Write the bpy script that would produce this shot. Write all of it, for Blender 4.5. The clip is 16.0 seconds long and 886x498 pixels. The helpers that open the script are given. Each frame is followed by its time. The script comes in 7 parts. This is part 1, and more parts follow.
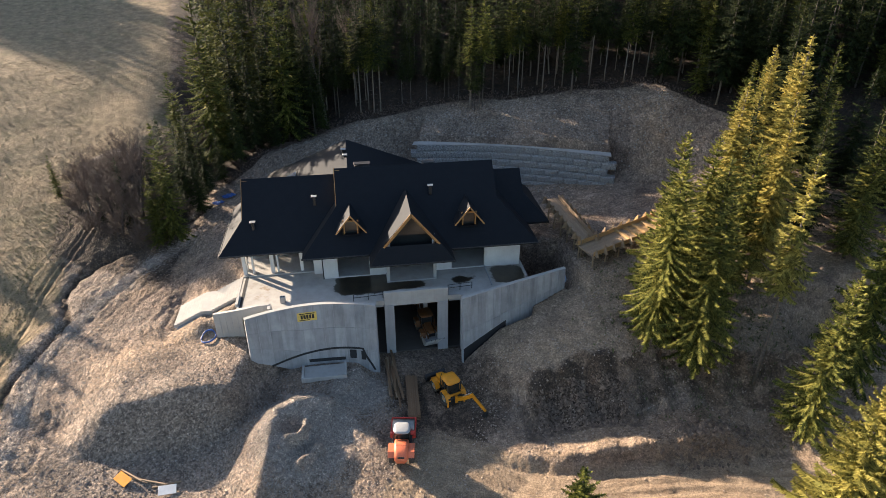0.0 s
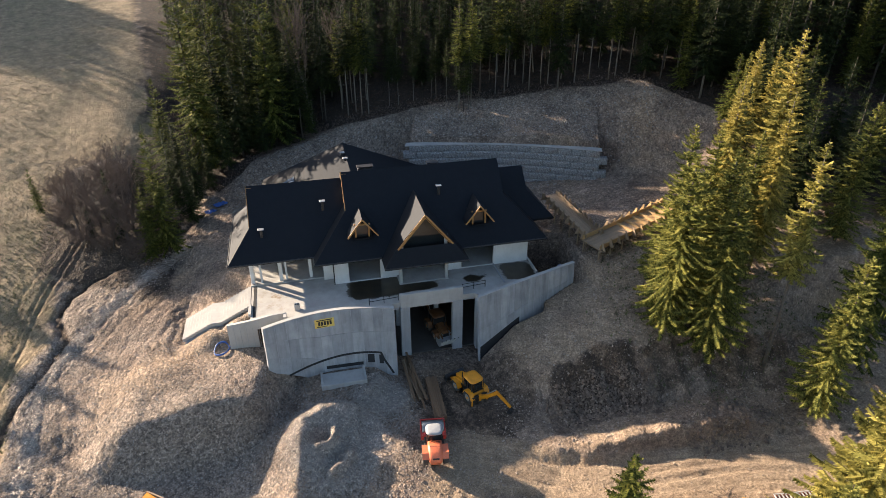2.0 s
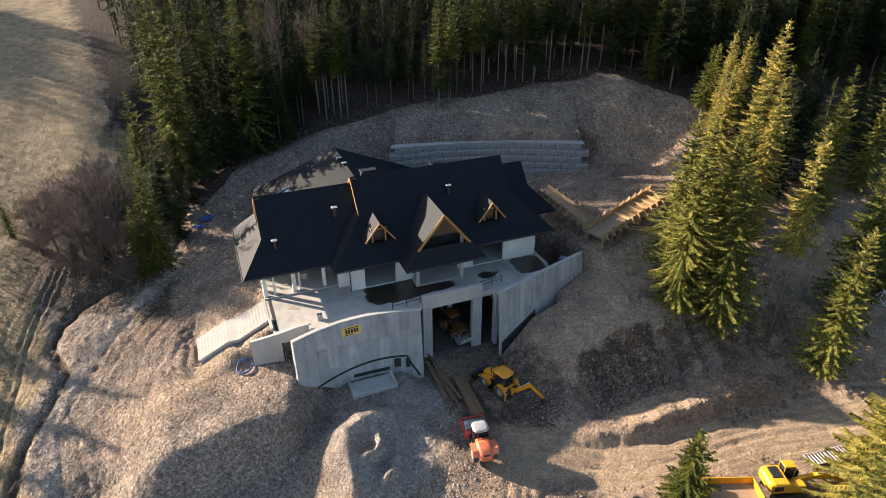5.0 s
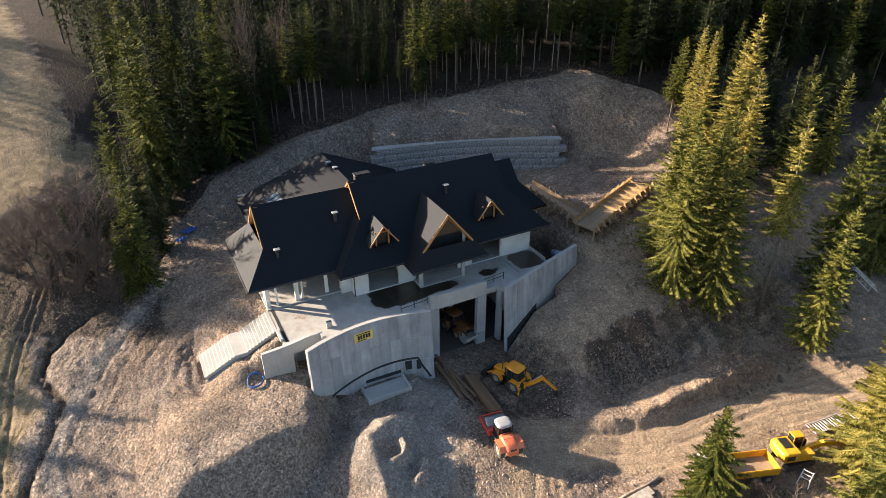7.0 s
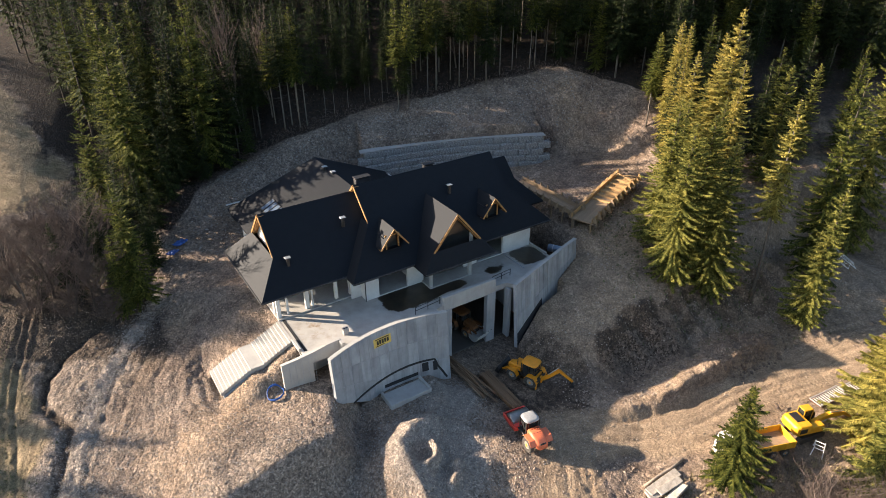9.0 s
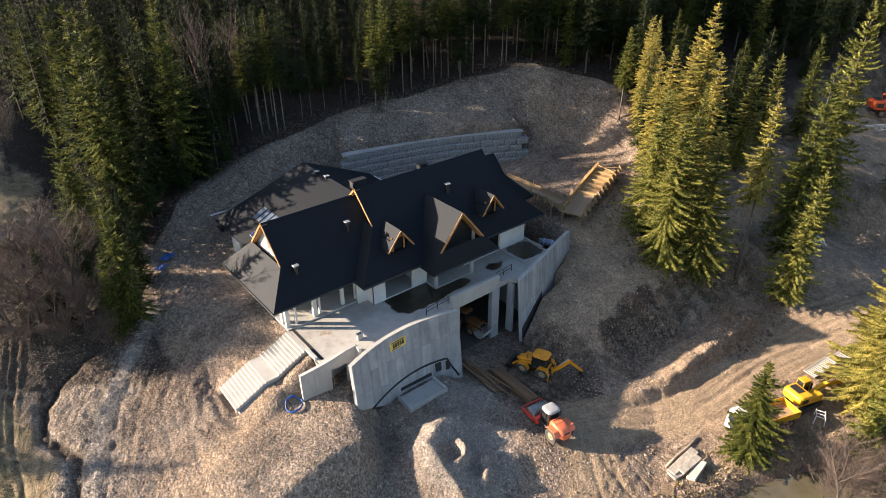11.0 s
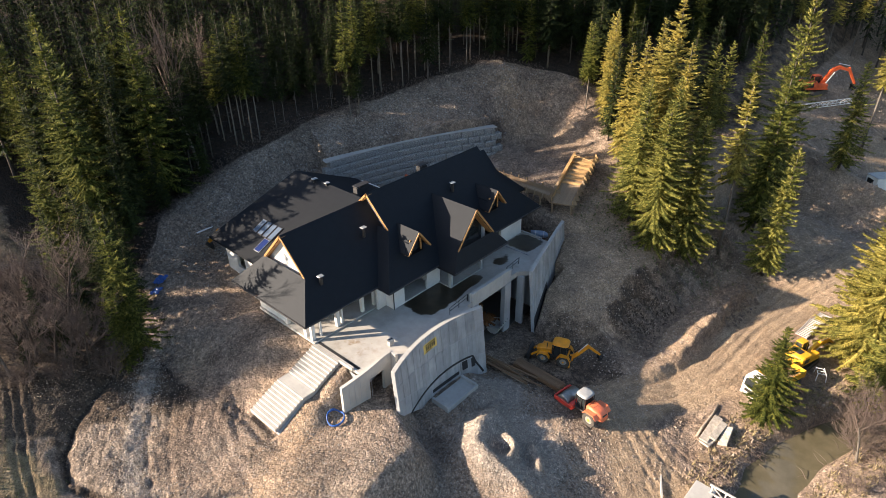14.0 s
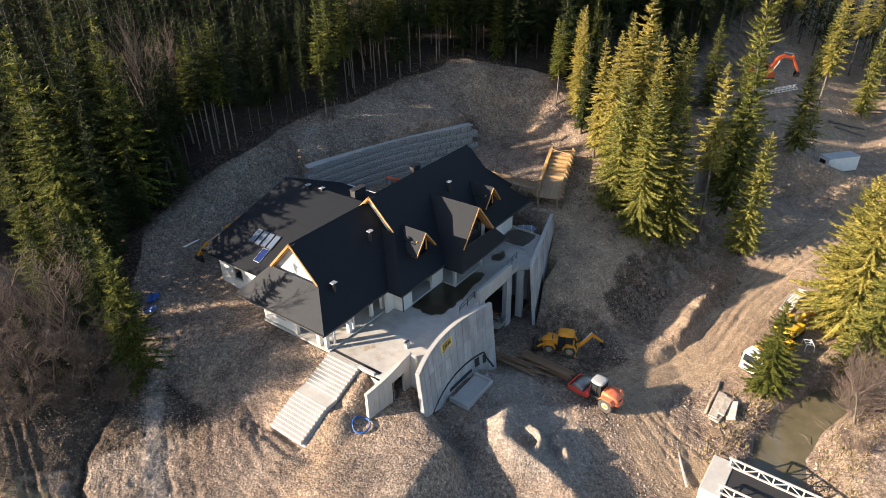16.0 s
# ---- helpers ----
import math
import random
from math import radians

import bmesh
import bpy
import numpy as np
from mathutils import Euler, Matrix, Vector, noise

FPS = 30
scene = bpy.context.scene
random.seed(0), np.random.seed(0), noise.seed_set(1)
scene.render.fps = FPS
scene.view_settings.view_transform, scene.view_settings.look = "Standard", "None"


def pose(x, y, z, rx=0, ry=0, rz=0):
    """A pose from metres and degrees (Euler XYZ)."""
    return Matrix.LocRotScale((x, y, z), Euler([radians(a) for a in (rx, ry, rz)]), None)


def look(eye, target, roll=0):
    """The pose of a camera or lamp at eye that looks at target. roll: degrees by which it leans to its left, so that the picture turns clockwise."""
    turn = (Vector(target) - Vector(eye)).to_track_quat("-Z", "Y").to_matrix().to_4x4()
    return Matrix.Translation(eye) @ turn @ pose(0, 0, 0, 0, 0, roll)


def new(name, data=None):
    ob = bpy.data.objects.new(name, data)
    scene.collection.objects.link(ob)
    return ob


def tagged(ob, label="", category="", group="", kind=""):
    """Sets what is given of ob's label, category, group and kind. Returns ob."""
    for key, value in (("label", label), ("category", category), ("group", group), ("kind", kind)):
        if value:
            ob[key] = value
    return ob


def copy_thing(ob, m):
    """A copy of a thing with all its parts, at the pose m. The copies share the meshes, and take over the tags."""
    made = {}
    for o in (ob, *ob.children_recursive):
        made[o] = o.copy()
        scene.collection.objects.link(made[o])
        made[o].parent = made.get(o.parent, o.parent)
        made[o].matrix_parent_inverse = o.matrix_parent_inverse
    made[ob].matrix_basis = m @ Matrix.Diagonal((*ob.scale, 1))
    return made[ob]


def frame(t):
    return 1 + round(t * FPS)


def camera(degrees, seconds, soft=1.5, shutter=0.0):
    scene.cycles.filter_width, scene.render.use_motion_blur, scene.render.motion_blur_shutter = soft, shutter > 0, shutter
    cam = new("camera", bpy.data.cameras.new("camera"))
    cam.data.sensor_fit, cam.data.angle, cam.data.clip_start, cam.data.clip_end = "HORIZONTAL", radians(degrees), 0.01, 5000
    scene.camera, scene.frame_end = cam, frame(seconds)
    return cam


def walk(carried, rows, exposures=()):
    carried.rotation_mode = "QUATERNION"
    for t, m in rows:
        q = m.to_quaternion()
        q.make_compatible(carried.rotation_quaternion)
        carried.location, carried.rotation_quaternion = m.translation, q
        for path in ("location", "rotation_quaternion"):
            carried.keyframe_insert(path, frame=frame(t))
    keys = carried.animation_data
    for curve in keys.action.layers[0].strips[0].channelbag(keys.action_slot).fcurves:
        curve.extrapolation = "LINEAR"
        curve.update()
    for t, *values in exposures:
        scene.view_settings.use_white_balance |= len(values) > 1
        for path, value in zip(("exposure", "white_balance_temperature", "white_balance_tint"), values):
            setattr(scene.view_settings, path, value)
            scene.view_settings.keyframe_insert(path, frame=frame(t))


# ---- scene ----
cam = camera(70.6, 16.0, soft=0.5)
METRES, EYE, TILT, LEAN, TURN = 54.0, 45.0, 0.0, 0.0, -8.3
ORIGIN = (-5.123, -53.824)
ROWS = [
    (0.0, 0.0, 0.0, 0.0, -0.08, -29.69, 0.15),
    (0.5, -0.0293, -0.0003, 0.0002, -1.34, -29.68, 0.15),
    (1.0, -0.0608, 0.0002, 0.0001, -2.67, -29.65, 0.15),
    (1.5, -0.0898, 0.0015, 0.0, -3.81, -29.65, 0.15),
    (2.0, -0.1215, 0.0031, -0.0003, -5.07, -29.63, 0.17),
    (2.5, -0.1505, 0.0052, -0.0006, -6.22, -29.61, 0.18),
    (3.0, -0.1819, 0.0084, -0.0006, -7.47, -29.61, 0.21),
    (3.5, -0.2109, 0.012, -0.0009, -8.62, -29.61, 0.21),
    (4.0, -0.2423, 0.0165, -0.0016, -9.95, -29.58, 0.22),
    (6.5, -0.3936, 0.0513, -0.0005, -17.56, -29.58, 0.2),
    (7.0, -0.4244, 0.061, -0.0003, -19.1, -29.58, 0.22),
    (7.5, -0.4529, 0.0708, -0.0001, -20.47, -29.58, 0.24),
    (8.0, -0.483, 0.0823, 0.0003, -21.87, -29.58, 0.27),
    (8.5, -0.5102, 0.0938, 0.0007, -23.15, -29.6, 0.31),
    (9.0, -0.5397, 0.1071, 0.0013, -24.72, -29.63, 0.33),
    (11.5, -0.6785, 0.1819, 0.0022, -32.39, -29.72, 0.48),
    (12.0, -0.7065, 0.1998, 0.0025, -33.88, -29.73, 0.52),
    (12.5, -0.7319, 0.2168, 0.0027, -35.2, -29.76, 0.56),
    (13.0, -0.7589, 0.2359, 0.0029, -36.64, -29.78, 0.62),
    (13.5, -0.7834, 0.254, 0.003, -38.06, -29.79, 0.66),
    (14.0, -0.8093, 0.2744, 0.0032, -39.67, -29.8, 0.72),
    (14.5, -0.8326, 0.2939, 0.0035, -41.19, -29.83, 0.77),
    (15.0, -0.8575, 0.3158, 0.0035, -42.81, -29.83, 0.83),
    (15.5, -0.8799, 0.3365, 0.0038, -44.35, -29.85, 0.88),
    (16.0, -0.9035, 0.3595, 0.0041, -46.09, -29.88, 0.95),
]
walk(cam, [(t, pose(*ORIGIN, EYE, TILT, LEAN, TURN) @ pose(METRES * x, METRES * y, METRES * z, 90 + pitch, roll, yaw)) for t, x, y, z, yaw, pitch, roll in ROWS], [(0.0, 1.85), (16.0, 1.85)])

# ---- light: low sun from the north-west over the meadow, clear cool sky ----
SUN_AZ, SUN_EL = radians(-50.0), radians(20.4)
sun_way = Vector((math.sin(SUN_AZ) * math.cos(SUN_EL), math.cos(SUN_AZ) * math.cos(SUN_EL), math.sin(SUN_EL)))
world = bpy.data.worlds.new("sky")
scene.world = world
world.use_nodes = True
wn = world.node_tree.nodes
sky = wn.new("ShaderNodeTexSky")
sky.sky_type, sky.sun_disc = "NISHITA", False
sky.sun_elevation, sky.sun_rotation = SUN_EL, SUN_AZ
wn["Background"].inputs["Strength"].default_value = 0.077
world.node_tree.links.new(sky.outputs["Color"], wn["Background"].inputs["Color"])
sun = new("sun", bpy.data.lights.new("sun", "SUN"))
sun.data.energy, sun.data.angle, sun.data.color = 5.0, radians(0.6), (1.0, 0.81, 0.62)
sun.matrix_world = look(tuple(sun_way * 200), (0, 0, 0))

# ---- materials ----


class Nodes:
    """Short hand for building one node material."""

    def __init__(self, name, rough=0.8, metal=0.0):
        self.m = bpy.data.materials.new(name)
        self.m.use_nodes = True
        self.t = self.m.node_tree
        self.b = self.t.nodes["Principled BSDF"]
        self.b.inputs["Roughness"].default_value = rough
        self.b.inputs["Metallic"].default_value = metal
        self.co = self.n("ShaderNodeTexCoord").outputs["Object"]

    def n(self, kind, **sets):
        node = self.t.nodes.new(kind)
        for k, v in sets.items():
            node.inputs[k].default_value = v
        return node

    def link(self, a, b):
        self.t.links.new(a, b)

    def noise(self, scale, detail=6.0, rough=0.6, co=None):
        node = self.n("ShaderNodeTexNoise", Scale=scale, Detail=detail, Roughness=rough)
        self.link(co or self.co, node.inputs["Vector"])
        return node.outputs["Fac"]

    def ramp(self, fac, *stops):
        node = self.n("ShaderNodeValToRGB")
        while len(node.color_ramp.elements) < len(stops):
            node.color_ramp.elements.new(0.5)
        for e, (p, c) in zip(node.color_ramp.elements, stops):
            e.position = p
            e.color = (*c, 1) if len(c) == 3 else (c[0], c[0], c[0], 1)
        self.link(fac, node.inputs["Fac"])
        return node.outputs["Color"]

    def mixc(self, fac, a, b, mode="MIX"):
        node = self.t.nodes.new("ShaderNodeMix")
        node.data_type, node.blend_type = "RGBA", mode
        for s, v in ((node.inputs[0], fac), (node.inputs[6], a), (node.inputs[7], b)):
            if isinstance(v, (int, float)):
                s.default_value = v
            elif isinstance(v, tuple):
                s.default_value = (*v, 1)
            else:
                self.link(v, s)
        return node.outputs[2]

    def math(self, op, a, b=0.0):
        node = self.t.nodes.new("ShaderNodeMath")
        node.operation = op
        for s, v in zip(node.inputs, (a, b)):
            if isinstance(v, (int, float)):
                s.default_value = v
            else:
                self.link(v, s)
        return node.outputs[0]

    def attr(self, name):
        node = self.t.nodes.new("ShaderNodeAttribute")
        node.attribute_name = name
        return node.outputs["Fac"]

    def random(self):
        return self.n("ShaderNodeObjectInfo").outputs["Random"]

    def island(self):
        return self.n("ShaderNodeNewGeometry").outputs["Random Per Island"]

    def colour(self, c):
        if isinstance(c, tuple):
            self.b.inputs["Base Color"].default_value = (*c, 1)
        else:
            self.link(c, self.b.inputs["Base Color"])
        return self

    def bump(self, height, strength=0.5, dist=0.05):
        node = self.n("ShaderNodeBump", Strength=strength, Distance=dist)
        self.link(height, node.inputs["Height"])
        self.link(node.outputs["Normal"], self.b.inputs["Normal"])
        return self

    def rough(self, fac):
        self.link(fac, self.b.inputs["Roughness"])
        return self


def plain(name, c, rough=0.6, metal=0.0, vary=0.25, scale=3.0, grime=0.3):
    """Paint, metal or plastic with wear at two scales and dust."""
    k = Nodes(name, rough, metal)
    lo = tuple(v * (1 - vary) for v in c)
    hi = tuple(min(1, v * (1 + vary * 0.5)) for v in c)
    big = k.ramp(k.noise(scale), (0.3, lo), (0.7, hi))
    spots = k.ramp(k.noise(scale * 9, 4), (0.52, (0, 0, 0)), (0.72, (1, 1, 1)))
    k.colour(k.mixc(k.math("MULTIPLY", spots, grime), big, (0.16, 0.13, 0.10)))
    k.bump(k.noise(scale * 14), 0.12, 0.01)
    return k.m


def concrete_mat(name, c, boards=0.0, stain=0.35):
    k = Nodes(name, 0.85)
    cloud = k.ramp(k.noise(0.35, 8, 0.65), (0.3, tuple(v * 0.74 for v in c)), (0.7, c))
    stretch = k.n("ShaderNodeMapping")
    stretch.inputs["Scale"].default_value = (2.2, 2.2, 0.22)
    k.link(k.co, stretch.inputs["Vector"])
    runs = k.ramp(k.noise(1.0, 6, 0.6, stretch.outputs["Vector"]), (0.48, (0, 0, 0)), (0.75, (1, 1, 1)))
    col = k.mixc(k.math("MULTIPLY", runs, stain), cloud, tuple(v * 0.45 for v in c))
    pores = k.noise(26, 3)
    col = k.mixc(k.math("MULTIPLY", k.ramp(pores, (0.6, (0, 0, 0)), (0.7, (1, 1, 1))), 0.35), col, tuple(v * 0.5 for v in c))
    k.colour(col).bump(k.noise(9, 8), 0.25, 0.02)
    return k.m


def wood_mat(name, dark, light, scale=1.0, rough=0.7):
    k = Nodes(name, rough)
    stretch = k.n("ShaderNodeMapping")
    stretch.inputs["Scale"].default_value = (0.6 * scale, 7 * scale, 7 * scale)
    k.link(k.co, stretch.inputs["Vector"])
    grain = k.noise(2.0, 6, 0.6, stretch.outputs["Vector"])
    col = k.ramp(grain, (0.3, dark), (0.7, light))
    col = k.mixc(k.math("MULTIPLY", k.random(), 0.35), col, tuple(v * 0.6 for v in dark))
    k.colour(col).bump(grain, 0.2, 0.01)
    return k.m


def leaf_mat(name, dark, light, tip, thinness=0.35, vary=0.35):
    k = Nodes(name, 0.7)
    col = k.ramp(k.island(), (0.0, dark), (0.55, light), (1.0, tip))
    col = k.mixc(k.math("MULTIPLY", k.random(), vary), col, tuple(v * 0.8 for v in dark))
    clump = k.ramp(k.noise(0.45, 4), (0.35, (0.60, 0.66, 0.60)), (0.65, (1.25, 1.18, 1.04)))
    col = k.mixc(1.0, col, clump, "MULTIPLY")
    k.colour(col)
    k.b.inputs["Specular IOR Level"].default_value = 0.15
    thin, both = k.n("ShaderNodeBsdfTranslucent"), k.n("ShaderNodeMixShader", Fac=thinness)
    k.link(col, thin.inputs["Color"])
    k.link(k.b.outputs[0], both.inputs[1])
    k.link(thin.outputs[0], both.inputs[2])
    k.link(both.outputs[0], k.t.nodes["Material Output"].inputs["Surface"])
    return k.m


concrete = concrete_mat("cast_concrete", (0.36, 0.37, 0.385))
concrete_light = concrete_mat("pale_concrete", (0.42, 0.41, 0.39), stain=0.25)
concrete_dark = concrete_mat("bitumen_coat", (0.018, 0.019, 0.022), stain=0.2)
plaster = concrete_mat("white_plaster", (0.66, 0.655, 0.64), stain=0.10)
k = Nodes("terrace_screed", 0.85)
wet = k.attr("wet")
dry = k.ramp(k.noise(0.5, 8, 0.65), (0.3, (0.28, 0.27, 0.25)), (0.68, (0.41, 0.395, 0.37)))
mud = k.ramp(k.noise(0.9, 9, 0.7), (0.50, (0, 0, 0)), (0.64, (1, 1, 1)))
dry = k.mixc(k.math("MULTIPLY", k.math("MULTIPLY", mud, k.attr("mud")), 0.9), dry, (0.20, 0.135, 0.075))
ragged = k.ramp(k.math("ADD", wet, k.math("MULTIPLY", k.math("SUBTRACT", k.noise(0.9, 8), 0.5), 0.9)), (0.44, (0, 0, 0)), (0.56, (1, 1, 1)))
k.colour(k.mixc(ragged, dry, k.ramp(k.noise(0.7, 6), (0.35, (0.022, 0.020, 0.016)), (0.7, (0.060, 0.048, 0.032)))))
k.rough(k.ramp(ragged, (0.0, (0.85,)), (1.0, (0.28,))))
k.bump(k.noise(12, 8), 0.2, 0.02)
terrace_mat = k.m

k = Nodes("dark_roof_tile", 0.68)
k.b.inputs["Specular IOR Level"].default_value = 0.28
k.b.inputs["Specular Tint"].default_value = (0.80, 0.88, 1.0, 1.0)
wave = k.n("ShaderNodeTexWave", Scale=0.9, Distortion=0.15, Detail=1.0)
wave.bands_direction, wave.wave_profile = "Z", "SAW"
k.link(k.co, wave.inputs["Vector"])
dust = k.noise(1.2, 8, 0.65)
base = k.ramp(dust, (0.3, (0.0034, 0.0043, 0.0064)), (0.75, (0.0060, 0.0072, 0.0098)))
line = k.ramp(wave.outputs["Fac"], (0.0, (0.72, 0.72, 0.72)), (0.12, (1, 1, 1)))
fleck = k.ramp(k.noise(42, 2), (0.3, (0.75, 0.75, 0.75)), (0.8, (1.15, 1.15, 1.15)))
k.colour(k.mixc(1.0, k.mixc(1.0, base, line, "MULTIPLY"), fleck, "MULTIPLY"))
k.bump(wave.outputs["Fac"], 0.2, 0.02)
roof_mat = k.m

timber = wood_mat("honey_timber", (0.27, 0.135, 0.045), (0.47, 0.255, 0.09))
timber_pale = wood_mat("fresh_sawn_timber", (0.33, 0.20, 0.085), (0.56, 0.375, 0.18))
timber_brown = wood_mat("damp_brown_boards", (0.115, 0.064, 0.032), (0.235, 0.140, 0.075))
timber_grey = wood_mat("weathered_timber", (0.20, 0.14, 0.09), (0.38, 0.28, 0.18))
bark = wood_mat("grey_bark", (0.042, 0.034, 0.028), (0.105, 0.088, 0.074), 0.6, 0.9)
bark_pale = wood_mat("pale_bark", (0.075, 0.064, 0.054), (0.19, 0.168, 0.145), 0.6, 0.9)
twig_mat = wood_mat("bare_twigs", (0.068, 0.048, 0.040), (0.160, 0.120, 0.100), 0.6, 0.9)
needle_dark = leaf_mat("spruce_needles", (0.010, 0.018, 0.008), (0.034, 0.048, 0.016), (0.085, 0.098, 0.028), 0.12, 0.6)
# Brighter needle copies for sunlit trees: the sunshine sits in these colours.
needle_sun_warm = leaf_mat("sunlit_yellowish_needles", (0.105, 0.100, 0.030), (0.345, 0.312, 0.090), (0.52, 0.46, 0.145), 0.45, 0.2)
needle_sun_gold = leaf_mat("sunny_golden_needles", (0.130, 0.115, 0.034), (0.400, 0.345, 0.100), (0.58, 0.50, 0.165), 0.45, 0.2)
needle_sun_edge = leaf_mat("sunlit_edge_needles", (0.026, 0.038, 0.011), (0.105, 0.122, 0.028), (0.235, 0.230, 0.056), 0.30, 0.35)
needle_sun_lush = leaf_mat("sunlit_green_needles", (0.060, 0.072, 0.023), (0.235, 0.240, 0.068), (0.46, 0.43, 0.130), 0.45, 0.25)
yellow = plain("machine_yellow", (0.70, 0.27, 0.008), 0.45, 0, 0.2, 1.5, 0.35)
yellow_bright = plain("excavator_yellow", (0.70, 0.36, 0.016), 0.45, 0, 0.2, 1.5, 0.25)
orange = plain("roller_orange", (0.70, 0.17, 0.075), 0.45, 0, 0.25, 1.5, 0.3)
red = plain("red_paint", (0.55, 0.045, 0.030), 0.45, 0, 0.25, 1.5, 0.3)
white_paint = plain("white_paint", (0.76, 0.75, 0.72), 0.4, 0, 0.12, 1.2, 0.2)
rubber = plain("tyre_rubber", (0.055, 0.050, 0.046), 0.9, 0, 0.35, 6, 0.7)
black_steel = plain("black_steel", (0.028, 0.028, 0.030), 0.5, 0.3, 0.3, 3, 0.35)
grey_steel = plain("galvanised_steel", (0.46, 0.47, 0.48), 0.45, 0.7, 0.2, 3, 0.25)
drum_steel = plain("worn_drum_steel", (0.30, 0.29, 0.28), 0.38, 0.8, 0.3, 2, 0.3)
rim_grey = plain("rim_paint", (0.27, 0.25, 0.22), 0.6, 0, 0.25, 4, 0.6)
blue_plastic = plain("blue_plastic", (0.022, 0.085, 0.30), 0.4, 0, 0.2, 3, 0.1)
blue_pale = plain("pale_blue_pipe", (0.34, 0.42, 0.56), 0.4, 0, 0.2, 2, 0.15)
banner_mat = plain("yellow_banner", (0.70, 0.50, 0.12), 0.6, 0, 0.12, 2, 0.1)
ink = plain("black_print", (0.018, 0.017, 0.016), 0.7, 0, 0.2, 4, 0.0)
solar_mat = plain("solar_cell", (0.012, 0.022, 0.10), 0.18, 0.0, 0.3, 6, 0.0)
glass_dark = plain("cab_glass", (0.020, 0.024, 0.026), 0.08, 0.0, 0.2, 2, 0.1)
roof_glass = plain("roof_window_glass", (0.09, 0.12, 0.17), 0.16, 0.0, 0.1, 2, 0.05)
k = Nodes("creek_water", 0.06)
k.colour(k.ramp(k.noise(0.5, 4), (0.3, (0.085, 0.075, 0.048)), (0.7, (0.125, 0.11, 0.075))))
k.bump(k.noise(2.2, 3), 0.12, 0.02)
water_mat = k.m
stone_mats = []
for nm, a, b in (("grey_stone", (0.18, 0.157, 0.135), (0.44, 0.395, 0.35)), ("warm_stone", (0.23, 0.18, 0.14), (0.46, 0.37, 0.295)), ("brown_rock", (0.10, 0.072, 0.054), (0.32, 0.235, 0.172))):
    k = Nodes(nm, 0.9)
    k.colour(k.mixc(k.math("MULTIPLY", k.island(), 0.8), k.ramp(k.noise(2.5), (0.3, a), (0.7, b)), tuple(v * 0.9 for v in a))).bump(k.noise(9), 0.4, 0.03)
    stone_mats.append(k.m)
grey_stone, warm_stone, brown_rock = stone_mats
k = Nodes("gabion_stone", 0.9)
vor = k.n("ShaderNodeTexVoronoi", Scale=7.5)
k.link(k.co, vor.inputs["Vector"])
stone = k.ramp(vor.outputs["Color"], (0.1, (0.17, 0.17, 0.17)), (0.9, (0.40, 0.40, 0.395)))
k.colour(k.mixc(k.ramp(vor.outputs["Distance"], (0.45, (0, 0, 0)), (0.85, (1, 1, 1))), stone, (0.10, 0.10, 0.10)))
k.bump(vor.outputs["Distance"], -0.6, 0.08)
gabion_mat = k.m
k = Nodes("ground_earth", 0.95)
fine = k.noise(6.5, 10, 0.75)
mid = k.noise(0.55, 8, 0.62)
big = k.noise(0.09, 5, 0.55)
earth = k.ramp(mid, (0.30, (0.128, 0.098, 0.080)), (0.52, (0.226, 0.180, 0.152)), (0.72, (0.345, 0.285, 0.246)))
clay = k.ramp(mid, (0.3, (0.205, 0.150, 0.108)), (0.7, (0.385, 0.302, 0.226)))
rubble = k.ramp(k.noise(3.2, 9, 0.75), (0.32, (0.100, 0.082, 0.069)), (0.52, (0.245, 0.207, 0.177)), (0.7, (0.43, 0.372, 0.326)))
gravel = k.ramp(k.noise(7.0, 6, 0.8), (0.33, (0.165, 0.148, 0.134)), (0.50, (0.36, 0.325, 0.298)), (0.66, (0.58, 0.525, 0.48)))
grass = k.ramp(k.noise(0.8, 9, 0.7), (0.3, (0.110, 0.084, 0.050)), (0.5, (0.222, 0.174, 0.109)), (0.7, (0.35, 0.28, 0.18)))
green = k.ramp(k.noise(0.28, 7, 0.65), (0.50, (0, 0, 0)), (0.68, (1, 1, 1)))
grass = k.mixc(k.math("MULTIPLY", green, 0.35), grass, (0.10, 0.105, 0.040))
# Needle litter, made darker still with the trees' shade in its colour.
litter_shade = k.ramp(k.noise(1.3, 9, 0.7), (0.32, (0.012, 0.009, 0.006)), (0.55, (0.032, 0.021, 0.014)), (0.75, (0.085, 0.050, 0.030)))
# Mud colour, lowered further to hold the copse's shade as well.
mud_shade_col = k.ramp(fine, (0.3, (0.045, 0.033, 0.024)), (0.7, (0.110, 0.082, 0.060)))


def ragged_mask(attribute, scale=1.1, width=0.10):
    lumps = k.math("MULTIPLY", k.math("SUBTRACT", k.noise(scale, 8, 0.65), 0.5), 0.9)
    return k.ramp(k.math("ADD", k.attr(attribute), lumps), (0.5 - width, (0, 0, 0)), (0.5 + width, (1, 1, 1)))


col = k.mixc(k.ramp(big, (0.42, (0, 0, 0)), (0.62, (1, 1, 1))), earth, clay)
col = k.mixc(ragged_mask("rubble", 0.7, 0.2), col, rubble)
col = k.mixc(ragged_mask("grass", 0.35, 0.12), col, grass)
col = k.mixc(ragged_mask("litter_shade", 0.5, 0.12), col, litter_shade)
col = k.mixc(ragged_mask("mud", 0.9, 0.2), col, mud_shade_col)
col = k.mixc(ragged_mask("gravel", 1.3, 0.12), col, gravel)
sand = k.ramp(k.noise(0.9, 8, 0.6), (0.3, (0.215, 0.162, 0.115)), (0.7, (0.36, 0.285, 0.205)))
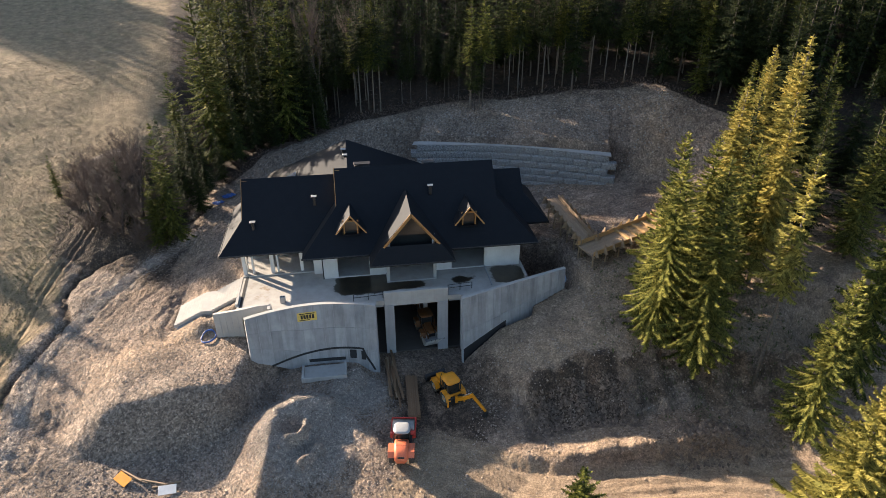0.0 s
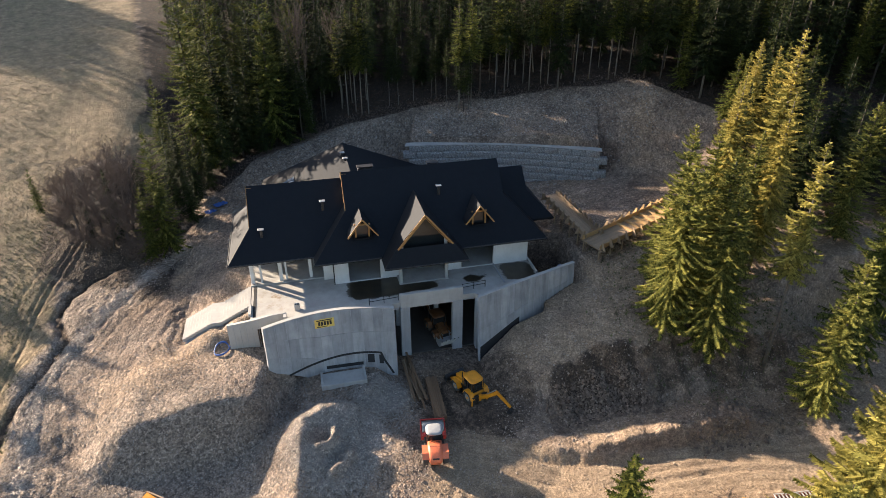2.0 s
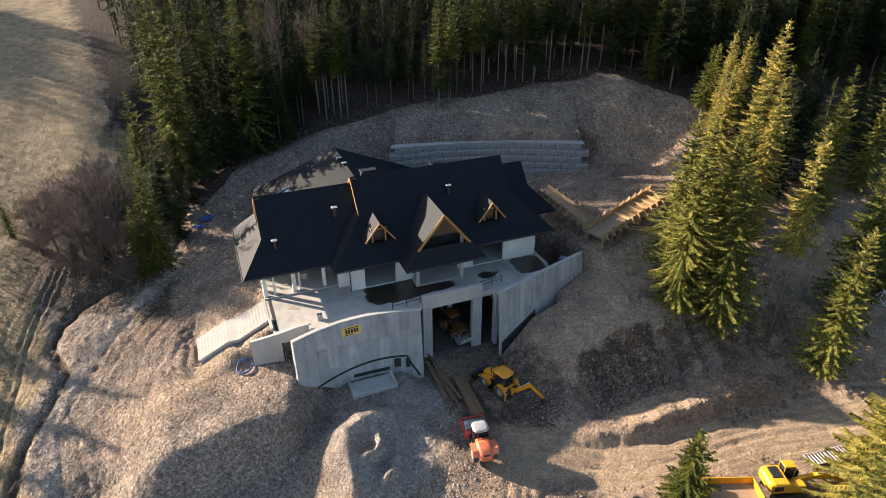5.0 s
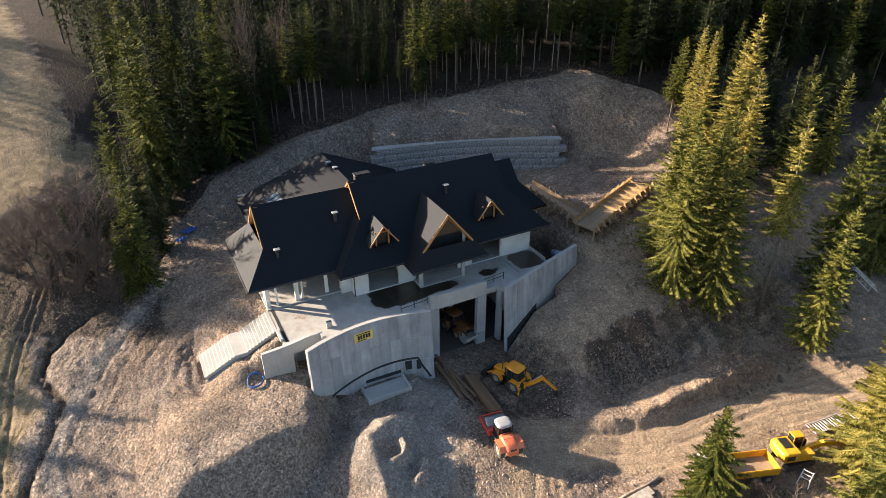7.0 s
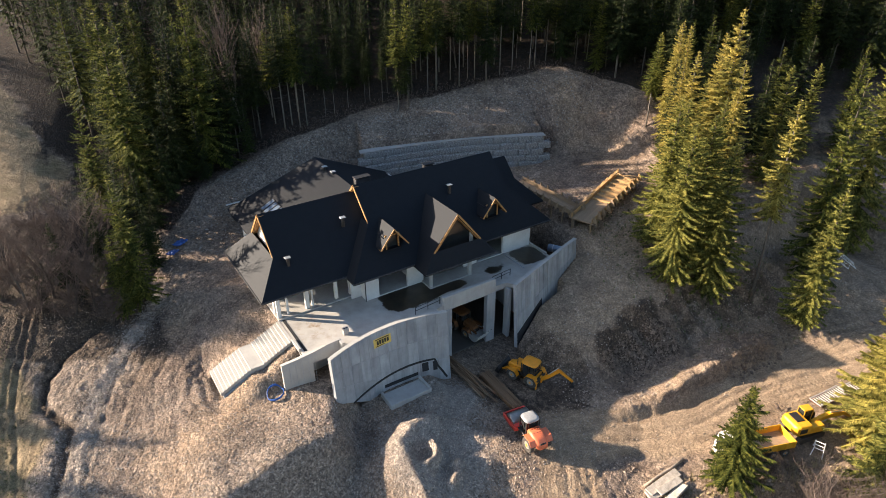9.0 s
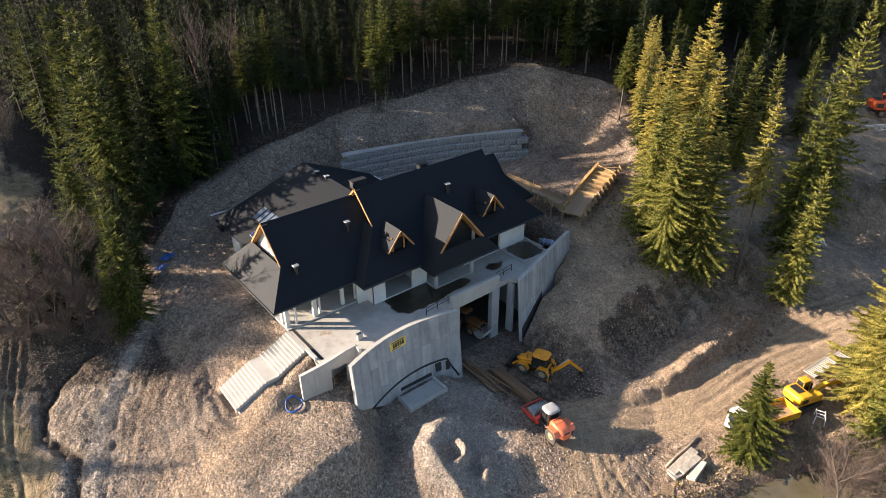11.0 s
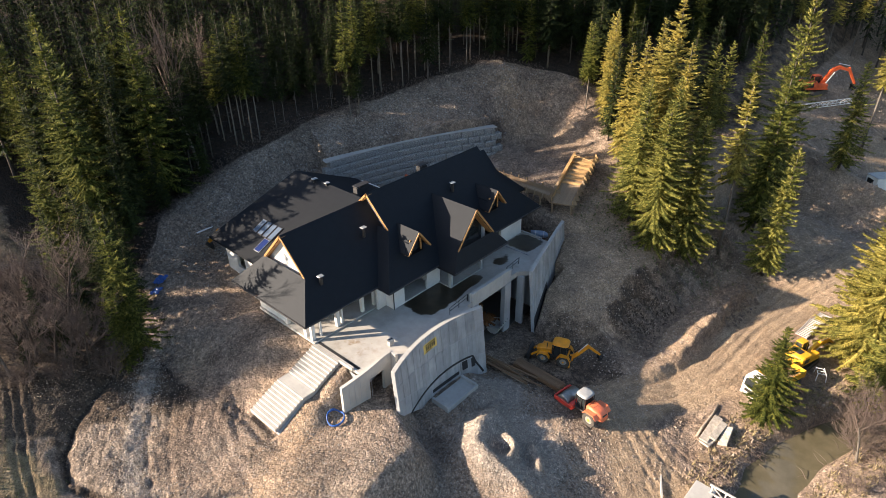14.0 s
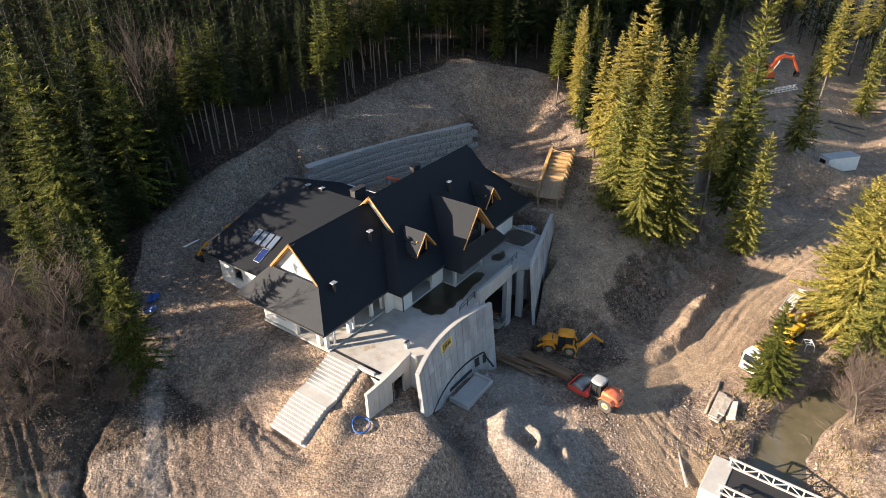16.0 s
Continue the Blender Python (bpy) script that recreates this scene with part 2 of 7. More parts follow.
col = k.mixc(ragged_mask("road", 0.5, 0.22), col, sand)
stones = k.n("ShaderNodeTexVoronoi", Scale=3.2)
k.link(k.co, stones.inputs["Vector"])
pebble = k.ramp(stones.outputs["Distance"], (0.10, (1, 1, 1)), (0.22, (0, 0, 0)))
keep = k.ramp(stones.outputs["Color"], (0.80, (0, 0, 0)), (0.84, (1, 1, 1)))
peb = k.math("MULTIPLY", k.math("MULTIPLY", pebble, keep), k.math("SUBTRACT", 1.0, k.attr("grass")))
col = k.mixc(k.math("MULTIPLY", peb, 0.7), col, (0.42, 0.385, 0.335))
grit = k.n("ShaderNodeTexVoronoi", Scale=7.5)
k.link(k.co, grit.inputs["Vector"])
speck = k.ramp(grit.outputs["Distance"], (0.10, (1.30, 1.28, 1.24)), (0.30, (1.04, 1.04, 1.04)), (0.62, (0.84, 0.83, 0.82)))
bare = k.math("SUBTRACT", 1.0, k.math("MULTIPLY", k.math("MAXIMUM", k.attr("grass"), k.attr("road")), 0.85))
patch = k.ramp(k.noise(0.22, 4), (0.40, (0, 0, 0)), (0.62, (1, 1, 1)))
col = k.mixc(k.math("MULTIPLY", bare, patch), col, k.mixc(1.0, col, speck, "MULTIPLY"))
damp = k.ramp(k.noise(0.17, 7, 0.62), (0.36, (0.62, 0.60, 0.58)), (0.52, (1.0, 1.0, 1.0)), (0.70, (1.16, 1.15, 1.13)))
col = k.mixc(k.math("MULTIPLY", bare, 0.8), col, k.mixc(1.0, col, damp, "MULTIPLY"))
flat = k.n("ShaderNodeCombineXYZ")
k.link(k.math("ADD", k.attr("lane"), k.math("MULTIPLY", k.noise(0.5, 3), 0.7)), flat.inputs[0])
k.link(k.math("MULTIPLY", k.attr("way"), 0.045), flat.inputs[1])
tread = k.noise(1.9, 5, 0.62, flat.outputs[0])
worn = k.math("MULTIPLY", k.attr("worn"), k.ramp(k.noise(0.16, 4), (0.30, (0.25,)), (0.55, (1.0,))))
streak = k.ramp(tread, (0.34, (0.58, 0.56, 0.55)), (0.50, (1.0, 1.0, 1.0)), (0.66, (1.30, 1.29, 1.27)))
col = k.mixc(worn, col, k.mixc(1.0, col, streak, "MULTIPLY"))
warp = k.n("ShaderNodeVectorMath")
warp.operation = "ADD"
k.link(k.co, warp.inputs[0])
k.link(k.n("ShaderNodeTexNoise", Scale=1.2, Detail=4.0).outputs["Color"], warp.inputs[1])
cells = []
for size in (2.6, 5.5):
    v = k.n("ShaderNodeTexVoronoi", Scale=size)
    k.link(warp.outputs[0], v.inputs["Vector"])
    cells.append(v)
tone = k.ramp(cells[1].outputs["Color"], (0.15, (0.58, 0.57, 0.56)), (0.52, (0.97, 0.97, 0.97)), (0.9, (1.51, 1.49, 1.46)))
col = k.mixc(k.math("MULTIPLY", bare, 0.85), col, k.mixc(1.0, col, tone, "MULTIPLY"))
tone = k.ramp(cells[0].outputs["Color"], (0.1, (0.68, 0.67, 0.66)), (0.5, (0.98, 0.98, 0.98)), (0.9, (1.34, 1.33, 1.31)))
col = k.mixc(k.math("MULTIPLY", bare, 0.7), col, k.mixc(1.0, col, tone, "MULTIPLY"))
shade = k.ramp(fine, (0.37, (0.60, 0.59, 0.58)), (0.63, (1.49, 1.47, 1.45)))
k.colour(k.mixc(1.0, k.mixc(1.0, col, shade, "MULTIPLY"), (0.895, 0.86, 0.82), "MULTIPLY"))
relief = k.math("MULTIPLY", fine, 0.10)
for height, amount in ((k.noise(2.4, 6, 0.65), 0.17), (mid, 0.13), (peb, 0.05)):
    relief = k.math("ADD", relief, k.math("MULTIPLY", height, amount))
for v, amount in zip(cells, (-0.07, -0.065)):
    relief = k.math("ADD", relief, k.math("MULTIPLY", k.math("MULTIPLY", v.outputs["Distance"], bare), amount))
relief = k.math("ADD", relief, k.math("MULTIPLY", k.math("MULTIPLY", tread, worn), 0.17))
k.bump(relief, 1.0, 1.0)
ground_mat = k.m


# ---- mesh building ----


class Mesh:
    """Collects faces; box, prism, tube and so on add to it."""

    def __init__(self):
        self.v, self.f, self.mi = [], [], []

    def add(self, verts, faces, mat=0, m=None):
        o = len(self.v)
        if m is not None:
            verts = [m @ Vector(p) for p in verts]
        self.v.extend([tuple(p) for p in verts])
        self.f.extend([tuple(i + o for i in f) for f in faces])
        self.mi.extend([mat] * len(faces))
        return self

    def box(self, cx, cy, cz, sx, sy, sz, mat=0, m=None, ch=0.0):
        """A box by its centre and size; ch: chamfered edges."""
        hx, hy, hz = sx / 2, sy / 2, sz / 2
        c = min(ch, hx * 0.9, hy * 0.9, hz * 0.9)
        if c <= 0:
            vs = [(cx + a * hx, cy + b * hy, cz + d * hz) for a in (-1, 1) for b in (-1, 1) for d in (-1, 1)]
            return self.add(vs, [(0, 1, 3, 2), (4, 6, 7, 5), (0, 4, 5, 1), (2, 3, 7, 6), (0, 2, 6, 4), (1, 5, 7, 3)], mat, m)
        vs, idx = [], {}
        for a in (-1, 1):
            for b in (-1, 1):
                for d in (-1, 1):
                    for ax in range(3):
                        q = [hx - c, hy - c, hz - c]
                        q[ax] += c
                        idx[(a, b, d, ax)] = len(vs)
                        vs.append((cx + a * q[0], cy + b * q[1], cz + d * q[2]))
        fs = []
        S = (-1, 1)
        for s in S:
            fs.append([idx[(s, p, q, 0)] for p, q in ((-1, -1), (1, -1), (1, 1), (-1, 1))][::s])
            fs.append([idx[(p, s, q, 1)] for p, q in ((-1, -1), (1, -1), (1, 1), (-1, 1))][::-s])
            fs.append([idx[(p, q, s, 2)] for p, q in ((-1, -1), (1, -1), (1, 1), (-1, 1))][::s])
            for r in S:
                fs.append([idx[(s, r, -1, 0)], idx[(s, r, 1, 0)], idx[(s, r, 1, 1)], idx[(s, r, -1, 1)]][::-s * r])
                fs.append([idx[(s, -1, r, 0)], idx[(s, 1, r, 0)], idx[(s, 1, r, 2)], idx[(s, -1, r, 2)]][::s * r])
                fs.append([idx[(-1, s, r, 1)], idx[(1, s, r, 1)], idx[(1, s, r, 2)], idx[(-1, s, r, 2)]][::-s * r])
                for d in S:
                    fs.append([idx[(s, r, d, 0)], idx[(s, r, d, 1)], idx[(s, r, d, 2)]][::s * r * d])
        return self.add(vs, fs, mat, m)

    def prism(self, poly, a, b, axis="y", mat=0, m=None):
        """A polygon in the plane across the axis, drawn out from a to b."""
        put = {"x": lambda p, t: (t, p[0], p[1]), "y": lambda p, t: (p[0], t, p[1]), "z": lambda p, t: (p[0], p[1], t)}[axis]
        n = len(poly)
        vs = [put(p, a) for p in poly] + [put(p, b) for p in poly]
        fs = [tuple(range(n - 1, -1, -1)), tuple(range(n, 2 * n))] + [(i, (i + 1) % n, n + (i + 1) % n, n + i) for i in range(n)]
        return self.add(vs, fs, mat, m)

    def tube(self, pts, radii, n=8, mat=0, m=None, caps=True):
        pts = [Vector(p) for p in pts]
        if isinstance(radii, (int, float)):
            radii = [radii] * len(pts)
        vs, fs = [], []
        up = Vector((0, 0, 1))
        for i, p in enumerate(pts):
            d = (pts[min(i + 1, len(pts) - 1)] - pts[max(i - 1, 0)]).normalized()
            s = d.cross(up if abs(d.z) < 0.95 else Vector((1, 0, 0))).normalized()
            t = s.cross(d)
            for j in range(n):
                an = 2 * math.pi * j / n
                vs.append(p + (s * math.cos(an) + t * math.sin(an)) * radii[i])
        for i in range(len(pts) - 1):
            for j in range(n):
                q = (j + 1) % n
                fs.append((i * n + j, i * n + q, (i + 1) * n + q, (i + 1) * n + j))
        if caps:
            fs.append(tuple(range(n - 1, -1, -1)))
            fs.append(tuple(range((len(pts) - 1) * n, len(pts) * n)))
        return self.add(vs, fs, mat, m)

    def loft(self, rings, mat=0, m=None, n=5):
        """Rounded boxes joined along x: rings of (x, half width, bottom, top, corner radius)."""
        vs, fs = [], []
        for x, w, z0, z1, r in rings:
            r = min(r, w * 0.98, (z1 - z0) * 0.49)
            for cy, cz, a0 in ((w - r, z1 - r, 0), (-w + r, z1 - r, 90), (-w + r, z0 + r, 180), (w - r, z0 + r, 270)):
                for i in range(n):
                    an = radians(a0 + 90 * i / (n - 1))
                    vs.append((x, cy + r * math.cos(an), cz + r * math.sin(an)))
        k2 = 4 * n
        for j in range(len(rings) - 1):
            for i in range(k2):
                q = (i + 1) % k2
                fs.append((j * k2 + i, (j + 1) * k2 + i, (j + 1) * k2 + q, j * k2 + q))
        fs += [tuple(range(k2)), tuple(range(len(rings) * k2 - 1, (len(rings) - 1) * k2 - 1, -1))]
        return self.add(vs, fs, mat, m)

    def cushion(self, cx, cy, z0, z1, sx, sy, r, mat=0, m=None):
        """A slab with rounded corners in plan and a domed top."""
        vs, fs, n = [], [], 5
        for z, k in ((z0, 0.94), (z0 + (z1 - z0) * 0.35, 1.0), (z0 + (z1 - z0) * 0.75, 0.94), (z1, 0.70)):
            for ax, ay, a0 in ((1, 1, 0), (-1, 1, 90), (-1, -1, 180), (1, -1, 270)):
                for i in range(n):
                    an = radians(a0 + 90 * i / (n - 1))
                    vs.append((cx + k * (ax * (sx / 2 - r) + r * math.cos(an)), cy + k * (ay * (sy / 2 - r) + r * math.sin(an)), z))
        k2 = 4 * n
        for j in range(3):
            for i in range(k2):
                q = (i + 1) % k2
                fs.append((j * k2 + i, j * k2 + q, (j + 1) * k2 + q, (j + 1) * k2 + i))
        fs += [tuple(range(k2 - 1, -1, -1)), tuple(range(3 * k2, 4 * k2))]
        return self.add(vs, fs, mat, m)

    def wheel(self, c, r, w, n=24, mat=0, m=None, inner=0.55):
        """A ring with rounded shoulders about the y axis."""
        prof = [(inner * r, -w * 0.42), (0.86 * r, -w * 0.5), (0.97 * r, -w * 0.40), (r, -w * 0.25), (r, w * 0.25), (0.97 * r, w * 0.40), (0.86 * r, w * 0.5), (inner * r, w * 0.42)]
        vs, fs, k2 = [], [], len(prof)
        for j in range(n):
            an = 2 * math.pi * j / n
            for i, (a, b) in enumerate(prof):
                a2 = a * (1.0 if (j % 2 or not 2 < i < 5) else 0.965)
                vs.append((c[0] + a2 * math.cos(an), c[1] + b, c[2] + a2 * math.sin(an)))
        for j in range(n):
            q = (j + 1) % n
            for i in range(k2):
                p = (i + 1) % k2
                fs.append((j * k2 + i, q * k2 + i, q * k2 + p, j * k2 + p))
        return self.add(vs, fs, mat, m)

    def data(self, name, mats):
        me = bpy.data.meshes.new(name)
        me.from_pydata(self.v, [], self.f)
        for x in mats:
            me.materials.append(x)
        if len(mats) > 1:
            me.polygons.foreach_set("material_index", self.mi)
        me.update()
        return me


def part(name, mesh, material, parent=None, label="", smooth=False):
    """Links a mesh as one object, under a thing or a part."""
    mats = material if isinstance(material, (list, tuple)) else [material]
    me = mesh.data(name, mats)
    if smooth:
        me.polygons.foreach_set("use_smooth", [True] * len(me.polygons))
    ob = new(name, me)
    if parent is not None:
        ob.parent = parent
    return tagged(ob, label)


def thing(name, m, label, category, group="", kind=""):
    ob = new(name)
    ob.matrix_basis = m
    return tagged(ob, label, category, group, kind)

# ---- ground ----


def sm(a, b, v):
    t = np.clip((v - a) / (b - a), 0, 1)
    return t * t * (3 - 2 * t)


def blend(a, b, w):
    return a + (b - a) * w


def seg(x, y, ax, ay, bx, by):
    """Distance from the stretch a to b, the way along it (0 to 1), and how far to its left."""
    dx, dy = bx - ax, by - ay
    n = dx * dx + dy * dy
    u = ((x - ax) * dx + (y - ay) * dy) / n
    c = np.clip(u, 0, 1)
    return np.hypot(x - ax - c * dx, y - ay - c * dy), u, ((y - ay) * dx - (x - ax) * dy) / np.sqrt(n)


def line_d(x, y, pts):
    """Distance from a line of points, and how far to the left of it."""
    best, left = np.full(np.shape(x), 1e9), np.zeros(np.shape(x))
    for (ax, ay), (bx, by) in zip(pts, pts[1:]):
        d, u, s = seg(x, y, ax, ay, bx, by)
        left = np.where(d < best, np.where(s < 0, -d, d), left)
        best = np.minimum(d, best)
    return best, left


def ridge_d(x, y, pts):
    """Distance from a crest of (x, y, height) points, how far to the left of it, and the height of its nearest point."""
    best, left, top = np.full(np.shape(x), 1e9), np.zeros(np.shape(x)), np.zeros(np.shape(x))
    for (ax, ay, az), (bx, by, bz) in zip(pts, pts[1:]):
        d, u, s = seg(x, y, ax, ay, bx, by)
        near = d < best
        left = np.where(near, s, left)
        top = np.where(near, az + (bz - az) * np.clip(u, 0, 1), top)
        best = np.minimum(d, best)
    return best, left, top


GULLY = ((-25.8, 30.4), (-31.2, 25.5), (-34.7, 21.7), (-38.6, 19.2), (-40.4, 17.0), (-41.2, 14.0), (-40.2, 12.2), (-39.4, 10.0), (-40.4, 6.0), (-42.3, 1.5), (-43.4, -8))
STONE_BAND = ((-27.5, 25.0), (-31.8, 19.5), (-36.0, 13.6), (-38.6, 7.8), (-40.4, 2.5), (-39.6, -3), (-38.8, -9))
FARM_TRACK = ((-40.2, 25.5), (-41.3, 22.6), (-42.8, 18.4), (-43.6, 14.5), (-43.7, 10.5), (-44.2, 4.0), (-44.8, -6))


def creek_line(x):
    return np.interp(x, [-40, -12, -2, 3, 8, 13, 18, 40, 80], [-36, -34, -29, -28.5, -29.5, -31.5, -34.5, -44, -60])


def wood_edge(x):
    return np.interp(x, [-40, -24, -18, -13, 0, 15, 27, 40, 46, 60], [48, 34, 40, 42.5, 42.5, 41.5, 37.5, 33.5, 24, -4])


def ground_z(x, y):
    x, y = np.asarray(x, float), np.asarray(y, float)
    yn = np.maximum(y, 0) + 0.15 * np.minimum(y, 0)
    xc = np.clip(x, -60, 150)
    hill = 1.7 + 0.16 * xc + 0.3 * yn + 2.0 * sm(18, 42, x) * sm(10, 24, y) - 2.2 * sm(-4, -14, x) * sm(-34, -22, x) * sm(38, 46, y)
    hill = hill - 2.4 * np.exp(-((x - 32) / 5.5) ** 2 - ((y - 28) / 5.0) ** 2)
    hill = np.where(y > 90, hill - 0.1 * (y - 90), hill)
    west = np.where(y > 14, 3.0 + 0.33 * (y - 14), 3.0 + 0.17 * (y - 14))
    west = np.where(y > 60, 18.18 + 0.2 * (y - 60), west) - 0.03 * np.clip(x + 45, -200, 0)
    z = blend(west, hill, sm(-40, -22, x))
    # ditch along the foot of the western wood
    d, u, s = seg(x, y, -31, 18, -25, 40)
    z = z - 0.7 * np.exp(-(d / 2.2) ** 2)
    # bench cut for the house
    bench = 6.5 + 0.13 * np.maximum(0, x - 17) + 0.05 * np.maximum(0, y - 22)
    dg, ug, sg = seg(x, y, 4, 34.9, 30.6, 26.1)
    back = np.where(ug < 0, sm(42, 31, y - 0.1 * x), np.where(ug > 1, sm(7, -2, sg), sm(0.75, 0.15, sg)))
    z = blend(z, bench, back * sm(-30, -20, x) * sm(46, 39, x) * sm(-2, 5, y))
    # slope west of the house
    w = sm(-45, -38, x) * sm(-21, -25, x) * sm(-9, -2, y) * sm(25, 16, y)
    z = blend(z, np.interp(x, [-45, -34, -28, -26.5, -23.4, -20.5], [2.3, 2.7, 2.9, 3.1, 4.8, 6.1]) + 0.13 * (y - 8), w)
    # low ground in the south, then the spoil plateau
    low = np.minimum(-1.0 + 0.06 * np.minimum(y + 8, 0) + 0.13 * np.maximum(0, -x - 25), 3.4)
    z = blend(z, low, sm(-3, -8, y) * sm(-60, -40, x) * sm(66, 54, x))
    z = blend(z, 3.6 + 0.42 * (np.clip(y, -26, 3) + 21) + 0.10 * (xc - 74), sm(56, 70, x) * sm(4, -4, y))
    edge = -4.6 + 0.10 * (x + 22)
    w = sm(-36, -29, x) * sm(-14.8, -18.6, x - 0.35 * (y + 2)) * sm(edge - 4.2, edge + 0.2, y) * sm(9, 5, y)
    z = blend(z, 3.35 + 0.25 * np.sin(x * 0.6) * np.cos(y * 0.7), w)
    # earth banked against the outside stairs and the cellar wall
    w = sm(-28.5, -26.5, x) * sm(-17.6, -18.6, x) * sm(2.6, 4.6, y) * sm(13.5, 10.5, y)
    z = blend(z, np.interp(x, [-28, -26.5, -23.4, -22.05, -18.95], [2.6, 3.0, 4.7, 4.8, 6.45]), w)
    inside = sm(-27, -26.4, x) * sm(-18.4, -18.8, x) * sm(5.5, 5.9, y) * sm(9.6, 9.1, y)
    z = z - 0.4 * inside
    z = z + 0.5 * np.exp(-(np.hypot((x + 20.0) / 2.2, (y - 2.2) / 1.3)) ** 2) + 0.35 * np.exp(-(np.hypot((x + 16.6) / 1.6, (y - 1.4) / 1.2)) ** 2)
    # yard and garage floor, and the road that climbs to the east
    w = blend(sm(-18.5, -15.5, x), sm(-15.6, -14.8, x), sm(-3.5, -0.5, y)) * sm(20, 17, x) * sm(13.5, 12.5, y) * sm(-40, -12, y)
    yard = np.maximum(-0.42 - 0.03 * np.maximum(0, x) + 0.165 * np.minimum(0, y + 12) + 0.085 * np.maximum(0, x - 10), np.interp(x, [-5, 4, 12, 25], [-2.3, -1.8, -1.0, -0.5]))
    yard = yard + 0.13 * np.maximum(0, x - 30)
    z = blend(z, yard, np.maximum(w, sm(-20, -14, x) * sm(-6, -11, y) * sm(62, 45, x)))
    z = z + 1.0 * sm(-16.5, -14, x) * sm(-5, -7, x) * sm(-5.5, -3, y) * sm(2.2, 1.2, y)
    # mound against the straight wall, dug away to a steep face, and the knoll with the spruces
    dm, um, side = seg(x, y, 4.9, -0.75, 17.4, 3.9)
    m = np.interp(x, [4.3, 5.0, 9.0, 15.5, 18.2, 40], [-0.3, 0.2, 2.8, 4.9, 5.7, 7.2]) + 0.27 * np.minimum(0, y + 2)
    crest = np.interp(x, [4, 8, 10.5, 13, 16.4, 18.2, 20.5, 26, 34, 46], [-4.5, -5.4, -7.6, -6.9, -6.0, -7.2, -7.4, -7.0, -9.5, -11]) + 0.35 * np.sin(x * 2.1)
    foot = crest - np.interp(x, [4, 9, 12, 16, 20, 30], [5.5, 4.4, 4.2, 5.2, 4.6, 4.6]) - 0.4 * np.sin(x * 1.3 + 1)
    w = sm(4.3, 5.3, x) * np.clip((y - foot) / (crest - foot), 0, 1) ** 1.25 * np.where(um < 1, sm(0.35, -0.05, side), sm(7, 3, y)) * sm(46, 36, x)
    z = blend(z, np.maximum(m, z), w)
    # berm along the road, steep towards it
    db, lb = line_d(x, y, ((5.6, -13.4), (11.6, -15.4), (18.7, -15.8), (25.4, -16.2), (29.0, -17.2)))
    hb = np.interp(x, [4, 9, 14, 22, 26, 31], [0.0, 0.7, 1.5, 2.0, 2.4, 0.7])
    z = z + hb * np.where(lb > 0, np.exp(-(db / 2.6) ** 2), np.exp(-(db / 0.75) ** 2)) * (1 + 0.08 * np.sin(x * 1.7))
    # gravel heap: a curved crest, steep to the west, dug out in hollows on the other side
    dh, lh, zh = ridge_d(x, y, ((-9.6, -5.7, 1.2), (-10.4, -5.9, 1.75), (-12.5, -6.4, 2.35), (-14.5, -7.6, 2.4), (-15.0, -9.6, 2.4), (-15.1, -12.0, 1.7), (-15.6, -15.0, 0.9), (-16.6, -19.0, -0.6)))
    flank = np.where(lh < 0, 0.72 * dh, np.interp(dh, [0, 0.8, 2.0, 4.0, 7.0, 10.0], [0, 0.62, 1.15, 1.7, 2.6, 3.4]))
    heap = zh - np.sqrt(flank ** 2 + 0.03)
    z = np.maximum(z, heap) + 0.12 * np.exp(-((z - heap) / 0.4) ** 2) * sm(8, 5, dh)
    r, an = np.hypot(x + 13.2, y + 9.15), np.arctan2(y + 9.15, x + 13.2)
    z = z - 0.75 * np.exp(-(r / 1.0) ** 4) + 0.85 * np.exp(-((r - 1.45) / 0.36) ** 2) * sm(-2.3, -1.5, an) * sm(0.7, 0.1, an)
    d2, l2, z2 = ridge_d(x, y, ((-12.2, -13.0, 0), (-11.3, -12.2, 0), (-10.7, -11.2, 0)))
    z = z + 0.75 * np.exp(-(d2 / 0.45) ** 2) - 0.5 * np.exp(-(np.hypot(x + 12.0, y + 11.6) / 0.8) ** 2)
    d2, l2, z2 = ridge_d(x, y, ((-6.8, -9.3, 0), (-5.9, -10.0, 0), (-5.2, -10.9, 0)))
    z = z + 0.5 * np.exp(-(d2 / 0.55) ** 2) + 0.35 * np.exp(-(np.hypot(x + 8.2, y + 12.6) / 0.9) ** 2) + 0.3 * np.exp(-(np.hypot(x + 9.4, y + 14.6) / 0.8) ** 2)
    # creek
    cy = creek_line(x)
    z = blend(z, -3.1, np.exp(-((y - cy) / 2.7) ** 4))
    z = z + 1.5 * sm(2.5, 7, cy - y) * sm(40, 20, x)
    return z


def span(lo, hi, step, far):
    """Even steps from lo to hi, then ever wider ones out to far on both sides."""
    mid = list(np.arange(lo, hi + step / 2, step))
    out, d = [], step
    while not out or out[-1] < far:
        d *= 1.22
        out.append((out[-1] if out else 0) + d)
    return np.array([lo - o for o in reversed(out)] + mid + [hi + o for o in out])


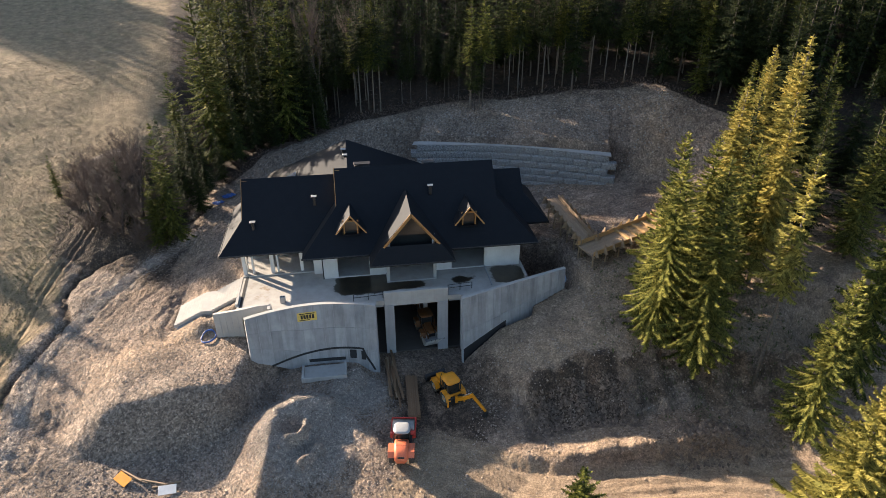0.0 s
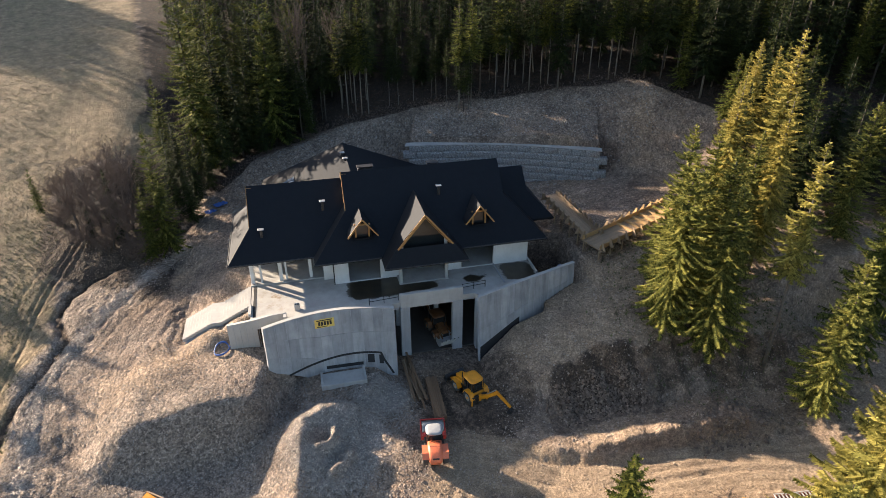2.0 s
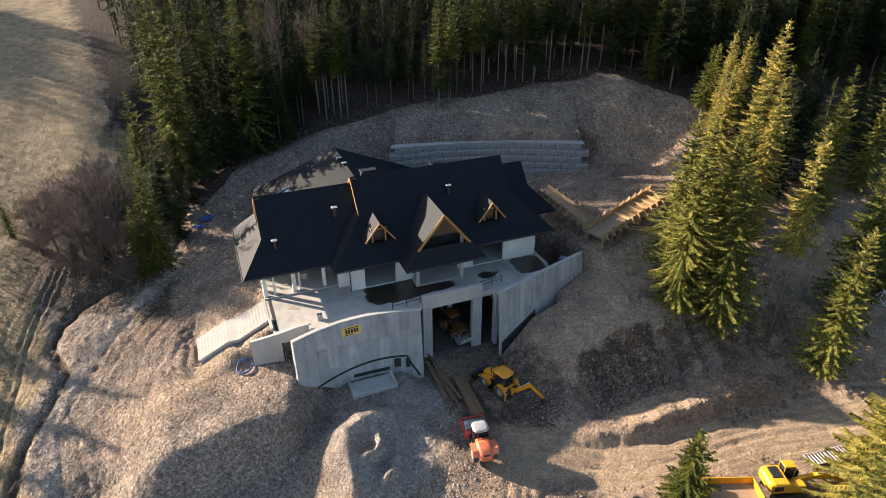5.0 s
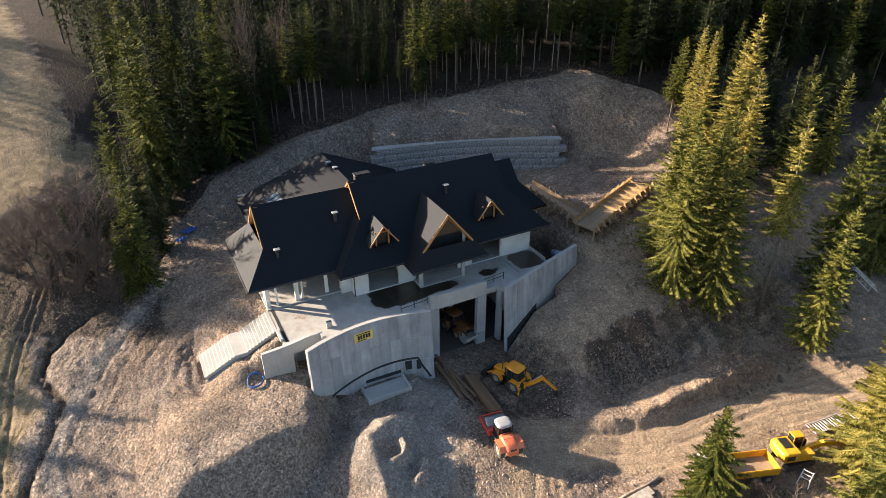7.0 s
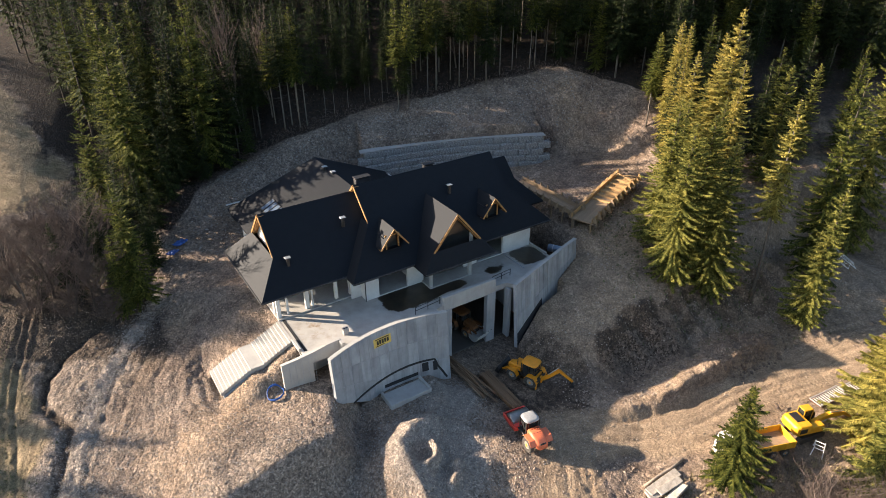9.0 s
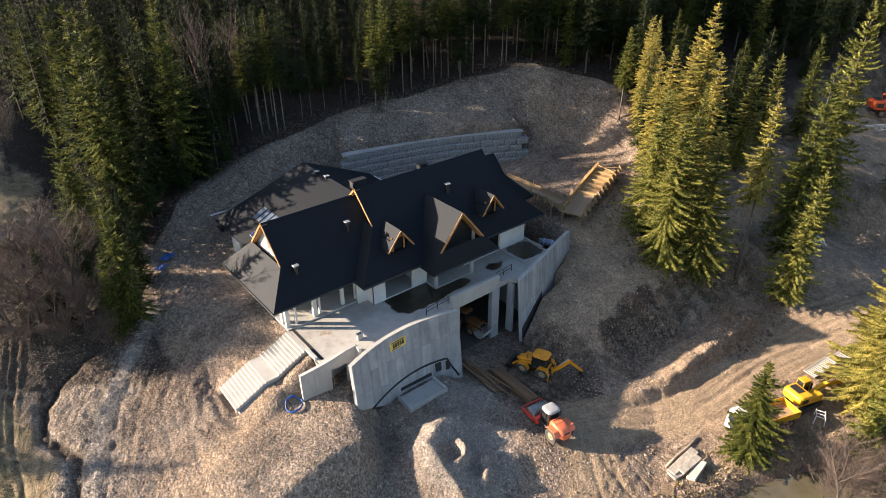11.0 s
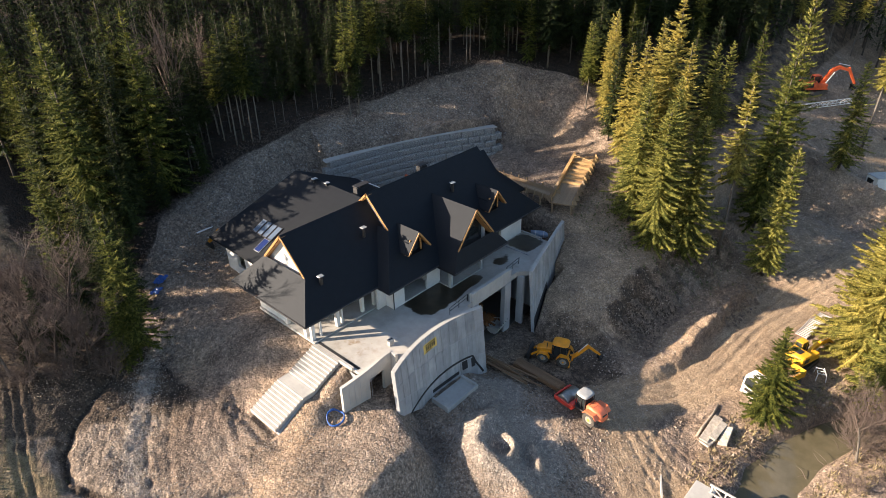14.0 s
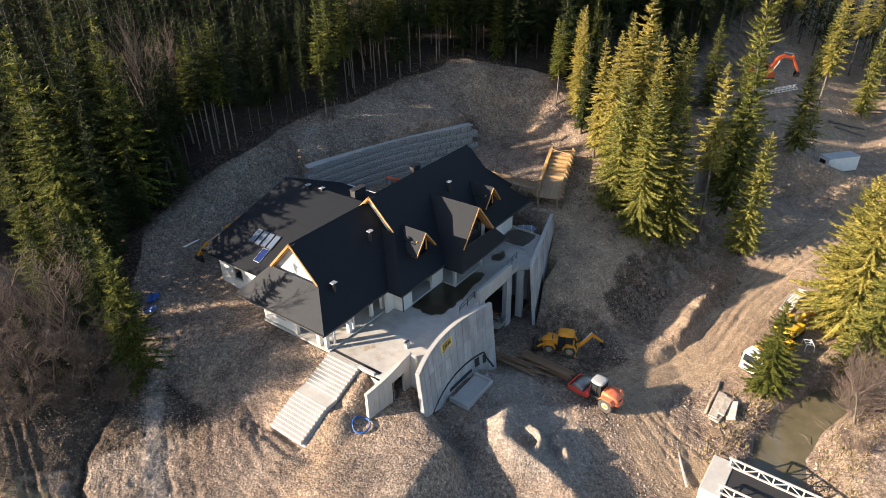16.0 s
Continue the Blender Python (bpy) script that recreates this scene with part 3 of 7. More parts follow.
def build_ground():
    xs, ys = span(-49, 50, 0.23, 2500), span(-33, 44, 0.23, 2500)
    X, Y = np.meshgrid(xs, ys)
    Z = ground_z(X, Y)
    near = (X > -64) & (X < 88) & (Y > -50) & (Y < 60)
    rough = np.zeros_like(Z)
    wide = np.zeros_like(Z)
    clod = np.zeros_like(Z)
    for j, i in zip(*np.nonzero(near)):
        p = Vector((X[j, i], Y[j, i], 3.0))
        rough[j, i] = noise.fractal(p * 0.8, 0.9, 2.0, 5)
        wide[j, i] = noise.noise(p * 0.16)
        clod[j, i] = noise.noise(p * 2.1) + 0.5 * noise.noise(p * 4.3)
    gy, gx = np.gradient(Z, ys, xs)
    steep = np.hypot(gx, gy)
    grass = sm(-40, -45, X + 2.5 * wide) + sm(36, 44, Y) * sm(-26, -33, X + 0.2 * (Y - 45))
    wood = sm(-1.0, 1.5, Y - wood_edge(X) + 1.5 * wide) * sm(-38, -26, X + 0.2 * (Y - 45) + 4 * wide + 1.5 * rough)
    # Under the copse the litter mask also paints in the shade there.
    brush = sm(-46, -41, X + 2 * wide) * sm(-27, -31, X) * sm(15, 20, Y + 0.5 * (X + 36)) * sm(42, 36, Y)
    litter_shade = np.clip(np.maximum(wood, brush) + 0.0 * X, 0, 1)
    grass = np.clip(grass - litter_shade, 0, 1)
    yard_d = np.hypot((X - 2.5) / 7.5, (Y + 6) / 7.5)
    mud = sm(1.05, 0.75, yard_d) * 0.55 + 0.55 * sm(9.5, 15, X + 3 * wide) * sm(44, 34, X) * sm(0.42, 0.95, steep + 0.3 * rough) * sm(-1, -5, Y + 2 * wide) * sm(-17, -14, Y)
    heap = np.maximum(np.exp(-(np.hypot((X + 11.8) / 1.05, (Y + 9.4) / 1.2) / 5.4) ** 4), np.exp(-(np.hypot((X + 6.9), Y + 3.9) / 3.4) ** 4))
    dbnd, lbnd = line_d(X, Y, STONE_BAND)
    band = np.exp(-(dbnd / 1.15) ** 2)
    dgu, lgu = line_d(X, Y, GULLY)
    gravel = np.clip(heap * 0.8 + band * 0.66, 0, 1)
    mud = np.maximum(mud, 0.7 * np.exp(-(dgu / 0.6) ** 2))
    # Muddy ground by the copse, with the copse's shade painted in.
    mud = np.maximum(mud, 0.95 * sm(-47, -44, X + 2 * wide) * sm(-28, -31.5, X) * sm(17, 21, Y + 0.35 * (X + 40) + 2 * rough) * sm(34, 26, Y))
    mud = np.maximum(mud, 0.9 * sm(9.5, 10.8, X) * sm(20.5, 18.8, X) * sm(-5.6, -7.2, Y + 0.3 * np.sin(2 * X)) * sm(-13.2, -11.4, Y))
    rubble = 0.42 + 0.25 * wide + 0.3 * sm(30, 36, Y) * sm(48, 40, Y) + 0.3 * np.exp(-(np.hypot((X + 24) / 7, (Y + 8) / 4)) ** 2) - 0.3 * np.exp(-(np.hypot((X - 12) / 14, (Y + 18) / 6)) ** 2)
    rubble = np.clip(rubble + 0.7 * np.exp(-((lbnd + 1.8) / 3.0) ** 2) * sm(-43.5, -41.5, X) + 0.35 * np.exp(-(np.hypot((X + 28) / 9, (Y + 9) / 6)) ** 2), 0, 1)
    face = sm(6, 9, X) * sm(31, 27, X) * sm(-5, -6.5, Y) * sm(-18, -16.5, Y) * sm(0.2, 0.5, steep)
    dr, lr = line_d(X, Y, ((-6, -22), (0, -14), (4, -15.5), (12, -19.5), (24, -20.5), (34, -22.5), (46, -27), (58, -28), (84, -20)))
    road = np.clip(sm(4.6, 1.8, dr + 1.2 * wide) * sm(-18, -12, X), 0, 1)
    soil = sm(4, 9, X) * sm(9, 3, Y)
    rubble = np.clip(rubble - 0.45 * soil, 0, 1)
    # ruts of wheels and tracks
    rut = np.zeros_like(Z)
    deep = np.zeros_like(Z)
    for gap, depth, pts in (
            (0.0, 2.6, FARM_TRACK), (1.3, 0.6, FARM_TRACK), (1.8, 0.6, [(x_ - 1.6, y_) for x_, y_ in FARM_TRACK]),
            (1.7, 0.8, [(x_ + 1.9, y_ - 0.6) for x_, y_ in STONE_BAND]),
            (1.9, 0.8, ((-20, 16.2), (-24.5, 16.8), (-28.0, 14.6), (-30.6, 11.5), (-31.8, 5.5), (-33, -2))),
            (0.9, 1.0, ((-27.6, 11.6), (-27.0, 9.0), (-27.4, 6.2))), (1.0, 0.9, ((-28.8, 10.4), (-29.6, 7.4), (-29.2, 5.6))), (0.9, 0.8, ((-25.9, 13.5), (-26.6, 11.2), (-27.9, 9.6))),
            (2.1, 0.8, ((0.5, -4), (1.2, -10), (-0.6, -16), (-4, -21))), (2.2, 0.9, ((2, -9), (6, -16), (14, -18.6), (24, -19.4), (34, -22), (44, -26))),
            (2.0, 0.7, ((-5, -21), (3, -18.6), (12, -20.4), (22, -21.2), (34, -24.5))), (2.1, 0.7, ((-3, -14), (4, -12.5), (9, -14.8), (17, -17.6), (28, -19.2))), (2.0, 0.8, ((-1.5, -24), (-0.5, -18), (3, -12)))):
        d, l = line_d(X, Y, pts)
        for off in ((-gap / 2, gap / 2) if gap else (0,)):
            e = np.abs(l + 0.10 * rough + 0.15 * wide - off)
            rut += depth * np.exp(-(e / 0.18) ** 2) * (d < 4)
            deep -= depth * 0.35 * np.exp(-((e - 0.52) / 0.2) ** 2) * (d < 4)
    lumps = np.clip(clod, 0, 1) ** 1.5
    Z = Z + near * (rough * (0.045 + 0.10 * gravel + 0.05 * rubble + 0.26 * face + 0.09 * np.exp(-(dbnd / 4.0) ** 2)) * (1 - 0.6 * road) * (1 - 0.35 * grass) + lumps * 0.22 * np.clip(rubble + face + soil * 0.3 - 0.25, 0, 1) * (1 - road) - 0.11 * np.clip(rut, 0, 1.9) - 0.06 * deep + 0.22 * wide)
    wash = np.abs(dgu + 0.45 * rough + 0.3 * wide)
    Z = Z - near * (0.55 + 0.5 * rough) * (np.exp(-(wash / 0.4) ** 2) + 0.3 * np.exp(-(wash / 1.1) ** 2))
    gully = np.abs(np.sin(1.15 * X + 0.35 * Y + 2.5 * wide)) ** 0.6 - 0.6
    Z = Z + near * 0.55 * gully * sm(0.28, 0.6, steep) * sm(9, 13, X) * sm(40, 34, X) * sm(0, -4, Y) * sm(-14, -11.5, Y)
    under = sm(-15.8, -14.8, X) * sm(14, 12.5, X) * sm(0.5, 1.5, Y) * sm(13.5, 12.5, Y)
    Z = np.where(under > 0.5, np.minimum(Z, -0.42), Z)
    # wheel lanes: how far across them, how far along, and how strongly they mark the ground
    west = X < -19
    lane = np.where(west, lbnd, lr)
    way = np.where(west, Y, X)
    worn = np.where(west, sm(-46, -43, X) * sm(13, 7, -lbnd) * sm(6, 3, lbnd) * sm(-21, -25, X + 0.3 * (Y - 8)) * sm(31, 25, Y), 0.7 * sm(6.5, 4.0, dr) * sm(-14, -8, X))
    worn = np.clip(worn * (1 - litter_shade) * (1 - 0.6 * heap), 0, 1)
    ny, nx = X.shape
    me = bpy.data.meshes.new("ground")
    idx = np.arange(nx * ny).reshape(ny, nx)
    quads = np.stack([idx[:-1, :-1], idx[:-1, 1:], idx[1:, 1:], idx[1:, :-1]], -1).reshape(-1, 4)
    me.from_pydata(np.stack([X, Y, Z], -1).reshape(-1, 3).tolist(), [], quads.tolist())
    for nm, a in (("grass", grass), ("litter_shade", litter_shade), ("mud", mud + 0.30 * np.clip(rut, 0, 1) * (1 - gravel)), ("gravel", gravel), ("rubble", rubble), ("lane", lane), ("way", way), ("worn", worn), ("road", np.maximum(road, 0.42 * soil * (1 - np.clip(mud, 0, 1))))):
        at = me.attributes.new(nm, "FLOAT", "POINT")
        at.data.foreach_set("value", np.ascontiguousarray(a, dtype=np.float32).ravel())
    me.polygons.foreach_set("use_smooth", [True] * len(me.polygons))
    me.materials.append(ground_mat)
    ob = tagged(new("ground", me), "stony brown earth of a building site with ruts, dry meadow and woodland floor", "ground", kind="structure")
    return xs, ys, Z


GX, GY, GZ = build_ground()


def gz(x, y):
    """Height of the finished ground."""
    i = int(np.clip(np.searchsorted(GX, x) - 1, 0, len(GX) - 2))
    j = int(np.clip(np.searchsorted(GY, y) - 1, 0, len(GY) - 2))
    u, v = (x - GX[i]) / (GX[i + 1] - GX[i]), (y - GY[j]) / (GY[j + 1] - GY[j])
    return float((GZ[j, i] * (1 - u) + GZ[j, i + 1] * u) * (1 - v) + (GZ[j + 1, i] * (1 - u) + GZ[j + 1, i + 1] * u) * v)


mw = Mesh()
cxs = list(np.linspace(-140, 60, 110))
for a, b in zip(cxs, cxs[1:]):
    ya, yb = float(creek_line(a)), float(creek_line(b))
    mw.add([(a, ya - 3.2, -2.55), (b, yb - 3.2, -2.55), (b, yb + 3.2, -2.55), (a, ya + 3.2, -2.55)], [(0, 1, 2, 3)])
tagged(part("water", mw, water_mat), "murky brown shallow creek water", "water", kind="structure")

# ---- house ----
house = thing("house", pose(0, 0, 0), "large unfinished house with white walls, dark tiled roofs and timber gables", "house")


def skirt_roof(name, m, xa, xb, w, zr, s, zb, ea, eb, th=0.24, gables="ab", boards="ab"):
    """A roof along local x from gable xa to gable xb, half as wide as w at the eaves; below zb the ends are hipped and reach ea and eb further."""
    ze, wb = zr - s * w, (zr - zb) / s
    V = [(xa, 0, zr), (xb, 0, zr), (xa, -wb, zb), (xb, -wb, zb), (xa - ea, -w, ze), (xb + eb, -w, ze), (xa, wb, zb), (xb, wb, zb), (xa - ea, w, ze), (xb + eb, w, ze)]
    top = [(4, 5, 3, 1, 0, 2), (9, 8, 6, 0, 1, 7), (8, 4, 2, 6), (5, 9, 7, 3)]
    count = {}
    for f in top:
        for a, b in zip(f, f[1:] + f[:1]):
            count[(a, b)] = 1
    rim = [e for e in count if (e[1], e[0]) not in count]
    n = len(V)
    vs = V + [(x, y, z - th) for x, y, z in V]
    fs = list(top) + [tuple(i + n for i in reversed(f)) for f in top] + [(a, a + n, b + n, b) for a, b in rim]
    roof = part(name, Mesh().add(vs, fs, 0, m), roof_mat, house)
    for g, x, sg in (("a", xa, 1), ("b", xb, -1)):
        if g not in gables:
            continue
        wall = Mesh().prism([(-wb, zb - 0.6), (wb, zb - 0.6), (wb, zb - 0.2), (0, zr - 0.35), (-wb, zb - 0.2)], x + sg * 0.55, x + sg * 0.8, "x", 0, m)
        part("gable_wall", wall, plaster, house)
        if g in boards:
            for side in (-1, 1):
                d = Vector((0, side * wb, zb - zr))
                up = Vector((0, side * s, 1)).normalized()
                a, b = Vector((x, 0, zr)), Vector((x, 0, zr)) + d
                bd = Mesh()
                o0, o1 = up * 0.03, up * -0.20
                X0, X1 = x - sg * 0.07, x
                bd.add([(X0, *(a + o0).yz), (X0, *(b + o0).yz), (X0, *(b + o1).yz), (X0, *(a + o1).yz), (X1, *(a + o0).yz), (X1, *(b + o0).yz), (X1, *(b + o1).yz), (X1, *(a + o1).yz)],
                       [(0, 1, 2, 3), (7, 6, 5, 4), (0, 4, 5, 1), (1, 5, 6, 2), (2, 6, 7, 3), (3, 7, 4, 0)], 0, m)
                part("bargeboard", bd, timber, roof, "honey-coloured timber bargeboard")
                so = Mesh()
                o0, o1 = up * -0.25, up * -0.29
                X0, X1 = x + sg * 0.01, x + sg * 0.6
                so.add([(X0, *(a + o0).yz), (X0, *(b + o0).yz), (X0, *(b + o1).yz), (X0, *(a + o1).yz), (X1, *(a + o0).yz), (X1, *(b + o0).yz), (X1, *(b + o1).yz), (X1, *(a + o1).yz)],
                       [(0, 1, 2, 3), (7, 6, 5, 4), (0, 4, 5, 1), (1, 5, 6, 2), (2, 6, 7, 3), (3, 7, 4, 0)], 0, m)
                part("soffit", so, timber, roof, "timber soffit boards")
    return roof


S = 1.03
main_roof = skirt_roof("main_roof", pose(0, 13.05, 0), -7.8, 10.4, 7.15, 17.98, S, 14.75, 4.0, 4.1, boards="a")
west_roof = skirt_roof("west_roof", pose(0, 13.8, 0), -18.2, -7.0, 6.15, 17.02, S, 13.6, 2.55, 0.0, gables="a")
east_roof = skirt_roof("east_roof", pose(0, 15.1, 0), 9.0, 14.35, 4.9, 15.9, S, 13.6, 0.0, 2.7, gables="b", boards="")
bay_roof = skirt_roof("bay_roof", pose(0, 0, 0, 0, 0, 90), 4.55, 11.2, 4.6, 15.9, 1.19, 12.15, 0.95, 0.0, gables="", boards="")
rear_roof = skirt_roof("rear_roof", pose(-6.4, 0, 0, 0, 0, 90), 14.0, 27.4, 11.1, 16.25, 0.485, 16.2, 0.0, 2.6, gables="", boards="")


def sloped_board(name, a, b, across, depth, thick, material, parent, label=""):
    """A board from a to b; across: its thickness' way."""
    a, b, t = Vector(a), Vector(b), Vector(across).normalized()
    up = (b - a).normalized().cross(t)
    vs = []
    for p in (a, b):
        for q in (-0.5, 0.5):
            for r in (-0.5, 0.5):
                vs.append(p + t * thick * q + up * depth * r)
    return part(name, Mesh().add(vs, [(0, 1, 3, 2), (4, 6, 7, 5), (0, 4, 5, 1), (2, 3, 7, 6), (0, 2, 6, 4), (1, 5, 7, 3)]), material, parent, label)


# gable of the bay: recessed dark glazing, white jambs, timber boards
BX = 0.03
part("gable_wall", Mesh().prism([(BX - 3.0, 11.0), (BX + 3.0, 11.0), (BX + 3.0, 12.1), (BX, 15.55), (BX - 3.0, 12.1)], 5.75, 6.0, "y"), glass_dark, house, "dark glazed gable")
for sx in (-1, 1):
    part("jamb", Mesh().box(BX + sx * 2.45, 5.55, 11.95, 0.3, 0.3, 1.7, ch=0.02), plaster, house)
    sloped_board("bargeboard", (BX, 4.52, 15.78), (BX + sx * 3.02, 4.52, 12.05), (0, 1, 0), 0.20, 0.08, timber, bay_roof, "honey-coloured timber bargeboard")
    sloped_board("soffit", (BX, 5.05, 15.45), (BX + sx * 2.95, 5.05, 11.85), (0, 1, 0), 0.05, 1.0, timber, bay_roof, "timber soffit boards")


def dormer(x, y, z):
    """A small gabled dormer with timber posts, standing on the main slope."""
    d = new("dormer")
    d.parent = house
    tagged(d, "small gabled dormer with timber posts and boards")
    back = y + (z + 0.1 - (17.98 - S * (13.05 - y))) / S + 0.6
    hw, dr, th = 1.62, 2.1, 0.16
    V = [(x, y, z), (x, back, z), (x - hw, y, z - dr), (x - hw, back - dr / S, z - dr), (x + hw, y, z - dr), (x + hw, back - dr / S, z - dr)]
    vs = V + [(a, b, c - th) for a, b, c in V]
    fs = [(0, 1, 3, 2), (1, 0, 4, 5), (6, 8, 9, 7), (7, 11, 10, 6), (0, 2, 8, 6), (0, 6, 10, 4), (2, 3, 9, 8), (4, 10, 11, 5)]
    rf = part("dormer_roof", Mesh().add(vs, fs), roof_mat, d)
    for sx in (-1, 1):
        sloped_board("bargeboard", (x, y - 0.05, z - 0.12), (x + sx * (hw + 0.03), y - 0.05, z - dr - 0.1), (0, 1, 0), 0.15, 0.08, timber, rf)
        sloped_board("soffit", (x, y + 0.3, z - 0.22), (x + sx * hw, y + 0.3, z - dr - 0.16), (0, 1, 0), 0.04, 0.55, timber, rf)
        part("post", Mesh().box(x + sx * 0.72, y + 0.55, z - 1.75, 0.16, 0.16, 1.5, ch=0.02), timber, d)
        part("cheek", Mesh().box(x + sx * 0.92, y + 1.75, z - 1.9, 0.12, 2.2, 1.5), roof_mat, d)
    part("tie_beam", Mesh().box(x, y + 0.55, z - 0.95, 1.75, 0.16, 0.18, ch=0.02), timber, d)
    part("window", Mesh().box(x, y + 0.85, z - 1.8, 1.7, 0.1, 1.7), glass_dark, d, "dark window opening")
    part("sill", Mesh().box(x, y + 0.6, z - 2.55, 1.8, 0.6, 0.12), roof_mat, d)


dormer(-6.35, 6.9, 15.0)
dormer(6.75, 6.9, 15.1)


def wall_run(ax, ay, bx, by, z0, z1, th=0.3, openings=(), material=None, name="wall", parent=None):
    """A straight wall from a to b with openings (from, to, sill, head) along its run."""
    L = math.hypot(bx - ax, by - ay)
    m = pose(ax, ay, 0, 0, 0, math.degrees(math.atan2(by - ay, bx - ax)))
    us = sorted({0, L, *[o[0] for o in openings], *[o[1] for o in openings]})
    for u0, u1 in zip(us, us[1:]):
        hole = [o for o in openings if o[0] <= u0 + 1e-6 and o[1] >= u1 - 1e-6]
        bits = [("wall_sill", z0, hole[0][2]), ("wall_lintel", hole[0][3], z1)] if hole else [(name, z0, z1)]
        for nm, a, b in bits:
            if b - a > 0.02:
                part(nm, Mesh().box((u0 + u1) / 2, 0, (a + b) / 2, u1 - u0, th, b - a, 0, m), material or plaster, parent or house)


FL, TOP = 6.95, 10.75
# main block, counter-clockwise from the south-west corner
wall_run(-9.76, 7.75, 12.9, 7.75, 6.6, TOP, 0.3, [(1.6, 5.15, FL, 9.9), (7.2, 12.7, FL, 10.0), (14.6, 18.45, FL, 9.8)])
wall_run(12.75, 7.9, 12.75, 18.5, 6.6, TOP, 0.3, [(3.0, 5.0, 7.8, 9.4)])
wall_run(12.9, 18.5, 4.5, 18.5, 6.6, TOP, 0.3, [(2.5, 4.5, 7.6, 9.4)])
wall_run(-9.6, 7.9, -9.6, 14.0, 6.6, TOP, 0.3, [(2.6, 4.6, FL, 9.4)])
wall_run(-3.4, 12.0, 4.4, 12.0, 6.6, TOP, 0.25, [(1.0, 2.0, FL, 9.0)])
wall_run(4.4, 7.9, 4.4, 18.5, 6.6, TOP, 0.25, [(6, 7, FL, 9.0)])
wall_run(-3.5, 7.9, -3.5, 18.5, 6.6, TOP, 0.25, [(6, 7, FL, 9.0)])
# rear wing and west wing
wall_run(-16.3, 18.8, -16.3, 28.6, 6.6, 11.0, 0.3, [(2, 3.6, 7.8, 9.4), (6, 7.6, 7.8, 9.4)])
wall_run(-16.3, 28.6, 4.5, 28.6, 6.6, 11.0, 0.3, [(3, 5, 7.6, 9.4), (9, 11, 7.6, 9.4)])
wall_run(4.5, 28.6, 4.5, 18.5, 6.6, 11.0)
wall_run(-18.6, 18.7, -9.6, 18.7, 6.6, TOP, 0.3, [(3, 4.2, FL, 9.2)])
wall_run(-18.6, 14.2, -18.6, 18.7, 6.6, TOP, 0.3, [(1.2, 2.6, 7.8, 9.4)])
wall_run(-12.6, 14.5, -12.6, 18.7, 6.6, TOP, 0.2)
part("floor_slab", Mesh().box(1.5, 13.0, 6.85, 22.4, 10.6, 0.22), concrete_light, house)
part("floor_slab", Mesh().box(-14.35, 13.95, 6.86, 9.2, 9.4, 0.28), concrete_light, house, "pale concrete floor of the open west room")
part("floor_slab", Mesh().box(-5.9, 23.6, 6.84, 20.5, 9.8, 0.22), concrete_light, house)
part("ceiling_slab", Mesh().box(1.5, 13.0, 10.6, 22.2, 10.5, 0.2), concrete, house)
part("ceiling_slab", Mesh().box(-14.3, 14.1, 10.5, 8.9, 8.9, 0.2), concrete, house)
for cx, cy, wx, wy in ((-18.7, 10.75, 0.4, 0.45), (-18.7, 9.75, 0.4, 0.35), (-17.75, 9.75, 0.22, 0.25), (-15.6, 9.75, 0.42, 0.42), (-15.0, 9.8, 0.2, 0.3), (-12.3, 9.75, 0.36, 0.36), (-10.55, 9.75, 0.5, 0.36), (-18.7, 13.9, 0.4, 0.4)):
    part("column", Mesh().box(cx, cy, 8.75, wx, wy, 3.5, ch=0.02), plaster, house)
wall_run(-10.9, 8.95, -9.75, 8.95, 6.6, TOP, 0.28)
part("lintel", Mesh().box(-14.3, 9.75, 10.35, 9.1, 0.32, 0.5), plaster, house)
part("lintel", Mesh().box(-18.7, 12.0, 10.35, 0.32, 4.6, 0.5), plaster, house)
# bay with its raised floor and corner pillars
part("bay_floor", Mesh().box(0.03, 6.75, 6.80, 5.65, 2.0, 0.42, ch=0.02), concrete_light, house)
for sx in (-1, 1):
    part("pillar", Mesh().box(0.03 + sx * 2.62, 5.98, 8.75, 0.36, 0.36, 3.7, ch=0.02), concrete_light, house)
part("lintel", Mesh().box(0.03, 5.95, 10.55, 5.5, 0.34, 0.5), plaster, house)
part("downpipe", Mesh().tube([(-9.82, 7.5, 6.9), (-9.82, 7.5, 10.5)], 0.06, 8), black_steel, house, "black downpipe")
# gutters along the eaves
for ax, ay, az, bx, by, bz in ((-20.8, 7.62, 10.60, -11.5, 7.62, 10.60), (-11.9, 5.86, 10.55, -4.6, 5.86, 10.55), (4.6, 5.86, 10.55, 14.5, 5.86, 10.55), (-4.6, 3.55, 10.36, 4.65, 3.55, 10.36), (-20.82, 7.6, 10.60, -20.82, 19.9, 10.60)):
    part("gutter", Mesh().tube([(ax, ay, az), (bx, by, bz)], 0.08, 8), black_steel, house)


graphite = plain("graphite_sheet", (0.055, 0.057, 0.062), 0.5, 0.2, 0.25, 3, 0.2)


def chimney(x, y, z0, z1, sx, sy):
    c = part("chimney", Mesh().box(x, y, (z0 + z1) / 2, sx, sy, z1 - z0, ch=0.02), graphite, house, "dark sheet-metal clad chimney with a flat cap")
    part("cap", Mesh().box(x, y, z1 + 0.18, sx + 0.2, sy + 0.2, 0.08, ch=0.02), black_steel, c)


chimney(-4.6, 17.6, 14.0, 16.45, 1.8, 0.7)
chimney(3.2, 15.6, 14.6, 17.0, 1.2, 0.7)


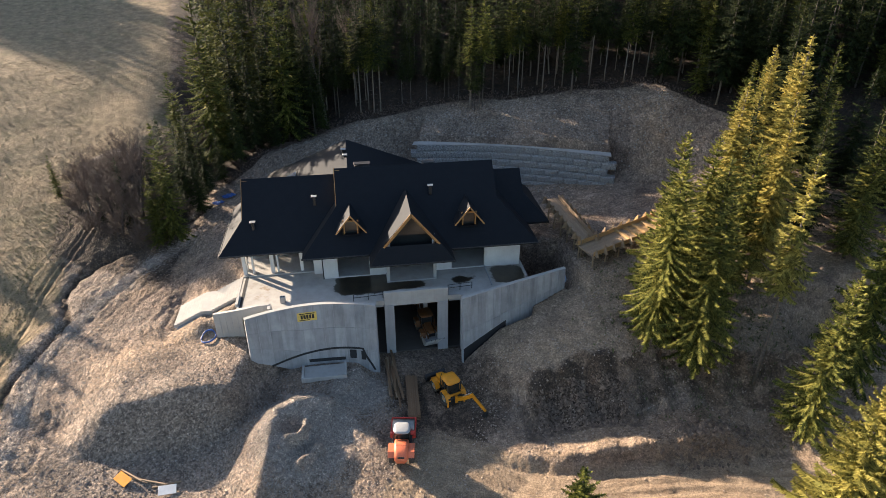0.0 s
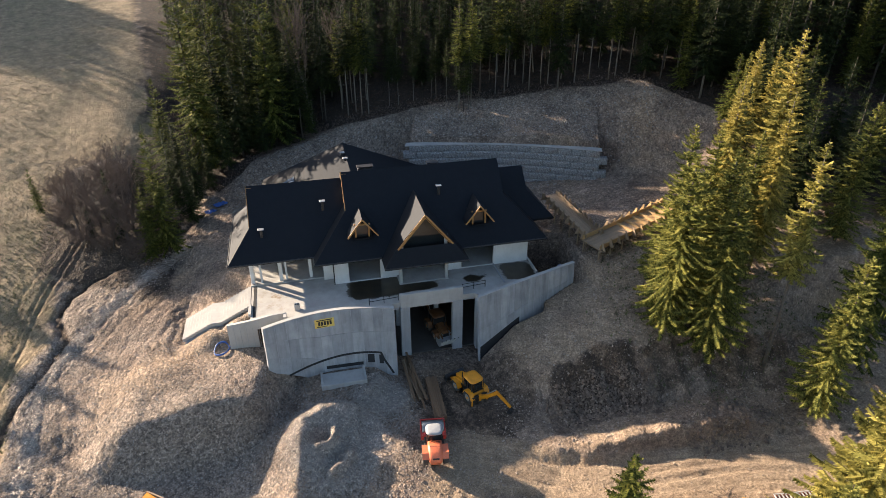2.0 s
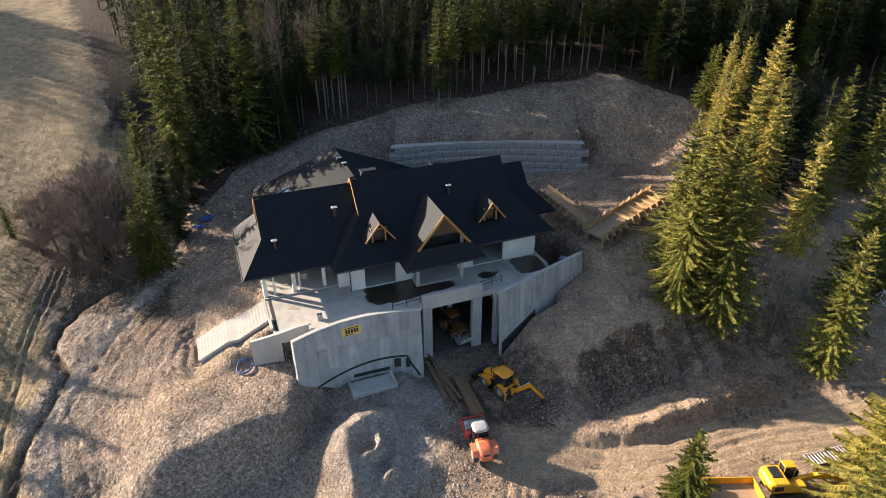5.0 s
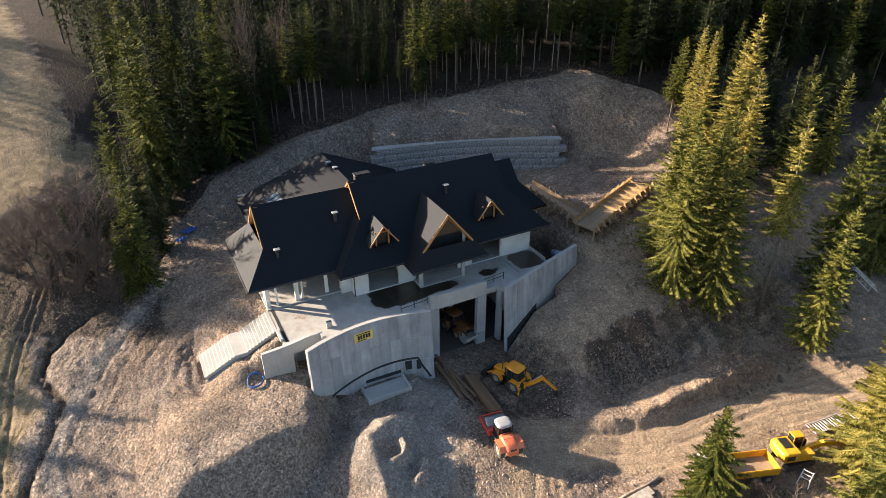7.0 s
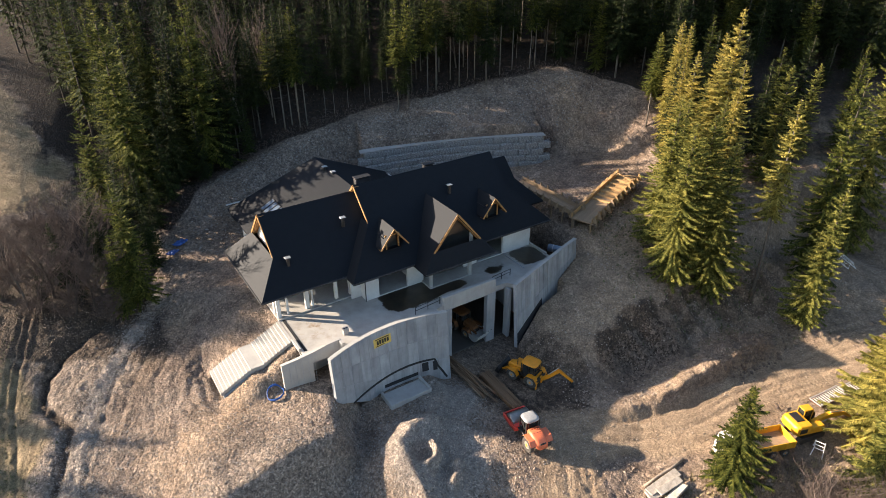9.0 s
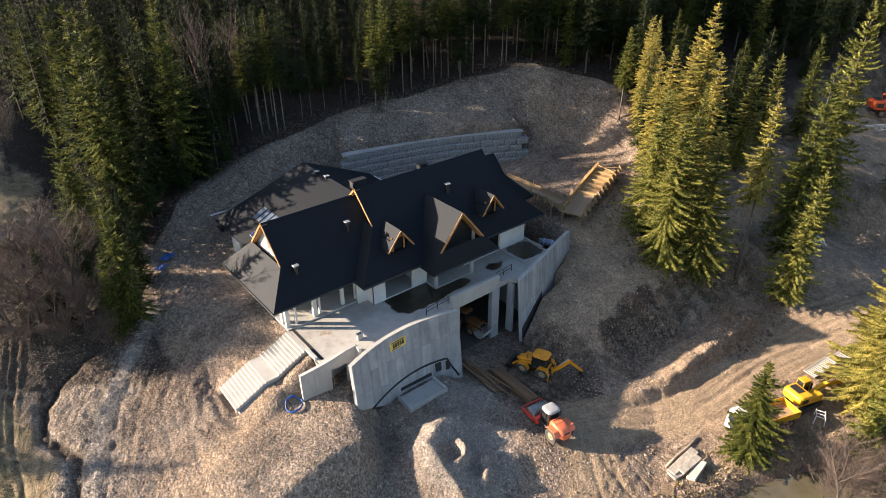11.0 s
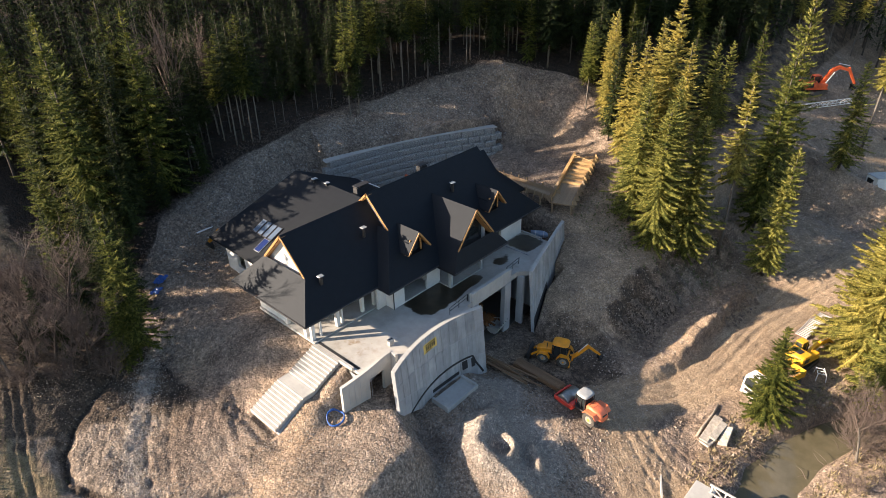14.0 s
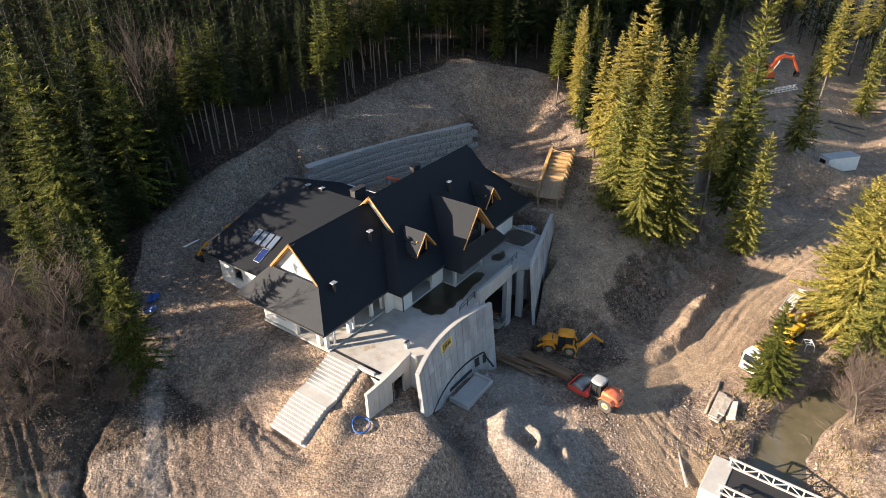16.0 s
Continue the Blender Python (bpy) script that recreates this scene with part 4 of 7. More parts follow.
def roof_vent(x, y, z):
    v = part("roof_vent", Mesh().box(x, y, z - 0.45, 0.28, 0.28, 1.1, ch=0.02), black_steel, house, "dark roof vent with a pale metal hood")
    part("hood", Mesh().box(x, y, z + 0.12, 0.62, 0.5, 0.07, ch=0.02), grey_steel, v)


roof_vent(-10.2, 11.0, 15.55)
roof_vent(-17.0, 9.7, 13.5)
roof_vent(2.8, 10.4, 16.3)
roof_vent(-6.8, 23.2, 16.35)
roof_vent(-6.6, 21.2, 16.35)
# windows and a solar panel lying on the western slope of the rear roof
slope = math.degrees(math.atan(0.485))


def on_rear(x, y, lift=0.06):
    return pose(x, y, 16.25 - 0.485 * (-6.4 - x) + lift, 0, -slope, 0)


for i in range(4):
    rw = new("roof_window")
    rw.parent = house
    rw.matrix_basis = on_rear(-13.9, 21.7 + i * 0.95)
    tagged(rw, "tilted roof window with a grey frame")
    part("window_frame", Mesh().box(0, 0, 0, 1.9, 0.86, 0.12, ch=0.02), black_steel, rw)
    part("pane", Mesh().box(0, 0, 0.065, 1.72, 0.68, 0.02), roof_glass, rw)
sp = new("solar_panel")
sp.parent = house
sp.matrix_basis = on_rear(-15.6, 21.9)
tagged(sp, "dark blue solar panel with a pale rim")
part("panel_rim", Mesh().box(0, 0, 0, 1.75, 1.0, 0.08, ch=0.01), grey_steel, sp)
part("cell_field", Mesh().box(0, 0, 0.045, 1.65, 0.9, 0.02), solar_mat, sp)

# ---- terrace, garage front and retaining walls ----


def slab_with_masks():
    """Terrace sheet with masks for the wet and the muddy patches."""
    nx, ny = 130, 40
    xs = np.linspace(-18.9, 13.2, nx)
    vs, wet, mud_ = [], [], []
    for j in range(ny):
        for x in xs:
            front = 1.35 if x < -4.4 else (2.25 if x < 4.9 else max(0.62 + 0.30 * (x - 4.85) - 0.0016 * (x - 11) ** 2, 2.25 - 1.1 * (x - 4.9)))
            if x < -4.4:
                front = 1.25 - 0.0285 * (x + 10.3) ** 2
            if x < -15.3:
                front = 2.7
            y = front + (9.6 - front) * j / (ny - 1)
            vs.append((x, y, 6.85))
            a = 1.25 * math.exp(-(((x + 5.6) / 3.1) ** 4 + ((y - 5.9) / 2.1) ** 4)) + 0.9 * math.exp(-(((x + 1.0) / 2.6) ** 4 + ((y - 5.0) / 0.9) ** 4))
            a += 0.75 * math.exp(-(((x - 5.6) / 1.9) ** 2 + ((y - 5.3) / 1.1) ** 2)) + 1.0 * math.exp(-(((x - 11.0) / 2.1) ** 4 + ((y - 5.6) / 2.0) ** 4))
            wet.append(a)
            mud_.append(math.exp(-(((x + 16.2) / 2.0) ** 2 + ((y - 6.4) / 2.4) ** 2)))
    fs = [(j * nx + i, j * nx + i + 1, (j + 1) * nx + i + 1, (j + 1) * nx + i) for j in range(ny - 1) for i in range(nx - 1)]
    n = len(vs)
    vs += [(x, y, z - 0.55) for x, y, z in vs]
    fs += [tuple(n + q for q in reversed(f)) for f in fs]
    rim = [j * nx for j in range(ny)][::-1] + list(range(1, nx)) + [j * nx + nx - 1 for j in range(1, ny)] + list(range(ny * nx - 2, (ny - 1) * nx, -1))
    rim = list(dict.fromkeys(rim))
    for a, b in zip(rim, rim[1:] + rim[:1]):
        fs.append((a, a + n, b + n, b))
    me = bpy.data.meshes.new("terrace")
    me.from_pydata(vs, [], fs)
    me.materials.append(terrace_mat)
    for nm, a in (("wet", wet), ("mud", mud_)):
        at = me.attributes.new(nm, "FLOAT", "POINT")
        at.data.foreach_set("value", (a + a))
    return tagged(new("terrace_floor", me), "pale concrete terrace slab with wet patches and mud stains", "terrace", kind="structure")


terrace = slab_with_masks()
# Besides dirt, the floor colour carries the gloom under the terrace.
garage_dirt_and_shade = concrete_mat("dirty_shaded_garage_floor", (0.085, 0.075, 0.065))
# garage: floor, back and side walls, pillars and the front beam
tagged(part("garage_floor", Mesh().box(2.1, 8.2, -0.38, 13.0, 11.6, 0.2), garage_dirt_and_shade), "dirty concrete garage floor, darkened further with shade put into its colour", "floor", kind="structure")
gar = thing("garage_front", pose(0, 0, 0), "tall open concrete garage front under the terrace", "garage", kind="structure")
part("side_wall", Mesh().box(-4.6, 7.4, 3.1, 0.4, 13.6, 6.5), concrete, gar)
part("side_wall", Mesh().box(8.8, 8.3, 3.1, 0.4, 11.4, 6.4), concrete, gar)
part("jamb", Mesh().box(5.15, 1.9, 3.0, 0.35, 0.9, 6.6, ch=0.02), concrete, gar)
part("back_wall", Mesh().box(2.1, 14.0, 3.1, 13.2, 0.4, 6.4), concrete, gar)
part("pillar", Mesh().box(-2.85, 2.42, 2.95, 1.05, 0.6, 6.5, ch=0.02), concrete, gar)
part("pillar", Mesh().box(3.0, 2.42, 2.9, 1.15, 0.6, 6.6, ch=0.02), concrete, gar)
part("inner_pillar", Mesh().box(-2.85, 8.0, 2.95, 0.5, 0.5, 6.4, ch=0.02), concrete, gar)
part("inner_pillar", Mesh().box(1.6, 7.0, 2.95, 0.5, 0.5, 6.4, ch=0.02), concrete, gar)
part("beam", Mesh().box(0.12, 2.4, 6.98, 6.95, 0.42, 1.74, ch=0.02), concrete_light, gar, "pale concrete parapet beam")
part("edge_beam", Mesh().box(-4.95, 2.45, 6.42, 3.0, 0.35, 0.82, ch=0.02), concrete, gar)
part("edge_beam", Mesh().box(4.45, 2.55, 6.42, 1.5, 0.35, 0.82, ch=0.02), concrete, gar)
for ax, bx, y in ((-6.6, -3.45, 2.55), (3.7, 6.4, 2.95)):
    rail = thing("terrace_railing", pose(0, 0, 0), "dark steel pipe railing at the terrace edge", "railing", group="terrace railings")
    for z in (7.3, 7.7):
        part("rail", Mesh().tube([(ax, y, z), (bx, y + 0.25, z)], 0.035, 6), black_steel, rail)
    for k2 in range(3):
        u = k2 / 2
        part("post", Mesh().tube([(ax + (bx - ax) * u, y + 0.25 * u, 6.84), (ax + (bx - ax) * u, y + 0.25 * u, 7.72)], 0.04, 6), black_steel, rail)

LEAN_K = 0.097


def retaining_wall(name, label, plan, x0, x1, top, foot, cols, rows, flip=1):
    """A leaning cast wall along y = plan(x) with single shuttering panels on its face."""
    w = thing(name, pose(0, 0, 0), label, "retaining wall", kind="structure")
    core, th, n = Mesh(), 0.36, 48

    def at(x, z, out=0.0):
        d = (plan(x + 0.05) - plan(x - 0.05)) / 0.1
        nn = math.hypot(1, d)
        lean = LEAN_K * (7.8 - z)
        return (x + out * d / nn, plan(x) - lean - out / nn, z)
    vs = []
    for i in range(n + 1):
        x = x0 + (x1 - x0) * i / n
        zt, zb = top(x), foot(x)
        vs += [at(x, zt), at(x, zb), at(x, zb, -th), at(x, zt, -th)]
    fs = []
    for i in range(n):
        for a in range(4):
            b = (a + 1) % 4
            fs.append((4 * i + a, 4 * i + b, 4 * i + 4 + b, 4 * i + 4 + a))
    fs += [(3, 2, 1, 0), (4 * n, 4 * n + 1, 4 * n + 2, 4 * n + 3)]
    core.add(vs, fs)
    part("wall_core", core, concrete, w)
    gap, proud = 0.05, 0.03
    for c in range(cols):
        for r in range(rows):
            xa, xb = x0 + (x1 - x0) * c / cols + gap / 2, x0 + (x1 - x0) * (c + 1) / cols - gap / 2
            za = [foot(x) + (top(x) - foot(x)) * r / rows + gap / 2 for x in (xa, xb)]
            zb = [foot(x) + (top(x) - foot(x)) * (r + 1) / rows - (gap / 2 if r < rows - 1 else 0.03) for x in (xa, xb)]
            vs, k3 = [], 3
            for i in range(k3 + 1):
                u = i / k3
                x = xa + (xb - xa) * u
                lo, hi = za[0] + (za[1] - za[0]) * u, zb[0] + (zb[1] - zb[0]) * u
                vs += [at(x, lo, proud), at(x, hi, proud), at(x, hi, -0.01), at(x, lo, -0.01)]
            fs = [(3, 2, 1, 0), (4 * k3, 4 * k3 + 1, 4 * k3 + 2, 4 * k3 + 3)]
            for i in range(k3):
                for a in range(3):
                    fs.append((4 * i + a, 4 * i + a + 1, 4 * i + 5 + a, 4 * i + 4 + a))
                fs.append((4 * i + 3, 4 * i, 4 * i + 4, 4 * i + 7))
            part("panel", Mesh().add(vs, fs), panel_mat, w)
    cope = Mesh()
    vs, fs = [], []
    for i in range(n + 1):
        x = x0 + (x1 - x0) * i / n
        zt = top(x)
        vs += [at(x, zt + 0.05, 0.035), at(x, zt + 0.0, 0.035), at(x, zt + 0.0, -th - 0.02), at(x, zt + 0.05, -th - 0.02)]
    for i in range(n):
        for a in range(4):
            b = (a + 1) % 4
            fs.append((4 * i + a, 4 * i + b, 4 * i + 4 + b, 4 * i + 4 + a))
    fs += [(3, 2, 1, 0), (4 * n, 4 * n + 1, 4 * n + 2, 4 * n + 3)]
    part("coping", cope.add(vs, fs), concrete_light, w, "pale coping edge")
    return w, at


k = Nodes("shuttered_concrete_panel", 0.85)
tone = k.ramp(k.random(), (0.0, (0.29, 0.30, 0.315)), (1.0, (0.385, 0.395, 0.41)))
cloud = k.ramp(k.noise(0.6, 8, 0.65), (0.3, (0.72, 0.72, 0.73)), (0.7, (1.05, 1.05, 1.04)))
stretch = k.n("ShaderNodeMapping")
stretch.inputs["Scale"].default_value = (1.6, 1.6, 0.15)
k.link(k.co, stretch.inputs["Vector"])
runs = k.ramp(k.noise(1.2, 6, 0.6, stretch.outputs["Vector"]), (0.45, (1, 1, 1)), (0.75, (0.68, 0.68, 0.68)))
k.colour(k.mixc(1.0, k.mixc(1.0, tone, cloud, "MULTIPLY"), runs, "MULTIPLY")).bump(k.noise(9, 8), 0.2, 0.02)
panel_mat = k.m

curved, curved_at = retaining_wall("curved_retaining_wall", "tall curved leaning retaining wall of shuttered grey concrete", lambda x: 1.0 - 0.0285 * (x + 10.3) ** 2, -17.5, -4.4,
                                   lambda x: 7.78 + 0.1 * math.sin((x + 17.5) / 13.1 * math.pi), lambda x: -0.5 + 3.2 * max(0, (-12.0 - x) / 5.5), 12, 3)
straight, straight_at = retaining_wall("straight_retaining_wall", "long leaning retaining wall of grey concrete beside the earth mound", lambda x: 0.3 + 0.30 * (x - 4.85) - 0.0016 * (x - 11) ** 2, 4.85, 17.35,
                                       lambda x: 7.6 + 0.028 * (x - 4.85), lambda x: -0.5 + 0.42 * max(0, x - 6.0), 14, 2)
# bitumen coat at the foot of the straight wall
vs, fs = [], []
for i in range(13):
    x = 4.95 + i * 0.42
    g = gz(x, straight_at(x, 0)[1] - 0.3)
    hi = max(1.35 + 0.42 * (x - 4.95), g + 0.1)
    vs += [straight_at(x, hi, 0.032), straight_at(x, -0.4, 0.032), straight_at(x, -0.4, 0.0), straight_at(x, hi, 0.0)]
for i in range(12):
    for a in range(4):
        b = (a + 1) % 4
        fs.append((4 * i + a, 4 * i + b, 4 * i + 4 + b, 4 * i + 4 + a))
fs += [(3, 2, 1, 0), (48, 49, 50, 51)]
part("bitumen_coat", Mesh().add(vs, fs), concrete_dark, straight, "black bitumen coat at the wall's foot")


def ribbon(pts, width, out):
    """A raised strip on the curved wall along (x, z) points."""
    vs, fs = [], []
    for i, (x, z) in enumerate(pts):
        a, b = pts[max(i - 1, 0)], pts[min(i + 1, len(pts) - 1)]
        d = Vector((b[0] - a[0], b[1] - a[1])).normalized()
        nx, nz = -d.y * width / 2, d.x * width / 2
        vs += [curved_at(x + nx, z + nz, out), curved_at(x - nx, z - nz, out), curved_at(x - nx, z - nz, 0.0), curved_at(x + nx, z + nz, 0.0)]
    for i in range(len(pts) - 1):
        for a in range(4):
            b = (a + 1) % 4
            fs.append((4 * i + a, 4 * i + b, 4 * i + 4 + b, 4 * i + 4 + a))
    n = len(pts) - 1
    fs += [(3, 2, 1, 0), (4 * n, 4 * n + 1, 4 * n + 2, 4 * n + 3)]
    return Mesh().add(vs, fs)


arch = [(-15.6 + 9.6 * i / 24, 1.55 + 1.0 * math.sin(i / 24 * math.pi * 0.62) + 0.0 * i) for i in range(25)] + [(-5.7, 1.6), (-5.2, 0.7), (-4.8, -0.1)]
part("edge_strip", ribbon(arch, 0.22, 0.06), concrete_dark, curved, "black sealing strip following an arch")
# Raised dark sheets; the shade of the openings is in their colour.
for xa, xb, za, zb in ((-7.4, -6.7, 1.25, 2.3), (-6.2, -5.75, 1.1, 2.2), (-11.8, -7.9, 1.05, 1.4)):
    part("recess", Mesh().add([curved_at(x, z, o) for o in (0.05, 0.0) for x, z in ((xa, za), (xb, za), (xb, zb), (xa, zb))], [(0, 1, 2, 3), (7, 6, 5, 4), (0, 4, 5, 1), (1, 5, 6, 2), (2, 6, 7, 3), (3, 7, 4, 0)]), concrete_dark, curved, "dark sheet standing for a shaded opening in the wall's foot")
# banner on the curved wall; the firm's name is drawn as bars
ban = thing("banner", pose(0, 0, 0), "yellow advertising banner with black print hung on the concrete wall", "banner")


def on_wall(xa, xb, za, zb, out, th=0.012):
    n = 4
    vs, fs = [], []
    for i in range(n + 1):
        x = xa + (xb - xa) * i / n
        vs += [curved_at(x, zb, out + th), curved_at(x, za, out + th), curved_at(x, za, out), curved_at(x, zb, out)]
    for i in range(n):
        for a in range(4):
            b = (a + 1) % 4
            fs.append((4 * i + a, 4 * i + b, 4 * i + 4 + b, 4 * i + 4 + a))
    fs += [(3, 2, 1, 0), (4 * n, 4 * n + 1, 4 * n + 2, 4 * n + 3)]
    return Mesh().add(vs, fs)


part("sheet", on_wall(-12.5, -10.5, 6.15, 7.15, 0.03), banner_mat, ban)
for i in range(5):
    part("letter_bar", on_wall(-12.15 + i * 0.29, -11.93 + i * 0.29, 6.40, 6.86, 0.046), ink, ban)
part("text_bar", on_wall(-12.3, -10.7, 6.95, 7.05, 0.046), ink, ban)
part("text_bar", on_wall(-12.3, -11.2, 6.22, 6.30, 0.046), ink, ban)

# light well in front of the curved wall
lw = thing("light_well", pose(0, 0, 0), "low three-sided concrete light well below the curved wall", "light well", kind="structure")
part("front_wall", Mesh().box(-10.2, -2.3, 0.45, 4.7, 0.25, 1.3, ch=0.02), concrete_light, lw)
part("side_wall", Mesh().box(-12.42, -1.2, 0.5, 0.25, 2.0, 1.4, ch=0.02), concrete_light, lw)
part("side_wall", Mesh().box(-7.98, -1.2, 0.5, 0.25, 2.0, 1.4, ch=0.02), concrete_light, lw)
part("well_floor", Mesh().box(-10.2, -1.25, 0.66, 4.2, 1.9, 0.5), concrete_light, lw)

# wall with the cellar door beside the stairs
door_wall = thing("cellar_wall", pose(0, 0, 0), "pale concrete wall with a sloping top and a dark cellar doorway", "retaining wall", kind="structure")
pts = [(-21.25 + 5.9 * i / 20, 2.62 - 0.6 * math.sin(i / 20 * math.pi) * 0.35 - 0.3 * i / 20) for i in range(21)]
cw = Mesh()
for i in range(20):
    (xa, ya), (xb, yb) = pts[i], pts[i + 1]
    za, zb = [6.75 + 0.85 * min(1, max(0, (x + 21.25) / 4.6)) for x in (xa, xb)]
    lo = 6.1 if -18.4 < (xa + xb) / 2 < -16.5 else 2.4
    n0 = len(cw.v)
    vs = []
    for x, y, z in ((xa, ya, za), (xb, yb, zb)):
        vs += [(x, y - 0.16, lo), (x, y + 0.16, lo), (x, y + 0.16, z), (x, y - 0.16, z)]
    cw.add(vs, [(0, 4, 7, 3), (1, 2, 6, 5), (3, 7, 6, 2), (0, 1, 5, 4), (0, 3, 2, 1), (4, 5, 6, 7)])
part("wall_core", cw, concrete_light, door_wall)
part("return_wall", Mesh().box(-15.35, 2.0, 5.0, 0.32, 1.0, 5.1), concrete_light, door_wall)
part("dark_passage", Mesh().box(-17.0, 4.3, 4.7, 2.9, 0.2, 3.6), concrete, door_wall)
for i in range(5):
    x = -20.6 + i * 0.62
    part("panel_joint", Mesh().box(x, 2.28 - 0.05 * i, 5.2, 0.03, 0.03, 2.6), concrete, door_wall)

# outside stairs with a landing half way
st = thing("outside_stairs", pose(0, 0, 0), "broad pale concrete outside stairs with a landing", "stairs", kind="structure")
x, z = -18.95, 6.88
for i in range(19):
    w = 1.35 if i == 9 else 0.345
    part("landing" if i == 9 else "step", Mesh().box(x - w / 2, 7.35 + (-18.95 - x) * 0.065, z - 0.2, w + 0.03, 3.95, 0.4, ch=0.015), concrete_light, st)
    x, z = x - w, z - 0.188
part("stair_body", Mesh().prism([(-18.9, 6.4), (-22.0, 4.75), (-23.3, 4.7), (-26.3, 3.0), (-26.3, 1.6), (-18.9, 3.0)], 5.6, 9.3, "y"), concrete, st)
tagged(part("kerb", Mesh().box(-18.95, 4.5, 6.9, 0.3, 1.9, 0.35, m=None, ch=0.02), concrete_light), "pale concrete terrace kerb", "kerb", kind="structure")
tagged(part("gutter_strip", Mesh().box(-18.5, 6.2, 6.862, 0.3, 6.0, 0.03), concrete_dark), "dark drainage strip along the terrace edge", "drain", kind="structure")
tagged(part("terrace_wall", Mesh().box(-18.75, 5.9, 5.0, 0.3, 6.8, 3.1), concrete), "concrete wall under the terrace edge", "wall", kind="structure")
tagged(part("terrace_kerb", Mesh().box(8.75, 5.6, 6.9, 0.14, 4.2, 0.12, m=None, ch=0.02), concrete), "low concrete edge across the terrace", "kerb", kind="structure")
tagged(part("terrace_kerb", Mesh().box(13.0, 6.2, 6.95, 0.22, 3.4, 0.4, m=None, ch=0.02), concrete_light), "low concrete edge of the terrace", "kerb", kind="structure")
vb = thing("vent_box", pose(-14.1, 3.6, 6.85), "small concrete ventilation box with dark openings on the terrace", "vent")
part("box_body", Mesh().box(0, 0, 0.35, 0.55, 0.4, 0.7, ch=0.02), concrete_light, vb)
# Near-black sheets on the closed lid paint in the openings' inner shade.
for sx in (-0.13, 0.13):
    part("opening", Mesh().box(sx, -0.02, 0.70, 0.17, 0.22, 0.02), concrete_dark, vb)

# ---- gabion wall behind the house ----
gab = thing("gabion_wall", pose(0, 0, 0), "long grey stone-filled gabion wall cut into the slope", "gabion wall", kind="structure")
gdir = Vector((30.6 - 4.0, 26.1 - 34.9, 0))
gang = math.degrees(math.atan2(gdir.y, gdir.x))


def lumpy_box(seed, sx, sy, sz):
    """A basket: a box whose faces bulge unevenly."""
    rnd_ = random.Random(seed)
    n, vs, fs = 4, [], []
    for j in range(n + 1):
        for i in range(n + 1):
            u, v = i / n - 0.5, j / n - 0.5
            bulge = 0.10 * (1 - (2 * u) ** 4) * (1 - (2 * v) ** 4) + rnd_.uniform(-0.03, 0.03)
            vs.append((u * sx * 0.985, -sy / 2 - bulge, v * sz * 0.985))
    m = n + 1
    fs = [(j * m + i, j * m + i + 1, (j + 1) * m + i + 1, (j + 1) * m + i) for j in range(n) for i in range(n)]
    o = len(vs)
    vs += [(a * sx / 2, sy / 2, b * sz / 2) for a, b in ((-1, -1), (1, -1), (1, 1), (-1, 1))]
    rim = [list(range(0, m)), [j * m + n for j in range(m)], [n * m + i for i in range(n, -1, -1)], [j * m for j in range(n, -1, -1)]]
    for r_, (a, b) in zip(rim, ((0, 1), (1, 2), (2, 3), (3, 0))):
        fs.append(tuple(reversed(r_)) + (o + a, o + b))
    fs.append((o + 3, o + 2, o + 1, o))
    return Mesh().add(vs, fs)


basket_meshes = [lumpy_box(s_, 2.0, 1.0, 1.0).data("basket", [gabion_mat]) for s_ in range(5)]
gm = pose(4.0, 34.9, 0, 0, 0, gang)
glen = gdir.length
grnd = random.Random(3)
for r in range(6):
    off = 0.0 if r % 2 else -0.9
    nb = int(glen / 2) + (0 if r % 2 else 1)
    for c in range(nb):
        b = new("basket", basket_meshes[grnd.randrange(5)])
        b.parent = gab
        u = off + 1.0 + 2.0 * c
        sag = 0.25 * math.sin(u / glen * math.pi)
        b.matrix_basis = gm @ pose(u, -0.95 + 0.14 * r + 0.9 * math.sin(u / glen * math.pi), 7.0 + r * 0.98 + sag, 0, 0, grnd.uniform(-0.8, 0.8) + 3.5 * math.cos(u / glen * math.pi))
vs, fs = [], []
for i in range(25):
    u = -0.6 + (glen + 0.8) * i / 24
    sag, bow = 0.25 * math.sin(u / glen * math.pi), 0.9 * math.sin(u / glen * math.pi)
    for dy, dz in ((-0.85, 0.0), (-0.85, 0.09), (0.5, 0.10), (0.5, 0.0)):
        vs.append(gm @ Vector((u, dy + bow + 0.06 * math.sin(u * 3), 12.42 + sag + dz)))
for i in range(24):
    for a in range(4):
        b = (a + 1) % 4
        fs.append((4 * i + a, 4 * i + b, 4 * i + 4 + b, 4 * i + 4 + a))
fs += [(3, 2, 1, 0), (96, 97, 98, 99)]
part("fleece", Mesh().add(vs, fs), concrete_light, gab, "pale fleece strip along the top edge")
bd = thing("pale_board", pose(-15.25, 35.65, gz(-15.25, 35.65) + 0.12, 6, 2, 7.4), "long pale board lying on the earth behind the house", "board")
part("board_body", Mesh().box(0, 0, 0, 2.32, 0.28, 0.06, ch=0.01), white_paint, bd)

# ---- timber shuttering ramp beside the house ----
ramp = thing("timber_ramp", pose(0, 0, 0), "raw timber shuttering ramp with plank floor, braced side boards and props", "timber ramp", kind="structure")
plank_me = Mesh().box(0, 0, 0, 1.0, 1.0, 1.0, ch=0.0).data("plank", [timber_grey])
plank_new = Mesh().box(0, 0, 0, 1.0, 1.0, 1.0, ch=0.0).data("plank", [timber_pale])
